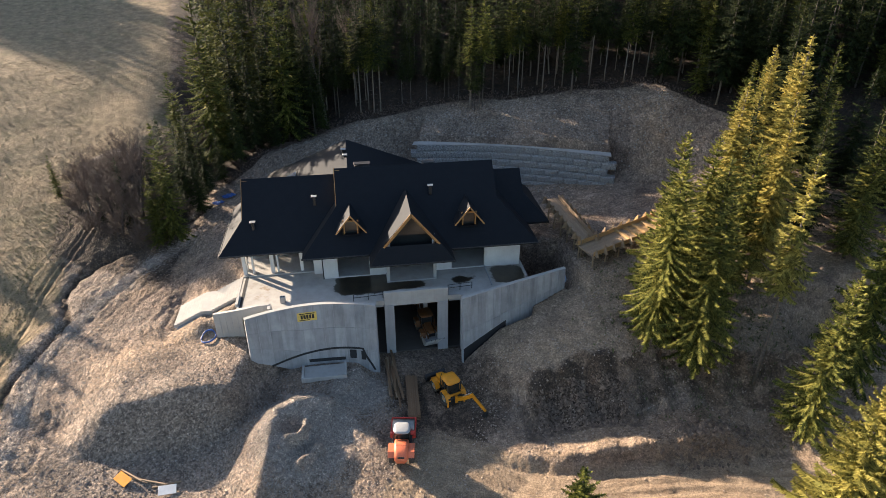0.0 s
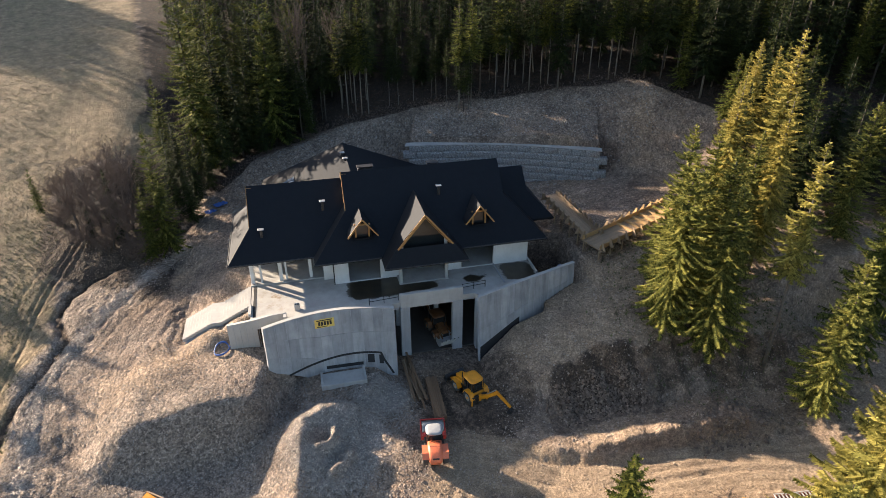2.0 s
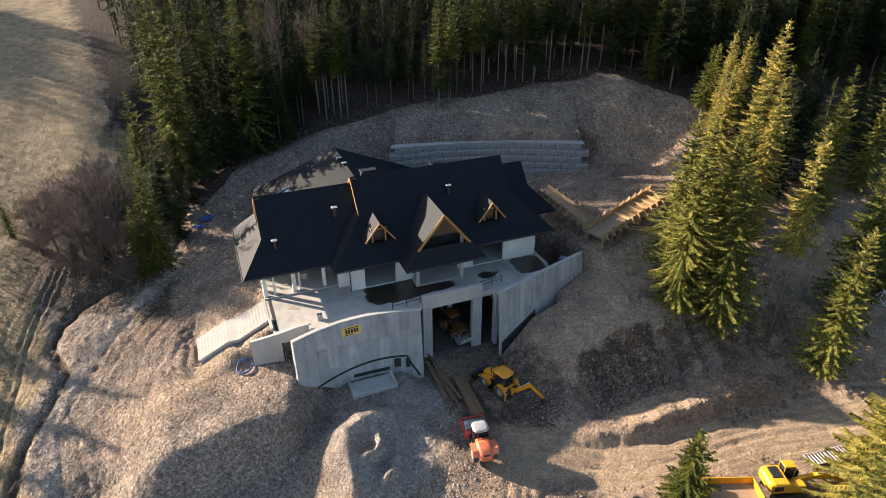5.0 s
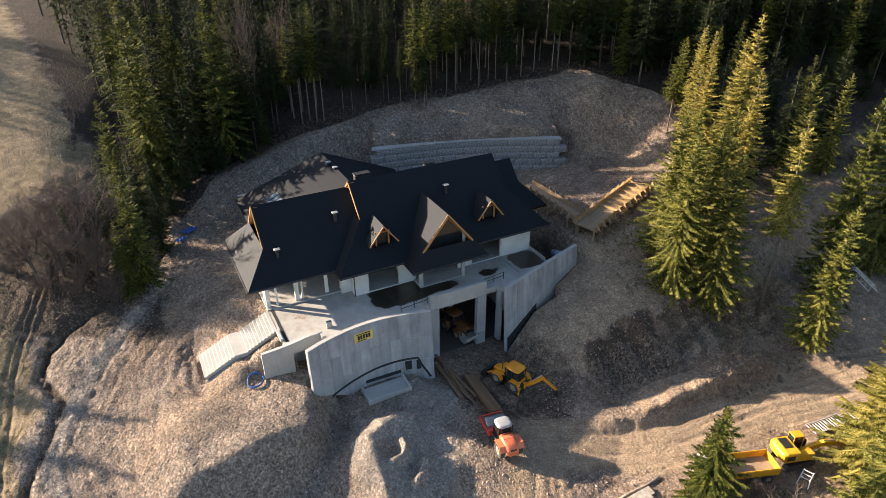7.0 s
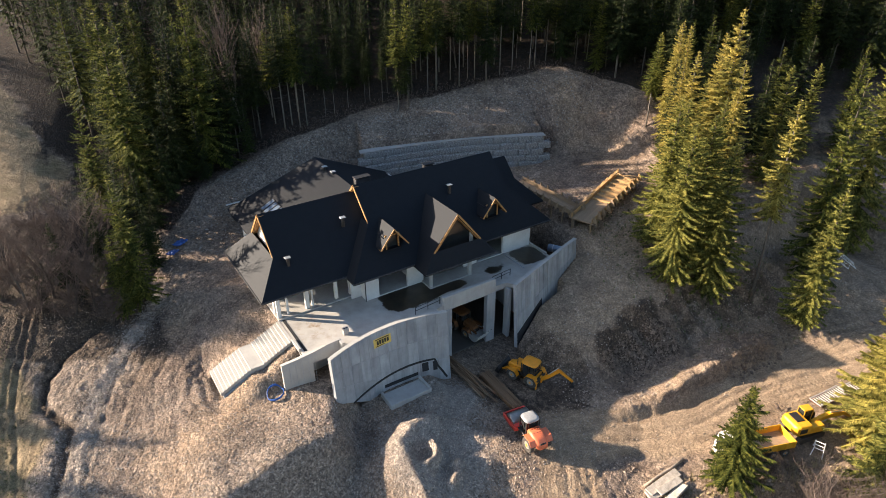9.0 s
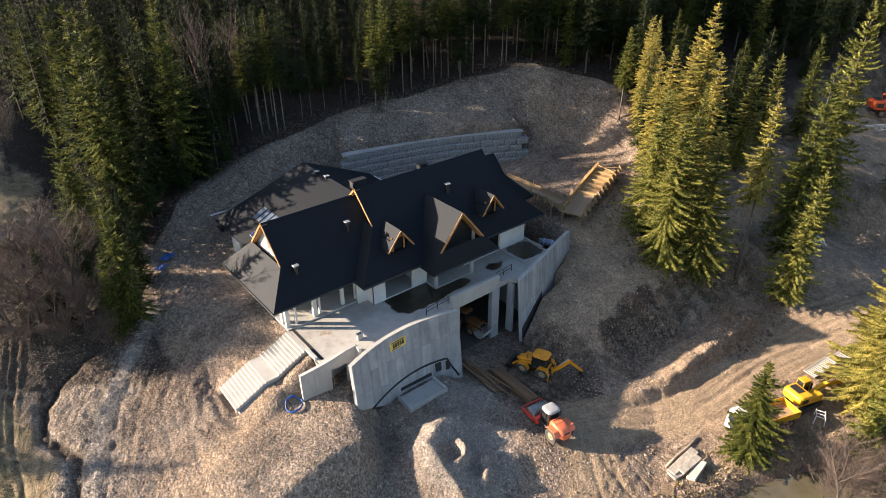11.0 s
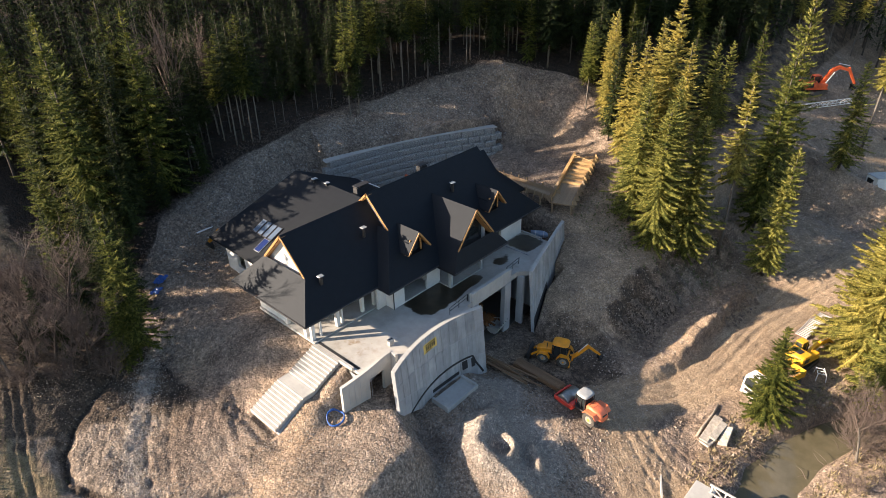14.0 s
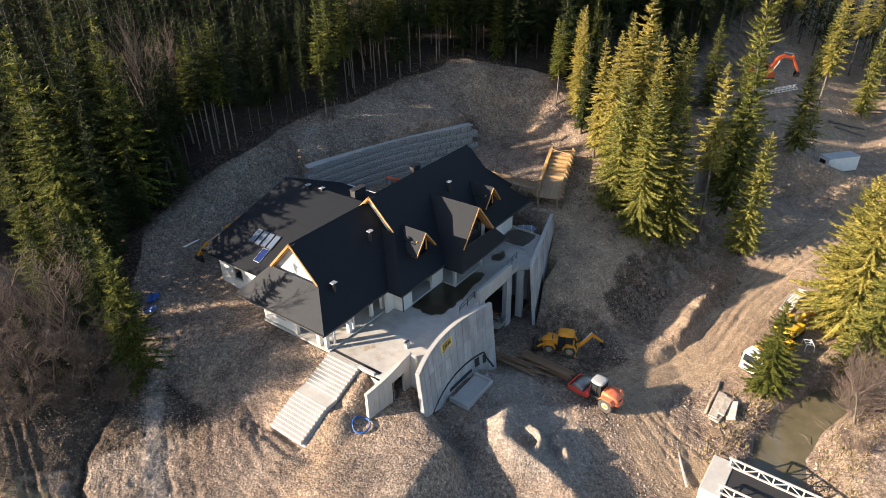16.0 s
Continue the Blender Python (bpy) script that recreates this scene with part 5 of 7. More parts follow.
brace_me = [Mesh().prism([(0, 0), (0.62, 0), (0.62, 0.10), (0.16, 0.95), (0, 0.95)], -0.04, 0.04, "y").data("brace", [mt]) for mt in (timber_grey, timber_pale)]


def stick(name, me, m, parent):
    o = new(name, me)
    o.parent = parent
    o.matrix_basis = m
    return o


def ramp_leg(ox, oy, ang, length, width, z0, z1, fresh_from):
    m = pose(ox, oy, 0, 0, 0, ang)
    rr = random.Random(int(ox * 10))
    tilt = math.degrees(math.atan2(z1 - z0, length))
    n = int(width / 0.2)
    for i in range(n):
        for h in range(2):
            u = length * (0.25 + 0.5 * h)
            stick("plank", plank_new if u / length > fresh_from and rr.random() < 0.8 else plank_me,
                  m @ pose(u, (i + 0.5) * width / n, z0 + (z1 - z0) * u / length + rr.uniform(-0.01, 0.01), 0, -tilt, rr.uniform(-0.4, 0.4)) @ Matrix.Diagonal((length / 2 - 0.02, width / n - 0.015, 0.05, 1)), ramp)
    for y, sg in ((0.0, -1), (width, 1)):
        for i in range(3):
            stick("side_board", plank_me if fresh_from > 0.5 else plank_new, m @ pose(length / 2, y, (z0 + z1) / 2 + 0.12 + i * 0.19, 0, -tilt, 0) @ Matrix.Diagonal((length, 0.04, 0.18, 1)), ramp)
        k2 = 0
        while k2 * 1.25 < length:
            u = min(k2 * 1.25 + 0.3, length - 0.2)
            stick("brace", brace_me[1 if u / length > fresh_from else 0], m @ pose(u, y + sg * 0.03, z0 + (z1 - z0) * u / length + 0.0, 0, 0, 90 * sg) @ Matrix.Diagonal((1, 1, rr.uniform(0.95, 1.15), 1)), ramp)
            k2 += 1
    k2 = 0
    while k2 * 1.9 < length:
        u = k2 * 1.9 + 0.15
        for y in (0.15, width - 0.15):
            top = z0 + (z1 - z0) * u / length - 0.03
            p = m @ Vector((u, y, 0))
            g = gz(p.x, p.y)
            if top - g > 0.15:
                stick("prop", plank_me, pose(p.x, p.y, (g - 0.2 + top) / 2) @ Matrix.Diagonal((0.14, 0.14, top - g + 0.2, 1)), ramp)
        stick("cross_beam", plank_me, m @ pose(u, width / 2, z0 + (z1 - z0) * u / length - 0.12) @ Matrix.Diagonal((0.12, width + 0.5, 0.16, 1)), ramp)
        k2 += 1


ramp_leg(22.5, 8.0, 97.5, 11.2, 2.1, 8.6, 9.5, 2.0)
ramp_leg(20.9, 5.1, 18.5, 13.9, 2.9, 8.5, 9.9, 0.40)
leg = pose(20.9, 5.1, 0, 0, 0, 18.5)
for i in range(6):
    p = leg @ Vector((5.6 + i * 1.25, 1.45, 0))
    stick("riser_board", plank_new, pose(p.x, p.y, 9.20 + i * 0.13, 0, 0, 108.5) @ Matrix.Diagonal((2.75, 0.05, 0.26, 1)), ramp)
    stick("tread_board", plank_new, pose(p.x, p.y, 9.32 + i * 0.13, 0, 0, 108.5) @ pose(0, -0.18, 0) @ Matrix.Diagonal((2.7, 0.30, 0.04, 1)), ramp)
for a in (-27, 27):
    p = leg @ Vector((11.9, 1.45, 0))
    stick("diagonal", plank_new, pose(p.x, p.y, 10.75 + 0.002 * a, 0, 0, 108.5 + a) @ Matrix.Diagonal((3.4, 0.12, 0.06, 1)), ramp)

# ---- building material in the yard ----


def plank_stack(x, y, ang, n, layers, L, wood, label):
    g = gz(x, y)
    s_ = thing("plank_stack", pose(x, y, g, 0, 0, ang), label, "plank stack")
    rr = random.Random(int(x * 7 + y))
    for lv in range(layers):
        for i in range(n):
            ln = L * rr.uniform(0.9, 1.0)
            stick("plank", wood, pose(rr.uniform(-0.2, 0.2), (i - n / 2 + 0.5) * 0.2, 0.14 + lv * 0.07, 0, 0, rr.uniform(-0.8, 0.8)) @ Matrix.Diagonal((ln, 0.18, 0.06, 1)), s_)
    for u in (-0.35, 0.35):
        stick("bearer", plank_me, pose(L * u, 0, 0.06) @ Matrix.Diagonal((0.1, n * 0.2, 0.1, 1)), s_)
    return s_


dark_red = plain("dark_red_board", (0.16, 0.050, 0.036), 0.7, 0, 0.3, 3, 0.4)
plank_brown = Mesh().box(0, 0, 0, 1, 1, 1).data("plank", [timber_brown])
plank_stack(-1.25, -5.4, -92, 6, 8, 6.2, plank_brown, "neat stack of long brown boards lying in the yard")
loose = thing("loose_planks", pose(-3.2, -1.9, gz(-3.2, -1.9)), "loose long weathered planks strewn on the ground", "planks")
rr = random.Random(12)
for i in range(15):
    L = rr.uniform(4.0, 8.2)
    stick("plank", plank_brown if i % 3 else plank_me, pose(rr.uniform(-0.55, 0.6), rr.uniform(-1.0, 1.2), 0.06 + 0.045 * i * 0.9, rr.uniform(-3, 3), rr.uniform(-0.6, 0.6), -88 + rr.uniform(-5, 5)) @ Matrix.Diagonal((L, rr.uniform(0.12, 0.24), 0.06, 1)), loose)
dusty_concrete = plain("dusty_concrete", (0.40, 0.36, 0.31), 0.85, 0, 0.4, 3, 0.5)
bare_log = plain("bare_grey_log", (0.30, 0.25, 0.20), 0.85, 0, 0.45, 5, 0.5)
for x, y, lift, ang, tx, ty, L, W in ((4.6, -22.05, 0.30, 0, 5, -3, 3.9, 0.85), (4.6, -22.72, 0.52, -3, 9, -4, 2.7, 0.70), (4.5, -23.5, 0.42, 8, -22, -4, 2.6, 0.90), (3.0, -22.35, 0.16, -8, 3, 4, 1.3, 1.0)):
    s_ = thing("concrete_slab", pose(x, y, gz(x, y) + lift, tx, ty, ang), "tilted pale precast concrete slab on the rubble", "concrete slab", "precast slabs")
    part("slab_body", Mesh().box(0, 0, 0, L, W, 0.2, ch=0.03), dusty_concrete, s_)
lg = thing("timber_log", pose(5.58, -21.36, gz(5.58, -21.36) + 0.16, 0, -4.5, -1), "grey weathered log lying beside the concrete slabs", "log")
part("log_body", Mesh().tube([(-2.6, 0, 0), (-1, 0.05, 0.02), (1, -0.03, 0.02), (2.6, 0.04, 0)], [0.14, 0.135, 0.125, 0.11], 10), bare_log, lg, smooth=True)
pal = thing("pallet", pose(0.9, -22.9, gz(0.9, -22.9) + 0.1, 4, 3, 30), "grey wooden pallet on the rubble", "pallet")
for i in range(6):
    stick("slat", plank_me, pose(-0.5 + i * 0.2, 0, 0.12) @ Matrix.Diagonal((0.13, 1.1, 0.03, 1)), pal)
for i in range(3):
    stick("bearer", plank_me, pose(0, -0.45 + i * 0.45, 0.05) @ Matrix.Diagonal((1.2, 0.1, 0.1, 1)), pal)
for x, y, ang in ((25.4, -24.6, -8), (27.6, -24.8, -5), (29.7, -25.3, -10)):
    fr = thing("formwork_panel", pose(x, y, gz(x, y) + 0.15, 0, 0, ang), "pale ribbed shuttering panel lying by the road", "shuttering panel", "shuttering panels")
    part("board", Mesh().box(0, 0, 0.02, 2.2, 1.3, 0.04), dark_red, fr, "dark red board face")
    for i in range(7):
        part("rib", Mesh().box(-1.0 + i * 0.333, 0, 0.10, 0.07, 1.3, 0.12), concrete_light, fr)
    for sy in (-0.62, 0.62):
        part("edge_rib", Mesh().box(0, sy, 0.17, 2.2, 0.09, 0.06), concrete_light, fr)
fr = thing("trestle_frame", pose(18.8, -28.0, gz(18.8, -28.0) + 0.05, 0, 8, 20), "small white metal trestle frame standing on the earth", "trestle")
for x in (-0.6, 0.0, 0.6):
    part("rung", Mesh().tube([(x, -0.4, 0.75), (x, 0.4, 0.75)], 0.04, 6), white_paint, fr)
for sy in (-0.4, 0.4):
    part("rail", Mesh().tube([(-0.8, sy, 0.75), (0.8, sy, 0.75)], 0.045, 6), white_paint, fr)
    for x in (-0.7, 0.7):
        part("leg", Mesh().tube([(x, sy, 0.75), (x * 1.15, sy * 1.2, -0.05)], 0.04, 6), white_paint, fr)
hose = thing("hose_coil", pose(-22.2, 2.6, gz(-22.2, 2.6) + 0.06), "coiled bright blue water hose lying on the earth", "hose")
pts = [(0.78 * math.cos(i * 0.3) * (1 - 0.03 * math.sin(i * 0.9)), 0.78 * math.sin(i * 0.3) * (1 + 0.05 * math.cos(i * 0.7)), 0.06 + 0.002 * i) for i in range(85)] + [(1.1, 0.1, 0.14), (1.7, 0.3, 0.05), (2.2, 0.55, 0.1)]
hz = gz(-22.2, 2.6) + 0.06
pts = [(x, y, z + gz(x - 22.2, y + 2.6) - hz + 0.05) for x, y, z in pts]
part("hose_tube", Mesh().tube(pts, 0.045, 6), blue_plastic, hose, smooth=True)
for x, y, sc in ((-23.6, 31.2, 0.75), (-24.9, 29.8, 0.6)):
    tp = thing("tarpaulin", pose(x, y, gz(x, y) + 0.1, 0, 0, 35), "crumpled blue tarpaulin on the earth", "tarpaulin", "tarpaulins")
    rr = random.Random(int(x * 3))
    n = 9
    vs = [(((i / n) - 0.5) * 2.4 * sc, ((j / n) - 0.5) * 1.5 * sc, rr.uniform(0.0, 0.28)) for j in range(n + 1) for i in range(n + 1)]
    part("sheet", Mesh().add(vs, [(j * (n + 1) + i, j * (n + 1) + i + 1, (j + 1) * (n + 1) + i + 1, (j + 1) * (n + 1) + i) for j in range(n) for i in range(n)]), blue_plastic, tp)
roll = thing("pipe_roll", pose(18.6, 8.3, gz(18.6, 8.3) + 0.5, 0, 0, -58), "big pale blue roll of plastic sheeting tied with bands", "roll")
part("roll_body", Mesh().tube([(-1.3, 0, 0), (-1.28, 0, 0), (1.28, 0, 0), (1.3, 0, 0)], [0.35, 0.5, 0.5, 0.35], 18), blue_pale, roll, smooth=True)
for u in (-0.6, 0.5):
    part("band", Mesh().tube([(u - 0.06, 0, 0), (u + 0.06, 0, 0)], 0.515, 18), white_paint, roll)
ring = thing("pipe_coil", pose(15.6, 8.0, gz(15.6, 8.0) + 0.08), "small ring of pale pipe lying on the earth", "pipe coil")
part("ring", Mesh().tube([(0.5 * math.cos(i * math.pi / 12), 0.5 * math.sin(i * math.pi / 12), 0.03 * (i % 3)) for i in range(60)], 0.07, 6), blue_pale, ring, smooth=True)
for x, y, ang, L in ((-26.5, -11.6, -18, 4.6), (-24.2, -12.2, 12, 2.4), (-27.6, -11.0, -35, 3.0)):
    bm_ = thing("scrap_beam", pose(x, y, gz(x, y) + 0.15, 0, 3, ang), "thin grey scrap beam lying on rubble", "beam", "scrap beams")
    part("beam_body", Mesh().box(0, 0, 0, L, 0.14, 0.14, ch=0.01), timber_grey, bm_)
for x, y, ang, mt, lb in ((-28.0, -11.6, -40, yellow, "bent yellow sheet lying on the rubble"), (-24.0, -12.9, 10, white_paint, "pale board lying on the rubble")):
    sh = thing("scrap_sheet", pose(x, y, gz(x, y) + 0.25, 14, 8, ang), lb, "scrap sheet")
    part("sheet_body", Mesh().box(0, 0, 0, 1.5, 0.9, 0.04, ch=0.01), mt, sh)

# ---- bridge over the creek ----
truss_paint = plain("weathered_truss_paint", (0.46, 0.43, 0.40), 0.6, 0, 0.3, 2.5, 0.5)
br = thing("truss_bridge", pose(-5.4, -25.1, -0.9, 0, 0, -91), "small bridge with weathered pale steel trusses and a concrete head", "bridge")
part("deck", Mesh().box(6.5, 0, 0.0, 14.0, 3.3, 0.22, ch=0.02), concrete_dark, br, "dark bridge deck")
part("abutment", Mesh().box(-0.6, 0, -0.75, 1.8, 4.6, 1.9, ch=0.05), concrete_light, br)
for sy in (-1.75, 1.75):
    for z in (0.15, 1.1):
        part("chord", Mesh().box(6.5, sy, z, 13.4, 0.16, 0.16, ch=0.01), truss_paint, br)
    for i in range(11):
        x0, x1 = i * 1.2, i * 1.2 + 1.2
        part("post", Mesh().box(x0, sy, 0.62, 0.12, 0.12, 0.95), truss_paint, br)
        part("diagonal", Mesh().tube([(x0, sy, 0.2 if i % 2 else 1.05), (x1, sy, 1.05 if i % 2 else 0.2)], 0.06, 6), truss_paint, br)
wp = thing("wooden_kerb_beam", pose(-4.9, -21.4, gz(-4.9, -21.4) + 0.15, 0, 0, 28), "pale squared beam along the bank", "beam")
part("beam_body", Mesh().box(0, 0, 0, 4.8, 0.18, 0.2, ch=0.02), concrete_light, wp)
# site container and steel girders at the far clearing
sc = thing("site_container", pose(70.0, -23.6, gz(70.0, -23.6), 0, 0, -42), "white site office container with a dark roof by the track", "container")
part("shell", Mesh().box(0, 0, 1.45, 6.0, 2.4, 2.5, ch=0.05), white_paint, sc)
part("roof_panel", Mesh().box(0, 0, 2.76, 6.1, 2.5, 0.1, ch=0.02), grey_steel, sc, "dark grey roof")
part("window", Mesh().box(-3.02, 0.2, 1.7, 0.06, 1.3, 1.1, ch=0.02), glass_dark, sc)
part("skid", Mesh().box(0, 0, 0.12, 5.8, 2.2, 0.24), black_steel, sc)
for x, y, ang, L in ((85.0, -9.0, -30, 12.0), (48.5, -13.0, 60, 5.0)):
    gd = thing("lattice_girder", pose(x, y, gz(x, y) + 0.2, 0, 0, ang), "white steel lattice girder lying on the ground", "girder", "lattice girders")
    for sy, z in ((-0.5, 0), (0.5, 0), (0, 0.8)):
        part("chord", Mesh().tube([(-L / 2, sy, z), (L / 2, sy, z)], 0.06, 6), white_paint, gd)
    for i in range(int(L)):
        for sy in (-0.5, 0.5):
            part("web", Mesh().tube([(-L / 2 + i, sy, 0), (-L / 2 + i + 0.5, 0, 0.8), (-L / 2 + i + 1, sy, 0)], 0.035, 5), white_paint, gd)

# felled trunks at the edge of the far clearing
for i, (x, y, ang, L) in enumerate(((112.0, -23.7, -50, 9.0), (110.5, -24.9, -44, 8.0), (101.3, -24.6, -56, 9.5), (99.3, -25.2, -38, 7.0), (88.3, -22.5, -48, 8.0), (86.7, -23.5, -58, 6.5))):
    slope_ = math.degrees(math.atan2(gz(x + math.cos(radians(ang)) * L / 2, y + math.sin(radians(ang)) * L / 2) - gz(x - math.cos(radians(ang)) * L / 2, y - math.sin(radians(ang)) * L / 2), L))
    lg = thing("felled_trunk", pose(x, y, gz(x, y) + 0.22, 0, 0, ang) @ pose(0, 0, 0, 0, -slope_, 0), "pale felled spruce trunk lying in the clearing", "log", "felled trunks")
    part("trunk", Mesh().tube([(-L / 2, 0, 0), (-L / 6, 0.08, 0.02), (L / 6, -0.05, 0.02), (L / 2, 0.04, 0)], [0.24, 0.21, 0.17, 0.12], 9), bark_pale, lg, smooth=True)

# ---- machines ----
bucket_pale = plain("worn_pale_bucket", (0.46, 0.45, 0.43), 0.5, 0.2, 0.2, 2, 0.2)
# Grimy machine yellow with the garage's shade mixed into the colour.
grimy_shaded_paint = plain("grimy_yellow_in_shade", (0.17, 0.062, 0.013), 0.7, 0, 0.4, 2, 0.7)


def tyre(parent, x, y, r, w):
    t = part("wheel", Mesh().wheel((x, y, r), r, w), rubber, parent, "dusty black tyre")
    part("rim", Mesh().tube([(x, y - w * 0.40, r), (x, y - w * 0.1, r), (x, y + w * 0.1, r), (x, y + w * 0.40, r)], [r * 0.5, r * 0.56, r * 0.56, r * 0.5], 16), rim_grey, t)
    part("hub", Mesh().tube([(x, y - w * 0.47, r), (x, y + w * 0.47, r)], r * 0.17, 10), yellow, t)


def beam(parent, name, a, b, w, h, mat, taper=1.0):
    a, b = Vector(a), Vector(b)
    d = (b - a).normalized()
    s = d.cross(Vector((0, 0, 1)))
    s = s.normalized() if s.length > 0.05 else Vector((0, 1, 0))
    u = s.cross(d)
    vs = []
    for p, f in ((a, 1.0), (b, taper)):
        for q, r in ((-1, -1), (1, -1), (1, 1), (-1, 1)):
            vs.append(p + s * (q * w / 2) + u * (r * h / 2 * f))
    return part(name, Mesh().add(vs, [(3, 2, 1, 0), (4, 5, 6, 7), (0, 1, 5, 4), (1, 2, 6, 5), (2, 3, 7, 6), (3, 0, 4, 7)]), mat, parent)


def scoop(parent, m, w, size, mat, name="bucket"):
    """An open curved bucket, its mouth to +x."""
    prof = [(0.62, 0.02), (0.30, -0.02), (0.02, 0.10), (-0.10, 0.36), (-0.06, 0.64), (0.12, 0.86)]
    prof = [(a * size, b * size) for a, b in prof]
    me, t = Mesh(), 0.05
    inner = [(a + (0.06 if i > 1 else 0), b + (0.06 if i < 4 else -0.02)) for i, (a, b) in enumerate(prof)]
    n = len(prof)
    vs = [(p[0], s * w / 2, p[1]) for s in (-1, 1) for p in prof] + [(p[0], s * (w / 2 - t), p[1]) for s in (-1, 1) for p in inner]
    fs = []
    for i in range(n - 1):
        fs.append((i, i + 1, n + i + 1, n + i))
        fs.append((2 * n + i + 1, 2 * n + i, 3 * n + i, 3 * n + i + 1))
    fs += [(0, n, 3 * n, 2 * n), (n - 1, 2 * n + n - 1, 3 * n + n - 1, 2 * n - 1)]
    fs += [tuple(range(n)), tuple(range(2 * n - 1, n - 1, -1)), tuple(range(3 * n - 1, 2 * n - 1, -1)), tuple(range(3 * n, 4 * n))]
    b = part(name, me.add(vs, fs, 0, m), mat, parent)
    for i in range(5):
        part("tooth", Mesh().box(0.66 * size, (i - 2) * w * 0.22, 0.03, 0.16, 0.08, 0.05, 0, m), black_steel, b)
    return b


def cab(parent, x0, x1, w, z0, z1, roof_mat_, frame_mat):
    c = part("cab", Mesh().box((x0 + x1) / 2, 0, (z0 + z1) / 2, x1 - x0 - 0.1, w - 0.1, z1 - z0, ch=0.06), glass_dark, parent, "glazed cab")
    part("cab_roof", Mesh().cushion((x0 + x1) / 2, 0, z1 - 0.04, z1 + 0.20, x1 - x0 + 0.30, w + 0.16, 0.42), roof_mat_, c, smooth=True)
    for x in (x0, x1, (x0 + x1) / 2 - 0.1):
        for sy in (-1, 1):
            part("cab_post", Mesh().box(x, sy * w / 2, (z0 + z1) / 2, 0.09, 0.07, z1 - z0), frame_mat, c)
    for x in (x0, x1):
        part("cab_rail", Mesh().box(x, 0, z0 + 0.05, 0.08, w, 0.12), frame_mat, c)
    return c


def backhoe_loader(m, label, arm_turn, scoop_up, scoop_mat, yellow):
    b = thing("backhoe_loader", m, label, "backhoe loader", "backhoe loaders")
    for x, r, w in ((-1.12, 0.74, 0.45), (1.15, 0.66, 0.40)):
        for sy in (-0.92, 0.92):
            tyre(b, x, sy, r, w)
            part("mudguard", Mesh().prism([(x - r - 0.06, r + 0.1), (x - r * 0.6, 2 * r + 0.02), (x + r * 0.6, 2 * r + 0.02), (x + r + 0.06, r + 0.1), (x + r * 0.55, 2 * r - 0.06), (x - r * 0.55, 2 * r - 0.06)], sy - 0.26, sy + 0.26, "y"), yellow, b)
    part("chassis", Mesh().box(0, 0, 0.75, 3.6, 0.9, 0.5, ch=0.05), black_steel, b)
    part("bonnet", Mesh().loft([(0.25, 0.46, 0.95, 1.75, 0.16), (1.1, 0.46, 0.95, 1.68, 0.18), (1.8, 0.43, 0.95, 1.55, 0.18), (2.02, 0.36, 1.0, 1.40, 0.14)]), yellow, b)
    part("grille", Mesh().box(2.02, 0, 1.18, 0.04, 0.7, 0.4), black_steel, b)
    part("exhaust", Mesh().tube([(0.9, 0.3, 1.6), (0.9, 0.3, 2.3)], 0.05, 8), black_steel, b)
    cab(b, -1.35, 0.2, 1.45, 1.15, 2.5, yellow, black_steel)
    part("rear_panel", Mesh().box(-1.45, 0, 1.0, 0.2, 1.5, 0.5, ch=0.04), yellow, b)
    z = 1.2 if scoop_up else 0.45
    for sy in (-0.62, 0.62):
        beam(b, "lift_arm", (0.35, sy, 1.55), (1.6, sy, 1.25 if not scoop_up else 1.5), 0.13, 0.24, yellow)
        beam(b, "lift_arm", (1.6, sy, 1.25 if not scoop_up else 1.5), (2.55, sy, z), 0.13, 0.24, yellow, 0.8)
        part("ram", Mesh().tube([(0.6, sy * 0.8, 1.1), (2.3, sy * 0.8, z + 0.3)], 0.05, 8), grey_steel, b)
    tilt = -70 if scoop_up else 8
    scoop(b, pose(2.95 if scoop_up else 2.65, 0, 0.30 if scoop_up else 0.05, 0, tilt, 0), 2.3, 1.75 if scoop_up else 1.0, scoop_mat, "front_bucket")
    part("stabiliser_frame", Mesh().box(-1.75, 0, 0.75, 0.25, 1.9, 0.7, ch=0.03), black_steel, b)
    for sy in (-0.95, 0.95):
        part("stabiliser", Mesh().box(-1.8, sy, 0.55, 0.16, 0.16, 1.0, ch=0.02), yellow, b)
    a = pose(-1.85, 0, 0, 0, 0, 180 + arm_turn)
    P = [a @ Vector(p) for p in ((0.0, 0, 0.85), (0.55, 0, 1.15), (1.5, 0, 2.0), (1.9, 0, 2.15), (3.3, 0, 0.75))]
    part("swing_post", Mesh().tube([a @ Vector((0, 0, 0.45)), a @ Vector((0, 0, 1.2))], 0.17, 10), yellow, b)
    beam(b, "boom", P[0], P[1], 0.28, 0.34, yellow)
    beam(b, "boom", P[1], P[3], 0.26, 0.38, yellow, 0.75)
    beam(b, "dipper", a @ Vector((1.65, 0, 2.25)), P[4], 0.2, 0.30, yellow, 0.7)
    part("ram", Mesh().tube([a @ Vector((0.7, 0, 1.5)), a @ Vector((1.7, 0, 2.45))], 0.05, 8), grey_steel, b)
    scoop(b, a @ pose(3.3, 0, 0.05, 0, 0, 180) @ pose(-0.2, 0, 0.0, 0, 20, 0), 0.6, 0.75, black_steel, "digging_bucket")
    return b


def on_ground(x, y, ang, lift=0.0):
    return pose(x, y, gz(x, y) + lift, 0, 0, ang)


backhoe_loader(on_ground(2.45, -5.05, 109.7, 0.02), "yellow backhoe loader parked in the yard, digging arm swung out", 32, False, black_steel, yellow)
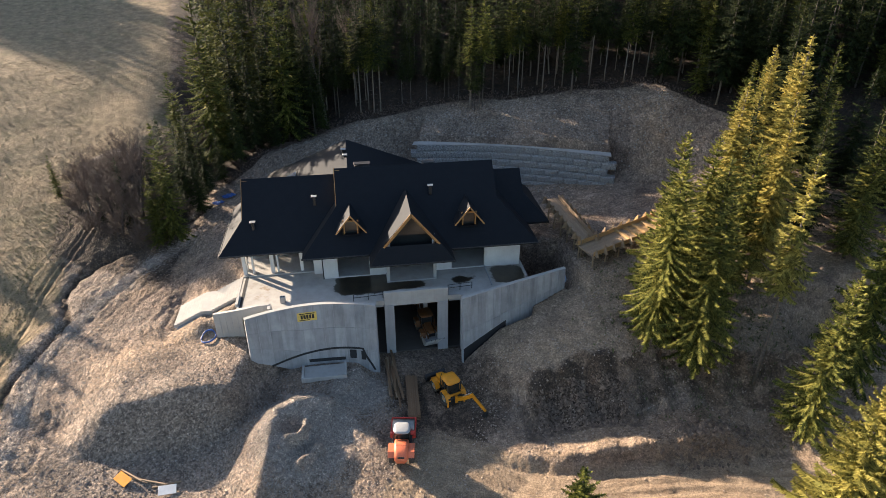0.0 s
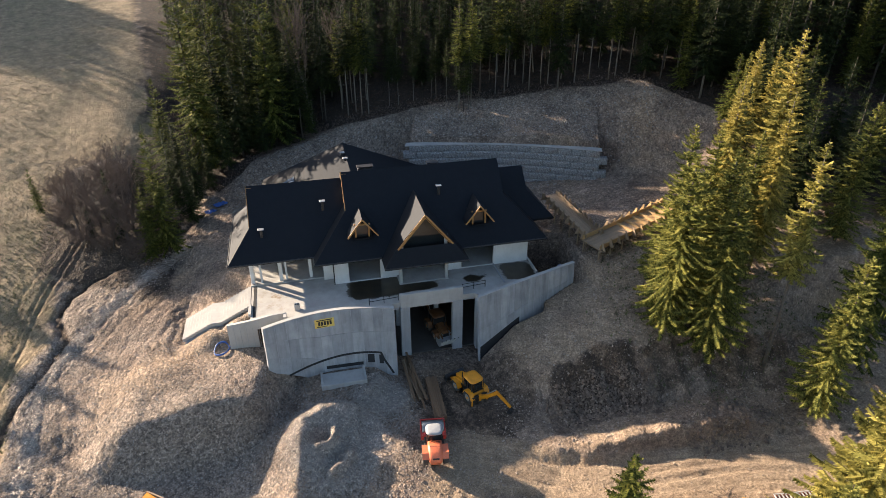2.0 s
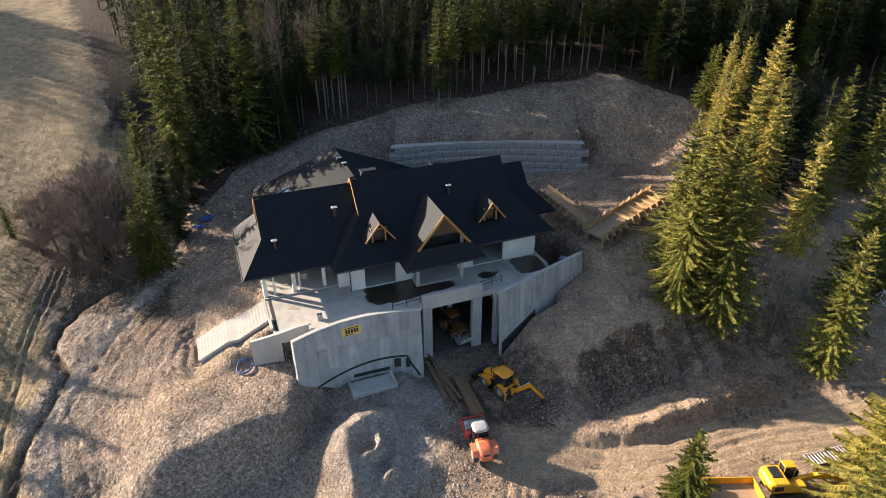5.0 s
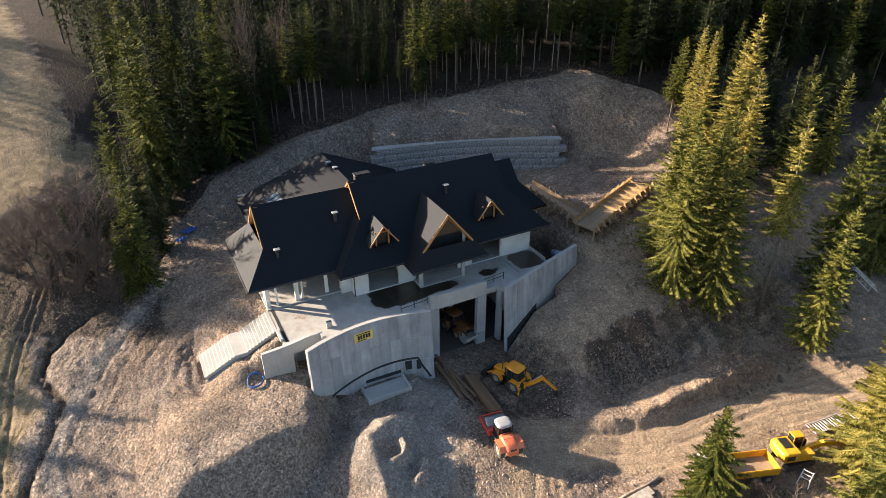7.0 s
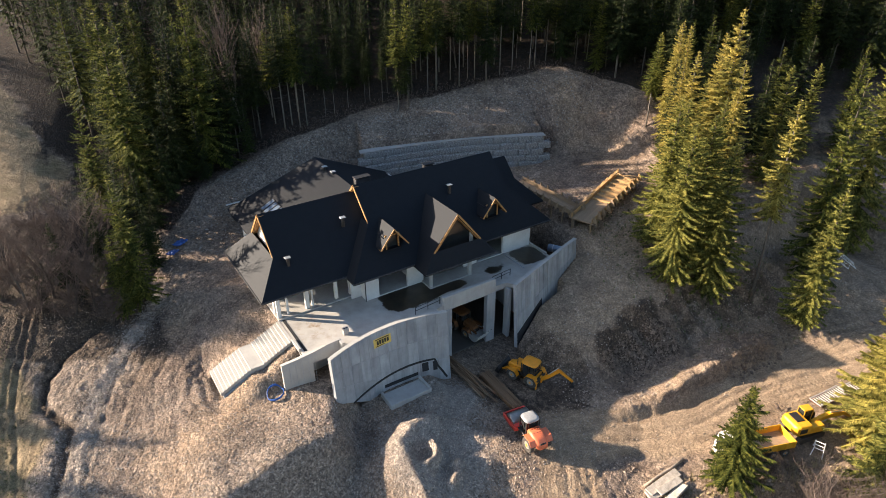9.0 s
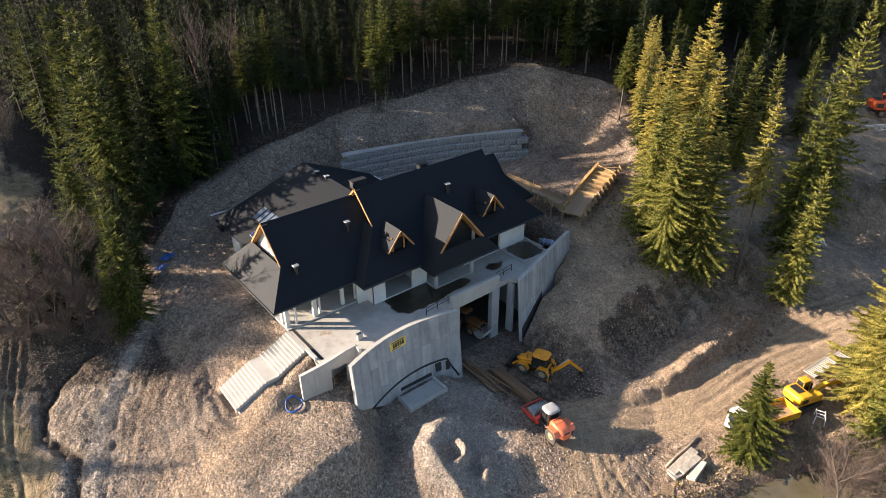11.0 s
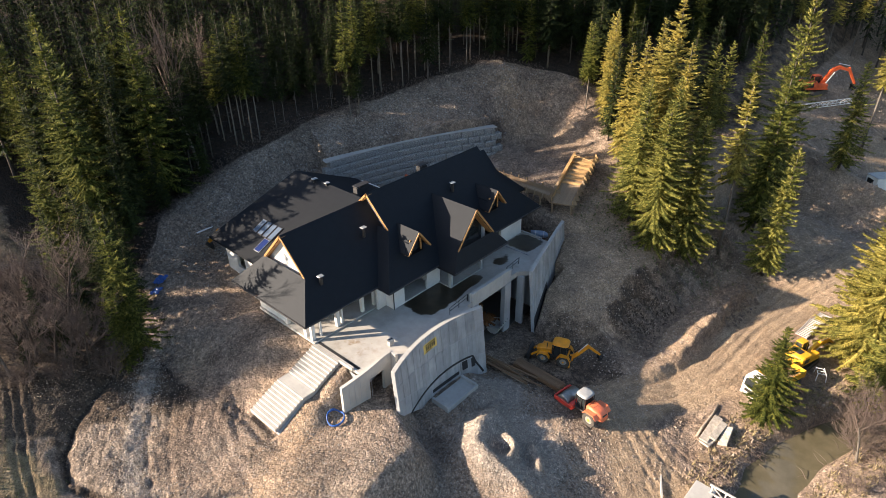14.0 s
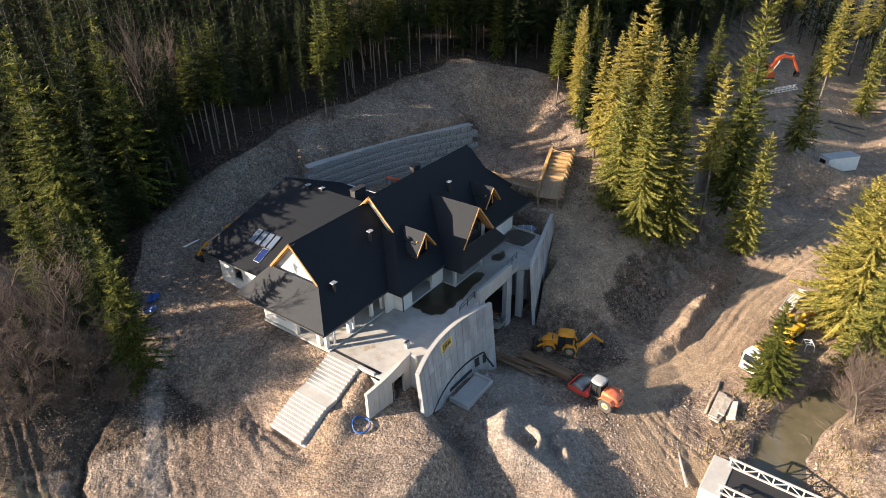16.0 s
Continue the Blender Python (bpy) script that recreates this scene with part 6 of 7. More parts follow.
backhoe_loader(pose(1.55, 5.2, -0.26, 0, 0, -80), "yellow backhoe loader inside the garage, grimy paint darkened as in shade, pale bucket tipped up", 0, True, bucket_pale, grimy_shaded_paint)


orange_red = plain("excavator_orange", (0.62, 0.095, 0.022), 0.45, 0, 0.25, 1.5, 0.3)
cab_grey = plain("grey_cab_paint", (0.30, 0.31, 0.32), 0.5, 0, 0.2, 2, 0.3)


def road_roller(m):
    r = thing("road_roller", m, "faded orange road roller with grey cab and smooth steel drum", "road roller")
    part("drum", Mesh().tube([(1.75, -1.05, 0.76), (1.75, -1.0, 0.76), (1.75, 1.0, 0.76), (1.75, 1.05, 0.76)], [0.70, 0.76, 0.76, 0.70], 36), drum_steel, r, "worn smooth steel drum", True)
    for sy in (-1.13, 1.13):
        part("drum_frame", Mesh().box(1.6, sy, 0.85, 2.3, 0.14, 0.5, ch=0.04), red, r)
    part("drum_frame", Mesh().box(2.68, 0, 0.9, 0.16, 2.36, 0.4, ch=0.04), red, r)
    part("drum_frame", Mesh().box(0.62, 0, 0.95, 0.5, 2.2, 0.6, ch=0.05), red, r)
    part("joint", Mesh().box(0.2, 0, 0.75, 0.6, 0.6, 0.5, ch=0.05), black_steel, r)
    cab(r, -0.7, 0.4, 1.4, 1.15, 2.5, cab_grey, black_steel)
    part("platform", Mesh().box(-0.2, 0, 1.05, 1.6, 1.8, 0.16, ch=0.03), black_steel, r)
    part("bonnet", Mesh().loft([(-0.85, 0.66, 0.85, 1.90, 0.22), (-1.5, 0.70, 0.8, 1.93, 0.32), (-2.1, 0.69, 0.75, 1.80, 0.36), (-2.5, 0.62, 0.75, 1.55, 0.34), (-2.72, 0.48, 0.82, 1.22, 0.2)]), orange, r, "rounded faded orange bonnet", True)
    for i in range(5):
        part("vent_slot", Mesh().box(-1.05 - i * 0.13, 0, 1.90, 0.05, 0.95, 0.03), black_steel, r)
    part("rear_grille", Mesh().box(-2.60, 0, 1.25, 0.1, 0.62, 0.42, ch=0.02), black_steel, r)
    for sy in (-0.92, 0.92):
        tyre(r, -1.6, sy, 0.77, 0.52)
        part("mudguard", Mesh().prism([(-2.45, 1.2), (-2.1, 1.66), (-1.1, 1.66), (-0.78, 1.2), (-1.15, 1.56), (-2.05, 1.56)], sy - 0.28, sy + 0.28, "y"), orange, r)
    return r


road_roller(on_ground(-2.85, -11.75, 81.5, 0.03))


def excavator(m, label, paint, arm, cab_side=1, height=1.0, arm_side=0.0):
    e = thing("excavator", m, label, "excavator", "excavators")
    for sy in (-1.15, 1.15):
        tr = Mesh().prism([(-1.9, 0.45), (-1.65, 0.08), (1.65, 0.08), (1.9, 0.45), (1.65, 0.85), (-1.65, 0.85)], sy - 0.3, sy + 0.3, "y")
        t = part("track", tr, rubber, e, "muddy crawler track")
        for i in range(16):
            part("track_shoe", Mesh().box(-1.55 + i * 0.207, sy, 0.87, 0.14, 0.62, 0.05), black_steel, t)
    part("undercarriage", Mesh().box(0, 0, 0.6, 2.4, 1.8, 0.4, ch=0.05), black_steel, e)
    part("turntable", Mesh().tube([(0, 0, 0.8), (0, 0, 1.05)], 0.7, 20), black_steel, e)
    u = new("upper_body")
    u.parent = e
    u.matrix_basis = pose(0, 0, 0, 0, 0, arm)
    part("engine_housing", Mesh().loft([(-2.12, 0.95, 1.25, 2.0, 0.3), (-1.95, 1.22, 1.12, 2.2, 0.3), (-1.6, 1.3, 1.1, 2.3, 0.25), (-0.2, 1.3, 1.1, 2.3, 0.2)]), paint, u)
    part("side_housing", Mesh().box(0.7, -0.85, 1.5, 1.8, 0.85, 0.8, ch=0.08), paint, u)
    part("deck_plate", Mesh().box(0.0, 0, 1.08, 3.6, 2.5, 0.14, ch=0.03), paint, u)
    part("grille", Mesh().box(-1.2, -1.31, 1.7, 0.9, 0.04, 0.6), black_steel, u)
    part("cover", Mesh().box(-1.0, 0.3, 2.33, 1.0, 1.4, 0.08, ch=0.03), black_steel, u)
    part("cab", Mesh().prism([(0.05, 1.15), (0.05, 2.75), (1.15, 2.75), (1.65, 2.1), (1.65, 1.15)], 0.35, 1.25, "y"), glass_dark, u, "glazed cab")
    part("cab_roof", Mesh().box(0.6, 0.8, 2.82, 1.25, 0.98, 0.12, ch=0.05), paint, u)
    for x, z in ((0.05, 2.75), (1.15, 2.75)):
        for y in (0.34, 1.26):
            part("cab_post", Mesh().box(x, y, 1.95, 0.09, 0.05, 1.6), paint, u)
    P = [(0.9, -0.1, 1.3), (2.3, -0.1, 3.0 * height), (3.4, -0.1, 3.3 * height), (5.2, -0.1, 2.9 * height), (6.6, -0.1, 1.2 * height)]
    beam(u, "boom", P[0], P[1], 0.42, 0.5, paint)
    beam(u, "boom", P[1], P[2], 0.42, 0.55, paint, 0.95)
    beam(u, "boom", P[2], P[3], 0.4, 0.5, paint, 0.7)
    beam(u, "dipper", (4.9, -0.1, 3.2 * height), P[4], 0.32, 0.42, paint, 0.6)
    for y in (-0.42, 0.22):
        part("ram", Mesh().tube([(1.3, y, 1.3), (2.6, y, 2.75 * height)], 0.07, 8), grey_steel, u)
    part("ram", Mesh().tube([(3.2, -0.1, 3.75 * height), (5.0, -0.1, 3.45 * height)], 0.07, 8), grey_steel, u)
    scoop(u, pose(6.6, -0.1, 1.1 * height - 0.6, 0, 0, 180) @ pose(-0.2, 0, 0, 0, 25, 0), 1.0, 0.95, black_steel, "bucket")
    return e


excavator(on_ground(19.9, -25.7, -12, 0.02) @ Matrix.Scale(0.86, 4), "bright yellow crawler excavator beside the dump truck", yellow_bright, -6, 1, 0.62)
excavator(on_ground(86.5, -5.9, -20, 0.02) @ Matrix.Scale(1.15, 4), "orange crawler excavator in the far clearing", orange_red, -26, 1, 1.3)
excavator(on_ground(-9.6, 33.4, 10, 0.02), "yellow excavator behind the rear roof with its arm reaching out", yellow, 172, 1, 0.5)
ob_ = thing("steel_beam", pose(15.5, 28.6, gz(15.5, 28.6) + 0.9, 0, 4, -72), "orange painted steel beam propped on blocks behind the house", "beam")
part("beam_body", Mesh().box(0, 0, 0, 4.2, 0.35, 0.4, ch=0.04), orange, ob_)
for u in (-1.5, 1.5):
    part("block", Mesh().box(u, 0, -0.6, 0.4, 0.5, 0.8, ch=0.03), concrete, ob_)


def dump_truck(m):
    d = thing("dump_truck", m, "dump truck with a white cab and an open yellow tipper body", "truck")
    part("chassis", Mesh().box(-0.6, 0, 0.85, 7.4, 0.9, 0.35, ch=0.03), black_steel, d)
    c = part("cab", Mesh().prism([(2.0, 0.75), (3.75, 0.75), (3.8, 1.5), (3.55, 2.65), (3.3, 2.75), (2.0, 2.75)], -1.2, 1.2, "y"), white_paint, d, "white cab")
    part("windscreen", Mesh().add([(3.80, -1.05, 1.62), (3.80, 1.05, 1.62), (3.60, 1.05, 2.5), (3.60, -1.05, 2.5), (3.72, -1.05, 1.62), (3.72, 1.05, 1.62), (3.52, 1.05, 2.5), (3.52, -1.05, 2.5)], [(0, 1, 2, 3), (7, 6, 5, 4), (0, 4, 5, 1), (1, 5, 6, 2), (2, 6, 7, 3), (3, 7, 4, 0)]), glass_dark, c)
    for sy in (-1.21, 1.21):
        part("side_window", Mesh().box(2.95, sy, 2.05, 0.85, 0.04, 0.7), glass_dark, c)
        part("mirror", Mesh().box(3.6, sy * 1.12, 2.1, 0.1, 0.2, 0.45, ch=0.03), black_steel, c)
    part("bumper", Mesh().box(3.82, 0, 0.7, 0.18, 2.4, 0.4, ch=0.05), white_paint, c)
    part("grille", Mesh().box(3.83, 0, 1.15, 0.05, 1.6, 0.4), black_steel, c)
    for sy in (-0.85, 0.85):
        part("headlight", Mesh().box(3.93, sy, 0.72, 0.05, 0.35, 0.2, ch=0.02), rim_grey, c)
    for x in (2.9, -1.5, -2.9):
        for sy in (-1.0, 1.0):
            tyre(d, x, sy, 0.5, 0.32)
    b = part("tipper_floor", Mesh().box(-1.2, 0, 1.22, 5.0, 2.35, 0.12), timber_grey, d, "tipper floor with boards")
    for sy in (-1.18, 1.18):
        part("tipper_side", Mesh().box(-1.2, sy, 1.65, 5.1, 0.10, 0.85, ch=0.02), yellow_bright, d)
        for i in range(6):
            part("side_rib", Mesh().box(-3.5 + i * 0.93, sy * 1.06, 1.62, 0.10, 0.06, 0.8), yellow_bright, d)
    part("tipper_front", Mesh().box(1.32, 0, 1.85, 0.1, 2.4, 1.3, ch=0.02), yellow_bright, d)
    part("tailgate", Mesh().box(-3.72, 0, 1.62, 0.1, 2.3, 0.8, ch=0.02), yellow_bright, d)
    return d


dump_truck(on_ground(13.6, -24.7, 160, 0.02) @ Matrix.Scale(0.92, 4))

# ---- trees ----


def spruce_mesh(seed, h, r, base, whorls, per, side, droop, mat, trunk_r, ragged=0.3, twig=0.5):
    """A trunk and a crown in uneven tiers of drooping branches, each with its own twigs of needles. base: where the crown starts, 0 to 1; twig: the longest twig."""
    rnd = random.Random(seed)
    tr = Mesh()
    bend = [(rnd.uniform(-1, 1) * 0.012 * h, rnd.uniform(-1, 1) * 0.012 * h) for _ in range(2)]

    def axis(u):
        return Vector((bend[0][0] * u + bend[1][0] * u * u, bend[0][1] * u + bend[1][1] * u * u, u * h))
    tr.tube([axis(i / 8) - Vector((0, 0, 0.5 if i == 0 else 0)) for i in range(9)], [trunk_r * (1 - 0.93 * i / 8) + 0.015 for i in range(9)], 7)
    for i in range(int(26 * base * (h / 20)) + 6):
        u = rnd.uniform(0.08, max(base, 0.12) + 0.1)
        an = rnd.uniform(0, 6.28)
        L = rnd.uniform(0.3, 1.0) * r * 0.55
        p = axis(u)
        tr.tube([p, p + Vector((math.cos(an) * L, math.sin(an) * L, -0.25 * L))], [0.03, 0.008], 3, caps=False)
    V, F = [], []
    lop = rnd.uniform(0, 6.28)

    def leaf(a, b, c):
        o = len(V)
        V.extend([tuple(a), tuple(b), tuple(c)])
        F.append((o, o + 1, o + 2))
    for wi in range(whorls):
        f = min(max((wi + rnd.uniform(-0.45, 0.45)) / whorls, 0.0), 0.99)
        u = base + (1 - base) * f
        tier = rnd.uniform(0.76, 1.10) if wi % 3 else rnd.uniform(0.95, 1.18)
        reach = r * 1.12 * tier * ((1 - f) ** 0.66 * (0.62 + 0.38 * math.sin(min(f * 7.0, 1.57)))) + 0.12
        n = max(3, int(per * (0.5 + 0.5 * (1 - f)) + rnd.uniform(-1, 1)))
        a0 = rnd.uniform(0, 6.28)
        for b in range(n):
            if rnd.random() < 0.10:
                continue
            an = a0 + 6.283 * b / n + rnd.uniform(-0.3, 0.3)
            L = reach * rnd.uniform(1 - 1.5 * ragged, 1 + ragged * 0.6) * (1 + 0.14 * math.cos(an - lop))
            c = axis(u) + Vector((0, 0, rnd.uniform(-0.3, 0.3)))
            d = Vector((math.cos(an), math.sin(an), 0))
            t = Vector((-d.y, d.x, 0))
            lift = 0.45 * f - droop * (1 - f) * rnd.uniform(0.45, 1.6)

            def along(q):
                return c + d * (L * q) + Vector((0, 0, L * (lift * q - 0.20 * q * q + 0.22 * q ** 4)))
            m = max(2, int(side * 0.55 * L / 1.6 + 1.5))
            for q in range(m):
                k2 = min(0.22 + 0.78 * (q + rnd.uniform(0, 0.7)) / m, 0.98)
                p = along(k2)
                fwd = (along(min(k2 + 0.08, 1.05)) - p).normalized()
                ln = min(twig, 0.16 + 0.32 * L * (1.08 - k2)) * rnd.uniform(0.65, 1.3)
                wd = 0.045 + 0.11 * ln
                hang = rnd.uniform(0.1, 0.35) + 0.55 * droop * rnd.random()
                for sg in (-1, 1):
                    tip = p + t * (sg * ln * rnd.uniform(0.6, 0.95)) + fwd * (ln * rnd.uniform(0.25, 0.75)) - Vector((0, 0, ln * hang))
                    leaf(p - fwd * wd, p + fwd * wd, tip)
                if q % 2 == 0:
                    leaf(p - t * wd * 1.4, p + t * wd * 1.4, p + fwd * (0.25 * ln) - Vector((0, 0, ln * (0.45 + 0.6 * droop))))
            e = along(1.06)
            p = along(0.78)
            leaf(p + t * 0.12, p - t * 0.12, e)
            leaf(along(0.35) + t * 0.09, along(0.35) - t * 0.09, along(0.85))
            leaf(along(0.02) + t * 0.30, along(0.02) - t * 0.30, along(0.5) - Vector((0, 0, 0.15)))
    top = axis(1.0)
    for i in range(5):
        an = i * 1.256
        q = Vector((math.cos(an), math.sin(an), 0))
        leaf(top + Vector((0, 0, -0.9)) + q * 0.13, top + Vector((0, 0, -0.7)) - q * 0.03, top + Vector((0, 0, 0.2)))
    cr = Mesh()
    cr.v, cr.f, cr.mi = V, F, [0] * len(F)
    return tr, cr


def spruce(name, label, seed, h, r, base, whorls, per, side, droop, mat, trunk_mat, trunk_r, group):
    tr, cr = spruce_mesh(seed, h, r, base, whorls, per, side, droop, mat, trunk_r, 0.3, 0.36 if side > 20 else 0.46 if side > 12 else 0.62)
    tree = thing(name, pose(0, 0, -200), label, "tree", group)
    part("trunk", tr, trunk_mat, tree, smooth=True)
    part("crown", cr, mat, tree)
    return tree


def bare_tree(name, label, seed, h, spread, group, mat, depth=4, trunks=1):
    rnd = random.Random(seed)
    trunk, crown = Mesh(), Mesh()

    def grow(p, d, L, r, lv, me):
        pts, q = [p], p
        for i in range(3):
            d = (d + Vector((rnd.uniform(-1, 1), rnd.uniform(-1, 1), rnd.uniform(-0.3, 0.8))) * 0.16).normalized()
            q = q + d * (L / 3)
            pts.append(q)
        me.tube(pts, [r, r * 0.85, r * 0.7, r * 0.5], 6 if lv == 0 else 3, caps=False)
        if lv >= depth:
            return
        for i in range((8, 6, 5, 4)[min(lv, 3)]):
            u = rnd.uniform(0.3, 1.0)
            k2 = min(int(u * 3), 2)
            s = pts[k2].lerp(pts[k2 + 1], u * 3 - k2)
            side = Vector((rnd.uniform(-1, 1), rnd.uniform(-1, 1), rnd.uniform(0.0, 0.7))).normalized()
            grow(s, (d * 0.55 + side * spread).normalized(), L * rnd.uniform(0.42, 0.68), max(r * 0.42, 0.011), lv + 1, crown)
    for i in range(trunks):
        dd = Vector((rnd.uniform(-1, 1), rnd.uniform(-1, 1), 0)) * (0.35 if trunks > 1 else 0.05) + Vector((0, 0, 1))
        grow(Vector((rnd.uniform(-0.3, 0.3) * (trunks > 1), rnd.uniform(-0.3, 0.3) * (trunks > 1), -0.4)), dd.normalized(), h * 0.6 * rnd.uniform(0.8, 1.1), 0.012 * h + 0.02 if trunks == 1 else 0.05, 0, trunk)
    tree = thing(name, pose(0, 0, -200), label, "tree", group)
    part("trunk", trunk, mat, tree, smooth=True)
    part("crown", crown, twig_mat, tree, "bare brown twigs")
    return tree


EDGE, CLUMP = "spruces of the wood behind the house", "spruces on the knoll"
wood_kinds = [
    spruce("spruce_tree", "tall dark spruce with a bare pale trunk at the wood's edge", 11, 20, 3.0, 0.24, 33, 9, 8, 0.40, needle_dark, bark_pale, 0.17, EDGE),
    spruce("spruce_tree", "tall thin spruce with a bare pale trunk at the wood's edge", 12, 20, 2.4, 0.45, 27, 8, 8, 0.36, needle_dark, bark_pale, 0.12, EDGE),
    spruce("spruce_tree", "dense dark spruce branched low down beside the wood", 13, 20, 3.3, 0.10, 36, 10, 9, 0.42, needle_dark, bark, 0.20, EDGE),
    spruce("spruce_tree", "slim dark spruce in the wood", 14, 20, 2.6, 0.34, 30, 8, 8, 0.34, needle_dark, bark, 0.12, EDGE),
    spruce("spruce_tree", "sunlit green spruce beside the wood", 17, 20, 3.1, 0.08, 42, 11, 15, 0.36, needle_sun_edge, bark, 0.19, EDGE),
    spruce("spruce_tree", "thin sunlit spruce with a bare trunk beside the wood", 18, 20, 2.2, 0.42, 30, 9, 13, 0.34, needle_sun_edge, bark_pale, 0.12, EDGE),
]
clump_kinds = [
    spruce("spruce_tree", "big green spruce with drooping branches on the knoll", 21, 20, 3.8, 0.05, 46, 13, 27, 0.42, needle_sun_lush, bark, 0.24, CLUMP),
    spruce("spruce_tree", "tall golden-green spruce with a thin ragged crown on the knoll", 22, 24, 2.3, 0.14, 48, 11, 27, 0.70, needle_sun_gold, bark_pale, 0.22, CLUMP),
    spruce("spruce_tree", "green spruce with drooping branches on the knoll", 23, 20, 3.0, 0.08, 46, 12, 25, 0.46, needle_sun_lush, bark, 0.21, CLUMP),
    spruce("spruce_tree", "thin spruce with a long bare pale trunk", 24, 21, 1.7, 0.46, 30, 9, 21, 0.45, needle_sun_warm, bark_pale, 0.15, CLUMP),
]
clump_kinds.append(spruce("spruce_tree", "broad yellow-green spruce with dense drooping branches above the creek", 25, 20, 4.0, 0.03, 48, 14, 28, 0.48, needle_sun_warm, bark, 0.24, CLUMP))
bushes = [
    bare_tree("bare_tree", "leafless brown tree with a dense twiggy crown", 31, 12, 0.75, "bare trees", bark),
    bare_tree("bare_tree", "leafless grey tree with a slim twiggy crown", 32, 14, 0.34, "bare trees", bark_pale),
    bare_tree("bare_bush", "leafless brown bush with many stems", 33, 7, 0.8, "bare bushes", bark, 3, 6),
]
prototypes = wood_kinds + clump_kinds + bushes
taken = []


def plant(kind, x, y, h, base_h, turn=None, wide=1.0, lean=(0, 0)):
    rnd = random.Random(int(x * 131 + y * 977))
    s = h / base_h
    t = copy_thing(kind, pose(0, 0, 0))
    t.matrix_basis = pose(x, y, gz(x, y) - 0.15, lean[0], lean[1], rnd.uniform(0, 360) if turn is None else turn) @ Matrix.Diagonal((s * wide, s * wide, s, 1))
    taken.append((x, y))
    return t


W, C, B = wood_kinds, clump_kinds, bushes
# knoll and the slope east of it: kind, x, y, height of the top
for kd, bh, x, y, top, wide in (
        (C[0], 20, 24.0, -5.0, 24.0, 1.1), (C[2], 20, 27.2, -8.2, 22.0, 1.2), (C[0], 20, 29.6, -3.6, 23.5, 1.0), (C[2], 20, 26.0, -0.8, 25.5, 1.0), (C[1], 24, 38.3, 1.5, 33.4, 1.3), (C[1], 24, 34.5, 4.0, 28.5, 1.3),
        (C[1], 24, 36.5, -1.2, 28.0, 1.2), (C[2], 20, 33.2, -1.6, 24.5, 1.0), (C[3], 21, 32.4, -11.2, 26.6, 1.1), (C[1], 24, 44.3, 14.5, 29.0, 1.2), (C[1], 24, 47.7, 15.2, 28.6, 1.1), (C[2], 20, 47.2, 19.6, 27.0, 0.9),
        (C[2], 20, 42.6, 7.6, 23.5, 1.0), (C[1], 24, 40.6, 4.6, 30.0, 1.1), (C[1], 24, 36.2, 6.8, 27.0, 1.2), (C[2], 20, 31.0, 1.6, 24.0, 1.0), (W[4], 20, 53.2, 15.5, 29.5, 1.0), (W[4], 20, 57.0, 6.1, 26.0, 1.1), (C[2], 20, 56.1, 0.3, 25.0, 1.0),
        (C[2], 20, 48.1, -0.5, 26.0, 1.0), (C[2], 20, 34.0, -16.8, 18.5, 1.0), (W[4], 20, 41.0, -12.6, 29.0, 0.85), (C[0], 20, 56.0, -9.5, 33.0, 0.75),
        (W[4], 20, 9.0, -25.4, 10.2, 1.45), (C[4], 20, 24.3, -30.9, 20.5, 1.0), (C[2], 20, 19.3, -33.2, 13.5, 1.3), (C[4], 20, 27.5, -29.4, 18.0, 1.2), (C[2], 20, 64.0, -17.2, 23.0, 1.1),
        (C[3], 21, 79.0, -17.5, 30.0, 1.1), (W[2], 20, 45.0, 4.0, 25.0, 1.1), (W[4], 20, 48.5, 8.0, 26.5, 1.0), (W[2], 20, 51.5, 4.0, 25.5, 1.1), (W[2], 20, 54.0, 10.0, 28.0, 1.0), (W[2], 20, 50.5, 12.5, 28.0, 1.0), (W[2], 20, 58.5, 11.5, 24.5, 1.1), (W[2], 20, 61.0, 4.5, 27.5, 1.1), (W[4], 20, 63.5, -2.0, 27.0, 1.0), (W[2], 20, 46.0, 11.0, 27.0, 1.0), (W[2], 20, 64.5, 9.0, 23.5, 1.1), (W[2], 20, 41.5, 11.5, 25.5, 0.9), (W[2], 20, 72, 13, 25, 1.3), (W[2], 20, 76, 9, 23.5, 1.4), (W[2], 20, 80, 6, 23, 1.4), (W[0], 20, 68, 17, 29, 1.1), (W[2], 20, 84, 10, 26, 1.3), (W[2], 20, 78, 15, 28, 1.2), (C[3], 21, 98, 2, 31, 1.1), (C[3], 21, 103.5, -3, 31, 1.2), (C[2], 20, 108, 4, 33, 1.0), (C[3], 21, 112, -6, 31, 1.1), (C[3], 21, 118, 0, 34, 1.2), (C[2], 20, 100, 9, 32, 1.0), (C[3], 21, 106, 11, 34, 1.1), (C[2], 20, 115, 9, 34, 1.0), (C[3], 21, 122, -9, 32, 1.1), (C[2], 20, 105, -15, 26, 1.0), (C[3], 21, 113, -19, 28, 1.2), (C[2], 20, 96, -24, 22, 1.0), (C[3], 21, 121, -21, 28, 1.1)):
    plant(kd, x, y, top - gz(x, y), bh, None, wide)
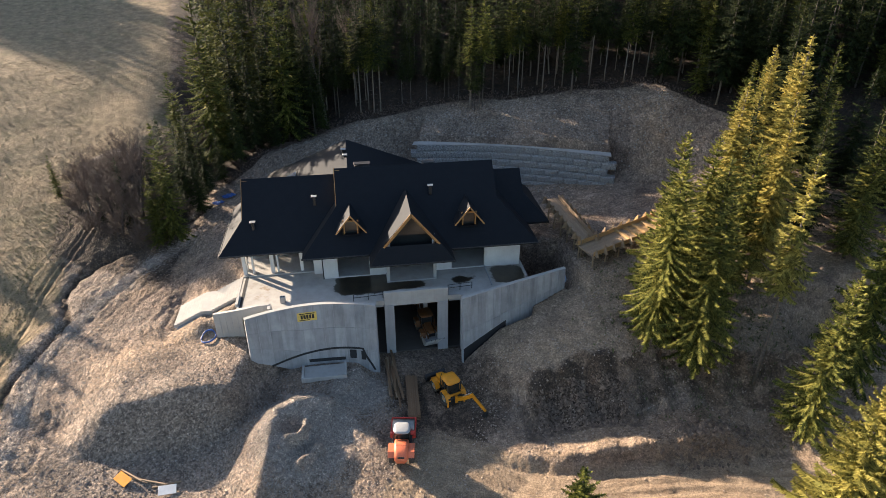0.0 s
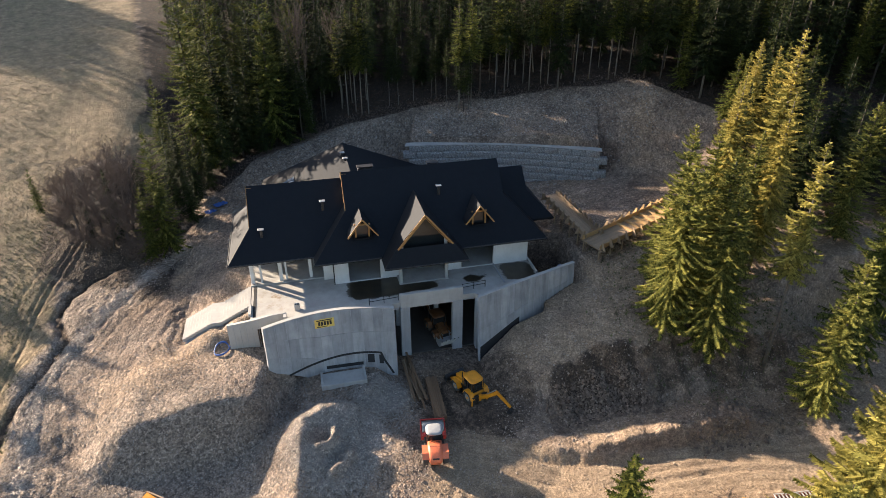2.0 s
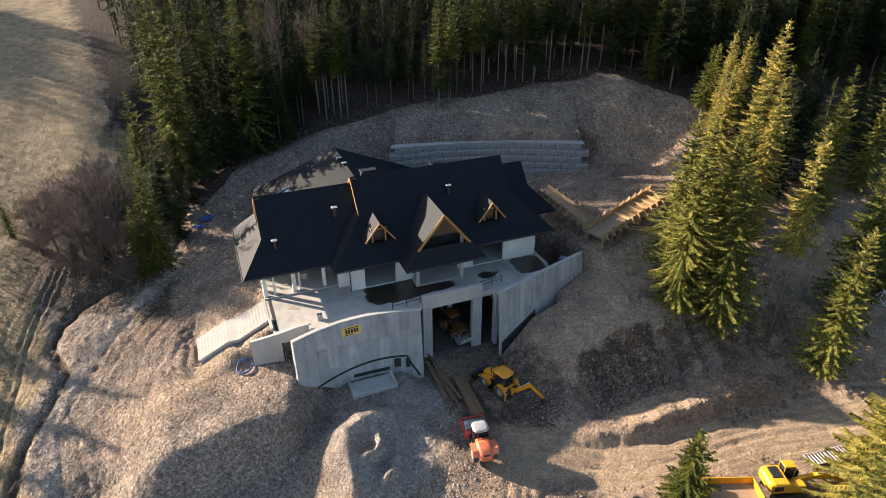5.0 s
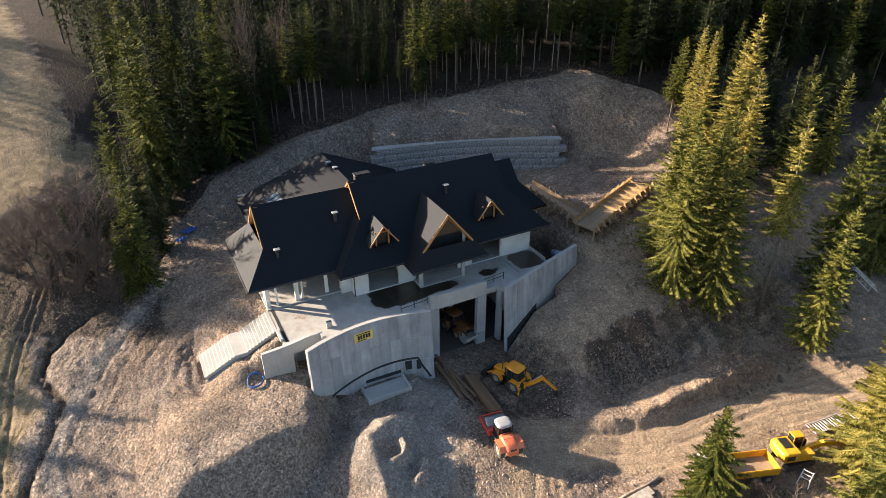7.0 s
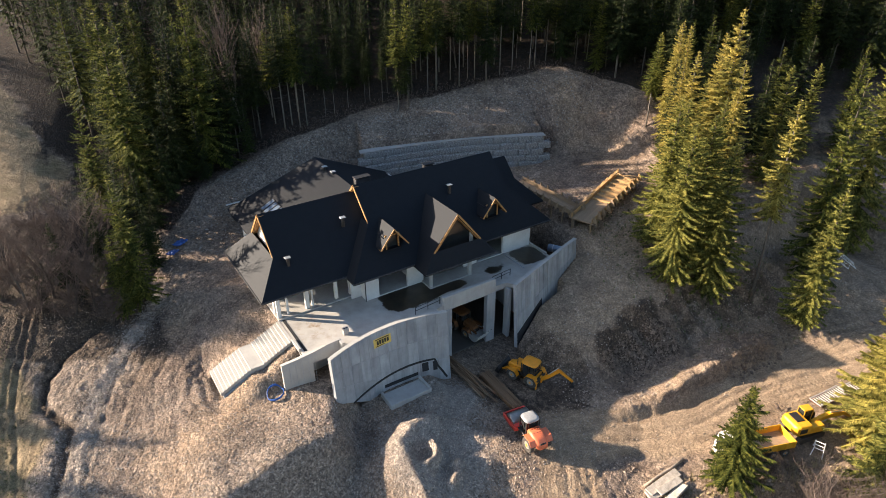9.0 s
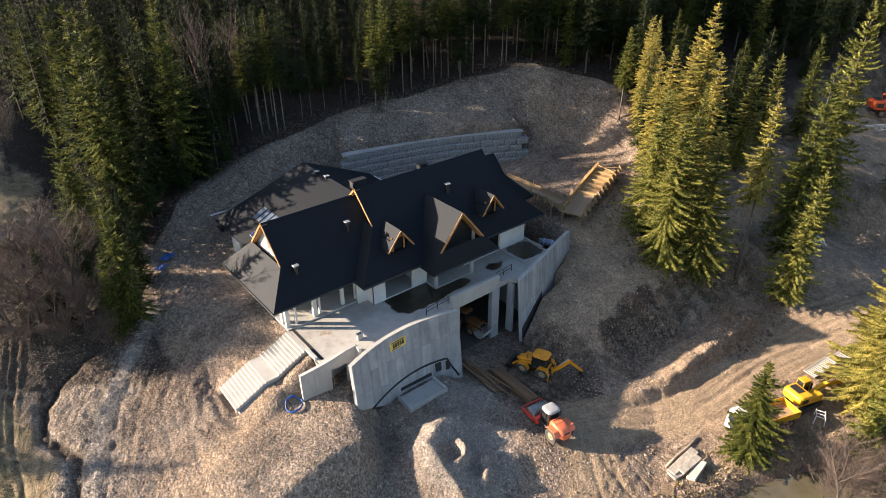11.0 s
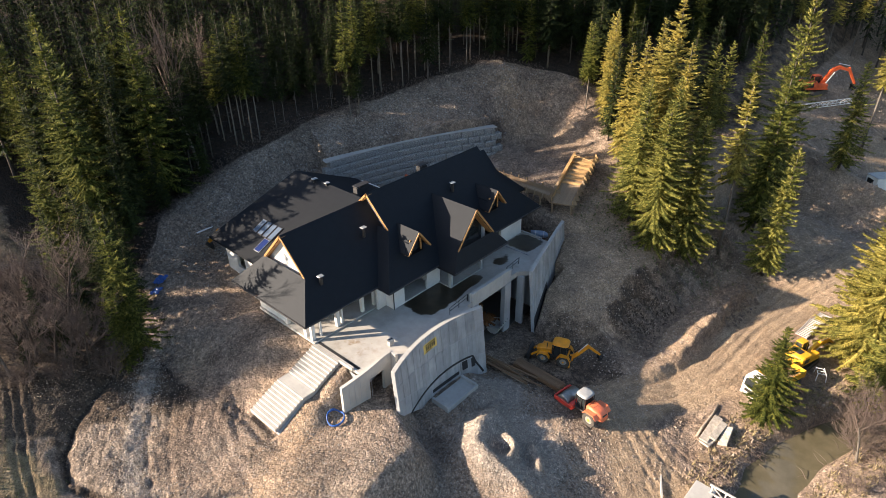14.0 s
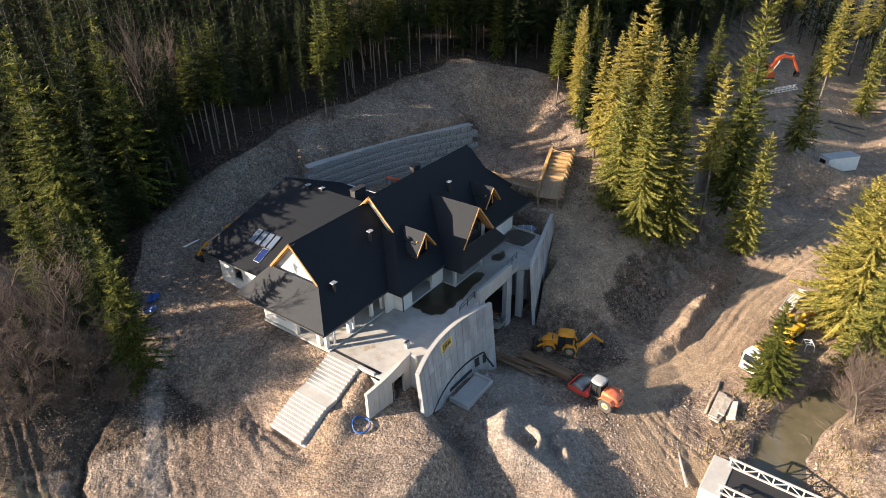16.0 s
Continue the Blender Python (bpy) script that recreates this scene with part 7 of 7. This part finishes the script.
# western copse and the wood's edge
for kd, bh, x, y, top, wide in (
        (W[4], 20, -30.4, 38.0, 23.8, 1.05), (W[4], 20, -29.9, 24.2, 20.8, 0.95), (W[4], 20, -25.9, 39.4, 35.5, 0.95), (W[4], 20, -25.2, 42.6, 31.0, 0.9), (W[4], 20, -22.8, 49.9, 33.5, 0.9), (W[4], 20, -15.4, 44.0, 34.5, 0.95), (W[2], 20, -17.5, 48.0, 33.5, 0.9),
        (W[2], 20, -20.5, 42.2, 25.5, 1.0), (W[2], 20, -22.6, 38.6, 21.5, 0.9), (W[2], 20, -23.2, 45.4, 31.0, 0.9), (W[2], 20, -26.8, 33.0, 18.0, 0.9), (W[2], 20, -29.0, 30.0, 19.5, 0.9), (W[2], 20, -28.6, 34.8, 20.0, 0.9), (W[2], 20, -32.4, 27.6, 16.5, 1.0), (W[2], 20, -32.0, 33.8, 19.0, 0.9), (W[2], 20, -12.4, 46.8, 30.5, 0.9), (W[2], 20, -17.2, 41.6, 20.5, 1.0),
        (W[4], 20, -45.9, 31.2, 15.0, 0.85), (W[4], 20, -31.6, 23.0, 14.5, 1.0), (W[2], 20, -27.2, 29.4, 15.0, 1.0), (W[2], 20, -25.0, 35.6, 16.0, 1.0), (W[4], 20, -28.0, 62.0, 33.5, 0.9), (W[4], 20, -25.6, 56.0, 32.5, 0.9),
        (B[1], 14, -9.5, 45.6, 32.0, 0.75), (W[2], 20, -9.9, 43.6, 21.0, 0.9), (W[2], 20, -13.6, 42.8, 20.0, 1.0), (B[0], 12, -27.3, 40.3, 19.7, 0.8), (B[0], 12, -34.6, 27.6, 22.5, 0.9), (B[0], 12, -38.0, 27.0, 18.5, 1.1), (B[0], 12, -35.8, 31.6, 20.0, 0.9), (B[0], 12, -40.6, 31.0, 16.5, 1.1), (B[0], 12, -42.6, 34.4, 14.8, 1.1), (B[0], 12, -36.4, 24.0, 15.5, 1.1), (B[1], 14, -40.5, 26.2, 16.0, 1.1),
        (B[0], 12, -38.6, 29.6, 17.5, 1.0), (B[0], 12, -36.8, 26.0, 16.5, 1.0), (B[0], 12, -40.8, 28.4, 15.5, 1.0), (B[0], 12, -34.6, 24.4, 15.0, 1.0), (B[0], 12, -39.4, 24.8, 13.5, 1.0), (B[0], 12, -37.4, 31.4, 18.5, 0.9), (B[0], 12, -33.4, 25.4, 16.0, 0.9), (W[2], 20, -36.4, 27.8, 15.5, 1.0), (W[2], 20, -35.6, 25.6, 12.5, 1.0), (W[2], 20, -38.8, 25.8, 11.5, 1.0), (B[2], 7, -37.0, 23.2, 10.0, 1.2), (B[2], 7, -42.5, 28.0, 12.0, 1.2), (B[2], 7, -33.4, 22.0, 9.5, 1.0), (B[2], 7, -44.0, 33.0, 13.5, 1.2), (B[2], 7, -30.0, 27.5, 10.5, 1.2), (B[2], 7, -40.0, 24.4, 10.0, 1.2), (B[0], 12, -33.0, 30.6, 18.0, 1.0), (B[0], 12, -38.0, 34.4, 18.0, 1.0),
        (B[1], 14, -4.4, 48.2, 30.0, 0.8), (B[1], 14, 26.5, 44.0, 33.0, 0.8),
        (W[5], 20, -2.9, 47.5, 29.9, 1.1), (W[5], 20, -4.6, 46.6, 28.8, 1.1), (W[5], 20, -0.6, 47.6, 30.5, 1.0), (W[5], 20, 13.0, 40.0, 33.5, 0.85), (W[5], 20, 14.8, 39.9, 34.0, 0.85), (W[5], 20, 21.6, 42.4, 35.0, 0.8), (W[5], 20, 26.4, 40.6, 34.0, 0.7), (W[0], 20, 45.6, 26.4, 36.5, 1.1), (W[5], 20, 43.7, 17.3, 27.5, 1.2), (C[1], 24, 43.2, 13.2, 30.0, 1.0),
        # The three spruces beyond x = -60 are unseen, added to shade low ground.
        (B[2], 7, 10.5, -33.5, 3.6, 1.4), (B[2], 7, 14.0, -35.0, 4.4, 1.5), (B[2], 7, 18.5, -37.5, 4.5, 1.5), (B[1], 14, 8.8, -33.8, 7.5, 1.2), (B[2], 7, 13.0, -27.0, 1.6, 1.0), (B[2], 7, 4.5, -34.6, 1.5, 1.2), (W[2], 20, -62.5, 28.2, 18.0, 1.3), (W[2], 20, -66, 25, 18.0, 1.3), (W[2], 20, -70, 22, 18.0, 1.3)):
    plant(kd, x, y, top - gz(x, y), bh, None, wide)


def scatter(count, x0, x1, y0, y1, gap, ok, seed):
    rnd = random.Random(seed)
    got = []
    for _ in range(count * 60):
        if len(got) >= count:
            break
        x, y = rnd.uniform(x0, x1), rnd.uniform(y0, y1)
        if ok(x, y) and all((x - a) ** 2 + (y - b) ** 2 > gap * gap for a, b in taken):
            taken.append((x, y))
            got.append((x, y))
    return got


def in_wood(x, y):
    d, u, _ = seg(x, y, 41.0, 15.5, 0, 49.5)
    return y > wood_edge(x) + 0.6 and x > -27 - 0.2 * (y - 45) and (d > 3.4 or u < 0.1)


def clear(x, y):
    for cx, cy, rad in ((87, -7, 8), (72, -23, 6)):
        d, u, _ = seg(x, y, cx, cy, cx - 27, cy + 22)
        if d < rad and u > -0.2:
            return False
    return not (x < 66 and y < -13) and not (80 < x < 112 and -16 < y < 1) and not (44 < x < 60 and -14 < y < -2)


rnd = random.Random(5)
for x, y in ((-7.4, 45.5), (-7.9, 46.4), (-3.9, 44.6), (-2.6, 45.0), (-1.8, 43.9), (-0.8, 43.6), (2.7, 44.5), (4.1, 44.3), (9.5, 44.5), (10.2, 44.2), (11.5, 42.4), (12.7, 39.5), (13.4, 39.1), (14.2, 39.2), (19.2, 41.4), (20.6, 41.1), (24.0, 42.1), (24.2, 39.8),
             (27.5, 43.4), (27.4, 40.0), (29.6, 40.0), (31.0, 38.0), (35.7, 36.1), (37.0, 36.4), (41.2, 36.4), (44.2, 34.7), (45.3, 32.8), (46.5, 31.6), (17.0, 42.6), (33.2, 37.6), (39.2, 36.2), (6.6, 44.6), (-11.4, 44.0)):
    low = min(seg(x, y, 42, 15.5, 4, 47.4)[0], seg(x, y, 37.5, 15.5, -2, 48.6)[0]) < 2.6
    plant(W[rnd.choice((1, 1, 1, 5, 3))], x, y, rnd.uniform(8.0, 10.0) if low else rnd.uniform(15.5, 19.0), 20, None, rnd.uniform(0.8, 1.1))
for x, y in scatter(105, -36, 60, 33, 64, 2.9, lambda a, b: in_wood(a, b) and b < wood_edge(a) + 17, 7):
    front = y < wood_edge(x) + 6
    kd = W[rnd.choice((1, 1, 3))] if front else W[rnd.choice((0, 1, 2, 3, 3))]
    h = min(rnd.uniform(13.5, 19.5), rnd.uniform(30.0, 32.5) - gz(x, y))
    if x < -9:
        kd, h = W[rnd.choice((2, 4, 4, 0))], min(rnd.uniform(14.0, 18.0), 15.0 + 0.556 * (y - 27) - gz(x, y))
    plant(kd, x, y, h, 20, None, rnd.uniform(0.85, 1.15))
for x, y in scatter(105, 44, 100, 6, 42, 2.9, lambda a, b: in_wood(a, b) and clear(a, b), 8):
    plant(W[rnd.choice((0, 2, 2, 3, 4))], x, y, rnd.uniform(13, 18.5), 20, None, rnd.uniform(0.85, 1.15))
for x, y in scatter(34, -40, -9, 44, 68, 3.4, lambda a, b: in_wood(a + 2, b) and a > -20 - 0.35 * (b - 45), 18):
    plant(W[rnd.choice((2, 2, 4, 4, 3))], x, y, rnd.uniform(13.5, 19.0), 20, None, rnd.uniform(0.95, 1.25))
for x, y in scatter(42, 20, 54, 28, 54, 2.1, lambda a, b: in_wood(a, b) and b < wood_edge(a) + 12, 28):
    plant(W[rnd.choice((0, 1, 2, 3))], x, y, rnd.uniform(13.0, 17.5), 20, None, rnd.uniform(0.9, 1.15))
far_t, far_c = Mesh(), Mesh()
unseen_kind = spruce_mesh(50, 19, 5.6, 0.06, 9, 6, 2, 0.45, None, 0.15)
far_kinds = [spruce_mesh(40 + i, 19, 3.3, 0.22, 14, 6, 3, 0.45, None, 0.15) for i in range(4)]
for x, y in scatter(950, -62, 130, 20, 112, 2.5, lambda a, b: in_wood(a, b) and (b > wood_edge(a) + 14 or a > 60) and (a < 40 or clear(a, b)), 9):
    t, c = far_kinds[rnd.randrange(4)]
    m = pose(x, y, gz(x, y) - 0.2, 0, 0, rnd.uniform(0, 360)) @ Matrix.Scale(rnd.uniform(0.75, 1.08), 4)
    far_t.add(t.v, t.f, 0, m)
    far_c.add(c.v, c.f, 0, m)
# Unseen trees far north-west, added only to throw shade on the meadow.
for x, y in scatter(800, -170, -98, 112, 175, 1.7, lambda a, b: b > 118 - 0.7 * (a + 120) and b < 150 - 0.7 * (a + 120), 10):
    t, c = unseen_kind
    m = pose(x, y, gz(x, y) - 0.2, 0, 0, rnd.uniform(0, 360)) @ Matrix.Scale(rnd.uniform(0.95, 1.25), 4)
    far_t.add(t.v, t.f, 0, m)
    far_c.add(c.v, c.f, 0, m)
for x, y in scatter(170, 74, 140, -4, 60, 3.0, lambda a, b: clear(a, b) and not (78 < a < 108 and b < 2), 19):
    t, c = far_kinds[rnd.randrange(4)]
    m = pose(x, y, gz(x, y) - 0.2, 0, 0, rnd.uniform(0, 360)) @ Matrix.Scale(rnd.uniform(0.75, 1.08), 4)
    far_t.add(t.v, t.f, 0, m)
    far_c.add(c.v, c.f, 0, m)
for x, y in scatter(70, 98, 150, -38, 2, 3.2, lambda a, b: a > 112 or b < -30, 29):
    t, c = far_kinds[rnd.randrange(4)]
    m = pose(x, y, gz(x, y) - 0.2, 0, 0, rnd.uniform(0, 360)) @ Matrix.Scale(rnd.uniform(0.85, 1.15), 4)
    far_t.add(t.v, t.f, 0, m)
    far_c.add(c.v, c.f, 0, m)
woods = thing("far_woods", pose(0, 0, 0), "dense dark spruce wood on the rising slope behind, with unseen shade-casting trees far west", "woods", kind="stuff")
part("trunks", far_t, bark, woods)
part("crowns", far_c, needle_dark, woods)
for p in prototypes:
    for o in list(p.children_recursive) + [p]:
        bpy.data.objects.remove(o)

# ---- loose stones ----


def gz_all(x, y):
    """Heights of the finished ground at many places."""
    i = np.clip(np.searchsorted(GX, x) - 1, 0, len(GX) - 2)
    j = np.clip(np.searchsorted(GY, y) - 1, 0, len(GY) - 2)
    u, v = (x - GX[i]) / (GX[i + 1] - GX[i]), (y - GY[j]) / (GY[j + 1] - GY[j])
    return (GZ[j, i] * (1 - u) + GZ[j, i + 1] * u) * (1 - v) + (GZ[j + 1, i] * (1 - u) + GZ[j + 1, i + 1] * u) * v


def stone_field(name, label, count, place, size, mat, seed, skew=2.5):
    """Loose stones: squashed uneven lumps, one object."""
    rnd_, rs = random.Random(seed), np.random.RandomState(seed)
    xy = np.array([place(rnd_) for _ in range(count)])
    base = np.array(((1, 0, 0), (-1, 0, 0), (0, 1, 0), (0, -1, 0), (0, 0, 1), (0, 0, -1)), float)
    tri = np.array([(0, 2, 4), (2, 1, 4), (1, 3, 4), (3, 0, 4), (2, 0, 5), (1, 2, 5), (3, 1, 5), (0, 3, 5)])
    s = size[0] + (size[1] - size[0]) * rs.rand(count) ** skew
    scale = np.stack([s, s * rs.uniform(0.6, 1, count), s * rs.uniform(0.4, 0.75, count)], -1)
    p = base[None] * rs.uniform(0.7, 1.25, (count, 6, 1)) * scale[:, None, :]
    q = rs.normal(size=(count, 4))
    q /= np.linalg.norm(q, axis=1)[:, None]
    w, a, b, c = q.T
    rot = np.stack([1 - 2 * (b * b + c * c), 2 * (a * b - w * c), 2 * (a * c + w * b), 2 * (a * b + w * c), 1 - 2 * (a * a + c * c), 2 * (b * c - w * a), 2 * (a * c - w * b), 2 * (b * c + w * a), 1 - 2 * (a * a + b * b)], -1).reshape(-1, 3, 3)
    p = np.einsum("nij,nkj->nki", rot, p)
    p[:, :, 0] += xy[:, :1]
    p[:, :, 1] += xy[:, 1:]
    p[:, :, 2] += (gz_all(xy[:, 0], xy[:, 1]) + s * 0.05)[:, None]
    me = bpy.data.meshes.new(name)
    me.from_pydata(p.reshape(-1, 3).tolist(), [], (tri[None] + 6 * np.arange(count)[:, None, None]).reshape(-1, 3).tolist())
    me.materials.append(mat)
    return tagged(new(name, me), label, "stones", kind="stuff")


def spread(x0, x1, y0, y1):
    def f(r):
        for _ in range(50):
            x, y = r.uniform(x0, x1), r.uniform(y0, y1)
            if 4 < x < 46 and abs(y + 19 + 0.14 * (x - 12)) < 4 and r.random() < 0.85:
                continue
            if y > wood_edge(x) - 0.8:
                continue
            if not (-20 < x < 14 and 0.0 < y < 30) and not (4 < x < 18 and -2 < y < 5):
                break
        return x, y
    return f


def round_(cx, cy, rx, ry):
    return lambda r: (r.gauss(cx, rx), r.gauss(cy, ry))


def face_spot(r):
    x = r.uniform(9, 21)
    return x, -7.6 - 0.15 * abs(x - 15) - r.uniform(0, 4.6)


def band_spot(r):
    i = r.randrange(len(STONE_BAND) - 1)
    (ax, ay), (bx, by) = STONE_BAND[i], STONE_BAND[i + 1]
    u = r.random()
    return ax + (bx - ax) * u + r.gauss(0, 0.75), ay + (by - ay) * u + r.gauss(0, 1.1)


stone_field("rubble_stones", "grey rubble stones strewn over the slope behind the house", 6000, spread(-22, 46, 26, 42), (0.05, 0.22), grey_stone, 1)
stone_field("rubble_stones", "grey and brown stones strewn over the spoil plateau and its slope", 14000, spread(-42, -14, -16, 9), (0.03, 0.115), grey_stone, 2)
stone_field("rubble_stones", "brown stones strewn over the earth west of the house", 6000, spread(-40, -20, 8, 26), (0.03, 0.10), warm_stone, 3)
stone_field("rubble_stones", "brown stones and clods on the mound and the road", 7500, spread(4, 42, -24, 8), (0.04, 0.17), warm_stone, 4)
stone_field("rubble_stones", "stones and clods strewn over the eastern clearing", 3000, spread(44, 104, -31, -4), (0.05, 0.30), warm_stone, 12)
stone_field("gravel_heap_stones", "pale gravel on the heap in the yard", 12000, round_(-12.0, -10.0, 3.2, 3.6), (0.04, 0.12), grey_stone, 5)
stone_field("gravel_heap_stones", "pale gravel spread before the garage", 5500, round_(-6.9, -4.2, 2.0, 2.0), (0.04, 0.11), grey_stone, 6)
stone_field("rubble_stones", "dark brown rock breaking out of the dug mound face", 4200, face_spot, (0.06, 0.28), brown_rock, 11)
stone_field("boulders", "heap of brown broken rock at the end of the berm", 900, round_(25.6, -16.2, 2.2, 0.9), (0.10, 0.38), brown_rock, 7)
stone_field("boulders", "broken rock along the creek bank", 260, lambda r: (lambda x: (x, float(creek_line(x)) + r.choice((-1, 1)) * r.uniform(2.4, 3.8)))(r.uniform(-10, 24)), (0.08, 0.36), warm_stone, 8)
stone_field("track_gravel", "strip of pale crushed stone along the track", 13000, band_spot, (0.03, 0.11), grey_stone, 9)
stone_field("rubble_stones", "stones and clods in the southern low ground", 5000, spread(-34, 6, -30, -10), (0.04, 0.18), warm_stone, 10)

# ---- dry grass, twigs and branches ----


def tufts(name, label, count, place, h, mat, seed, blades=5):
    """Tufts of thin bent blades, joined into one object."""
    r = random.Random(seed)
    me = Mesh()
    for _ in range(count):
        x, y = place(r)
        z = gz(x, y) - 0.03
        s = h * r.uniform(0.6, 1.4)
        for b in range(blades):
            an = r.uniform(0, 6.283)
            dx, dy = math.cos(an), math.sin(an)
            w, ln = 0.05 * s / h * 0.6 + 0.02, s * r.uniform(0.6, 1.1)
            o = len(me.v)
            me.v.extend([(x - dy * w, y + dx * w, z), (x + dy * w, y - dx * w, z), (x + dx * ln * 0.55, y + dy * ln * 0.55, z + ln * 0.75)])
            me.f.append((o, o + 1, o + 2))
    me.mi = [0] * len(me.f)
    return tagged(part(name, me, mat), label, "grass", kind="stuff")


k = Nodes("dry_grass_blades", 0.9)
k.colour(k.ramp(k.island(), (0.0, (0.10, 0.078, 0.038)), (0.5, (0.21, 0.165, 0.085)), (1.0, (0.33, 0.27, 0.155))))
dry_blade = k.m
k = Nodes("green_moss_blades", 0.9)
k.colour(k.ramp(k.island(), (0.0, (0.045, 0.055, 0.018)), (1.0, (0.12, 0.13, 0.04))))
green_blade = k.m


def meadow_spot(r):
    while True:
        x, y = r.uniform(-72, -42), r.uniform(-2, 66)
        if x < -43 - 0.1 * abs(y - 20):
            return x, y


tufts("meadow_grass", "dry pale grass tufts on the meadow", 9000, meadow_spot, 0.17, dry_blade, 1)
tufts("meadow_grass", "greenish grass tufts along the track", 1500, lambda r: (r.gauss(-46, 2.2), r.uniform(-6, 30)), 0.16, green_blade, 2)
tufts("bank_grass", "dry brown grass and weeds on the creek banks", 2600, lambda r: (lambda x: (x, float(creek_line(x)) + r.choice((-1, 1)) * r.uniform(2.8, 6.5)))(r.uniform(-14, 34)), 0.45, dry_blade, 3)
tufts("edge_weeds", "brown weeds and brush along the edge of the wood", 2600, lambda r: (lambda x: (x, float(wood_edge(x)) + r.gauss(0.9, 0.8)))(r.uniform(-26, 45)), 0.30, twig_mat, 4)
tufts("knoll_weeds", "green weeds under the spruces of the knoll", 1400, lambda r: (r.gauss(30, 5), r.gauss(-3, 5)), 0.4, green_blade, 5)


def brushwood(x, y, n, spread_, L, seed):
    """A heap of dead branches."""
    r = random.Random(seed)
    t = thing("brushwood_heap", pose(x, y, gz(x, y)), "heap of dead brown branches lying on the ground", "brushwood", "brushwood heaps")
    me = Mesh()
    for _ in range(n):
        an, px, py = r.uniform(0, 6.283), r.gauss(0, spread_), r.gauss(0, spread_)
        ln = L * r.uniform(0.4, 1.0)
        zz = gz(x + px, y + py) - gz(x, y) + r.uniform(0.03, 0.4)
        a = Vector((px, py, zz))
        b = a + Vector((math.cos(an) * ln, math.sin(an) * ln, r.uniform(-0.25, 0.3)))
        mid = (a + b) / 2 + Vector((r.uniform(-1, 1), r.uniform(-1, 1), r.uniform(0, 1))) * 0.12 * ln
        me.tube([a, mid, b], [0.03, 0.022, 0.010], 4, caps=False)
    tagged(part("brush", me, twig_mat, t), kind="stuff")


for i, (x, y, n, sp_, L) in enumerate(((-10, 43.5, 60, 1.6, 2.2), (2, 42.3, 45, 1.5, 2.0), (-16, 41.5, 60, 1.6, 2.4), (14.5, 41.6, 40, 1.4, 2.0), (33, 35.8, 40, 1.4, 2.0), (4.8, -26.0, 60, 1.0, 1.6), (6.5, -34.2, 90, 1.8, 2.2),
                                       (13.5, -29.0, 70, 1.6, 2.0), (11.5, -34.6, 90, 1.8, 2.4), (-29, 21, 40, 1.2, 2.0), (-27.5, 26.5, 40, 1.2, 2.2), (20.5, -24.0, 30, 0.9, 1.6), (0.6, -24.2, 50, 0.9, 1.5))):
    brushwood(x, y, n, sp_, L, 60 + i)
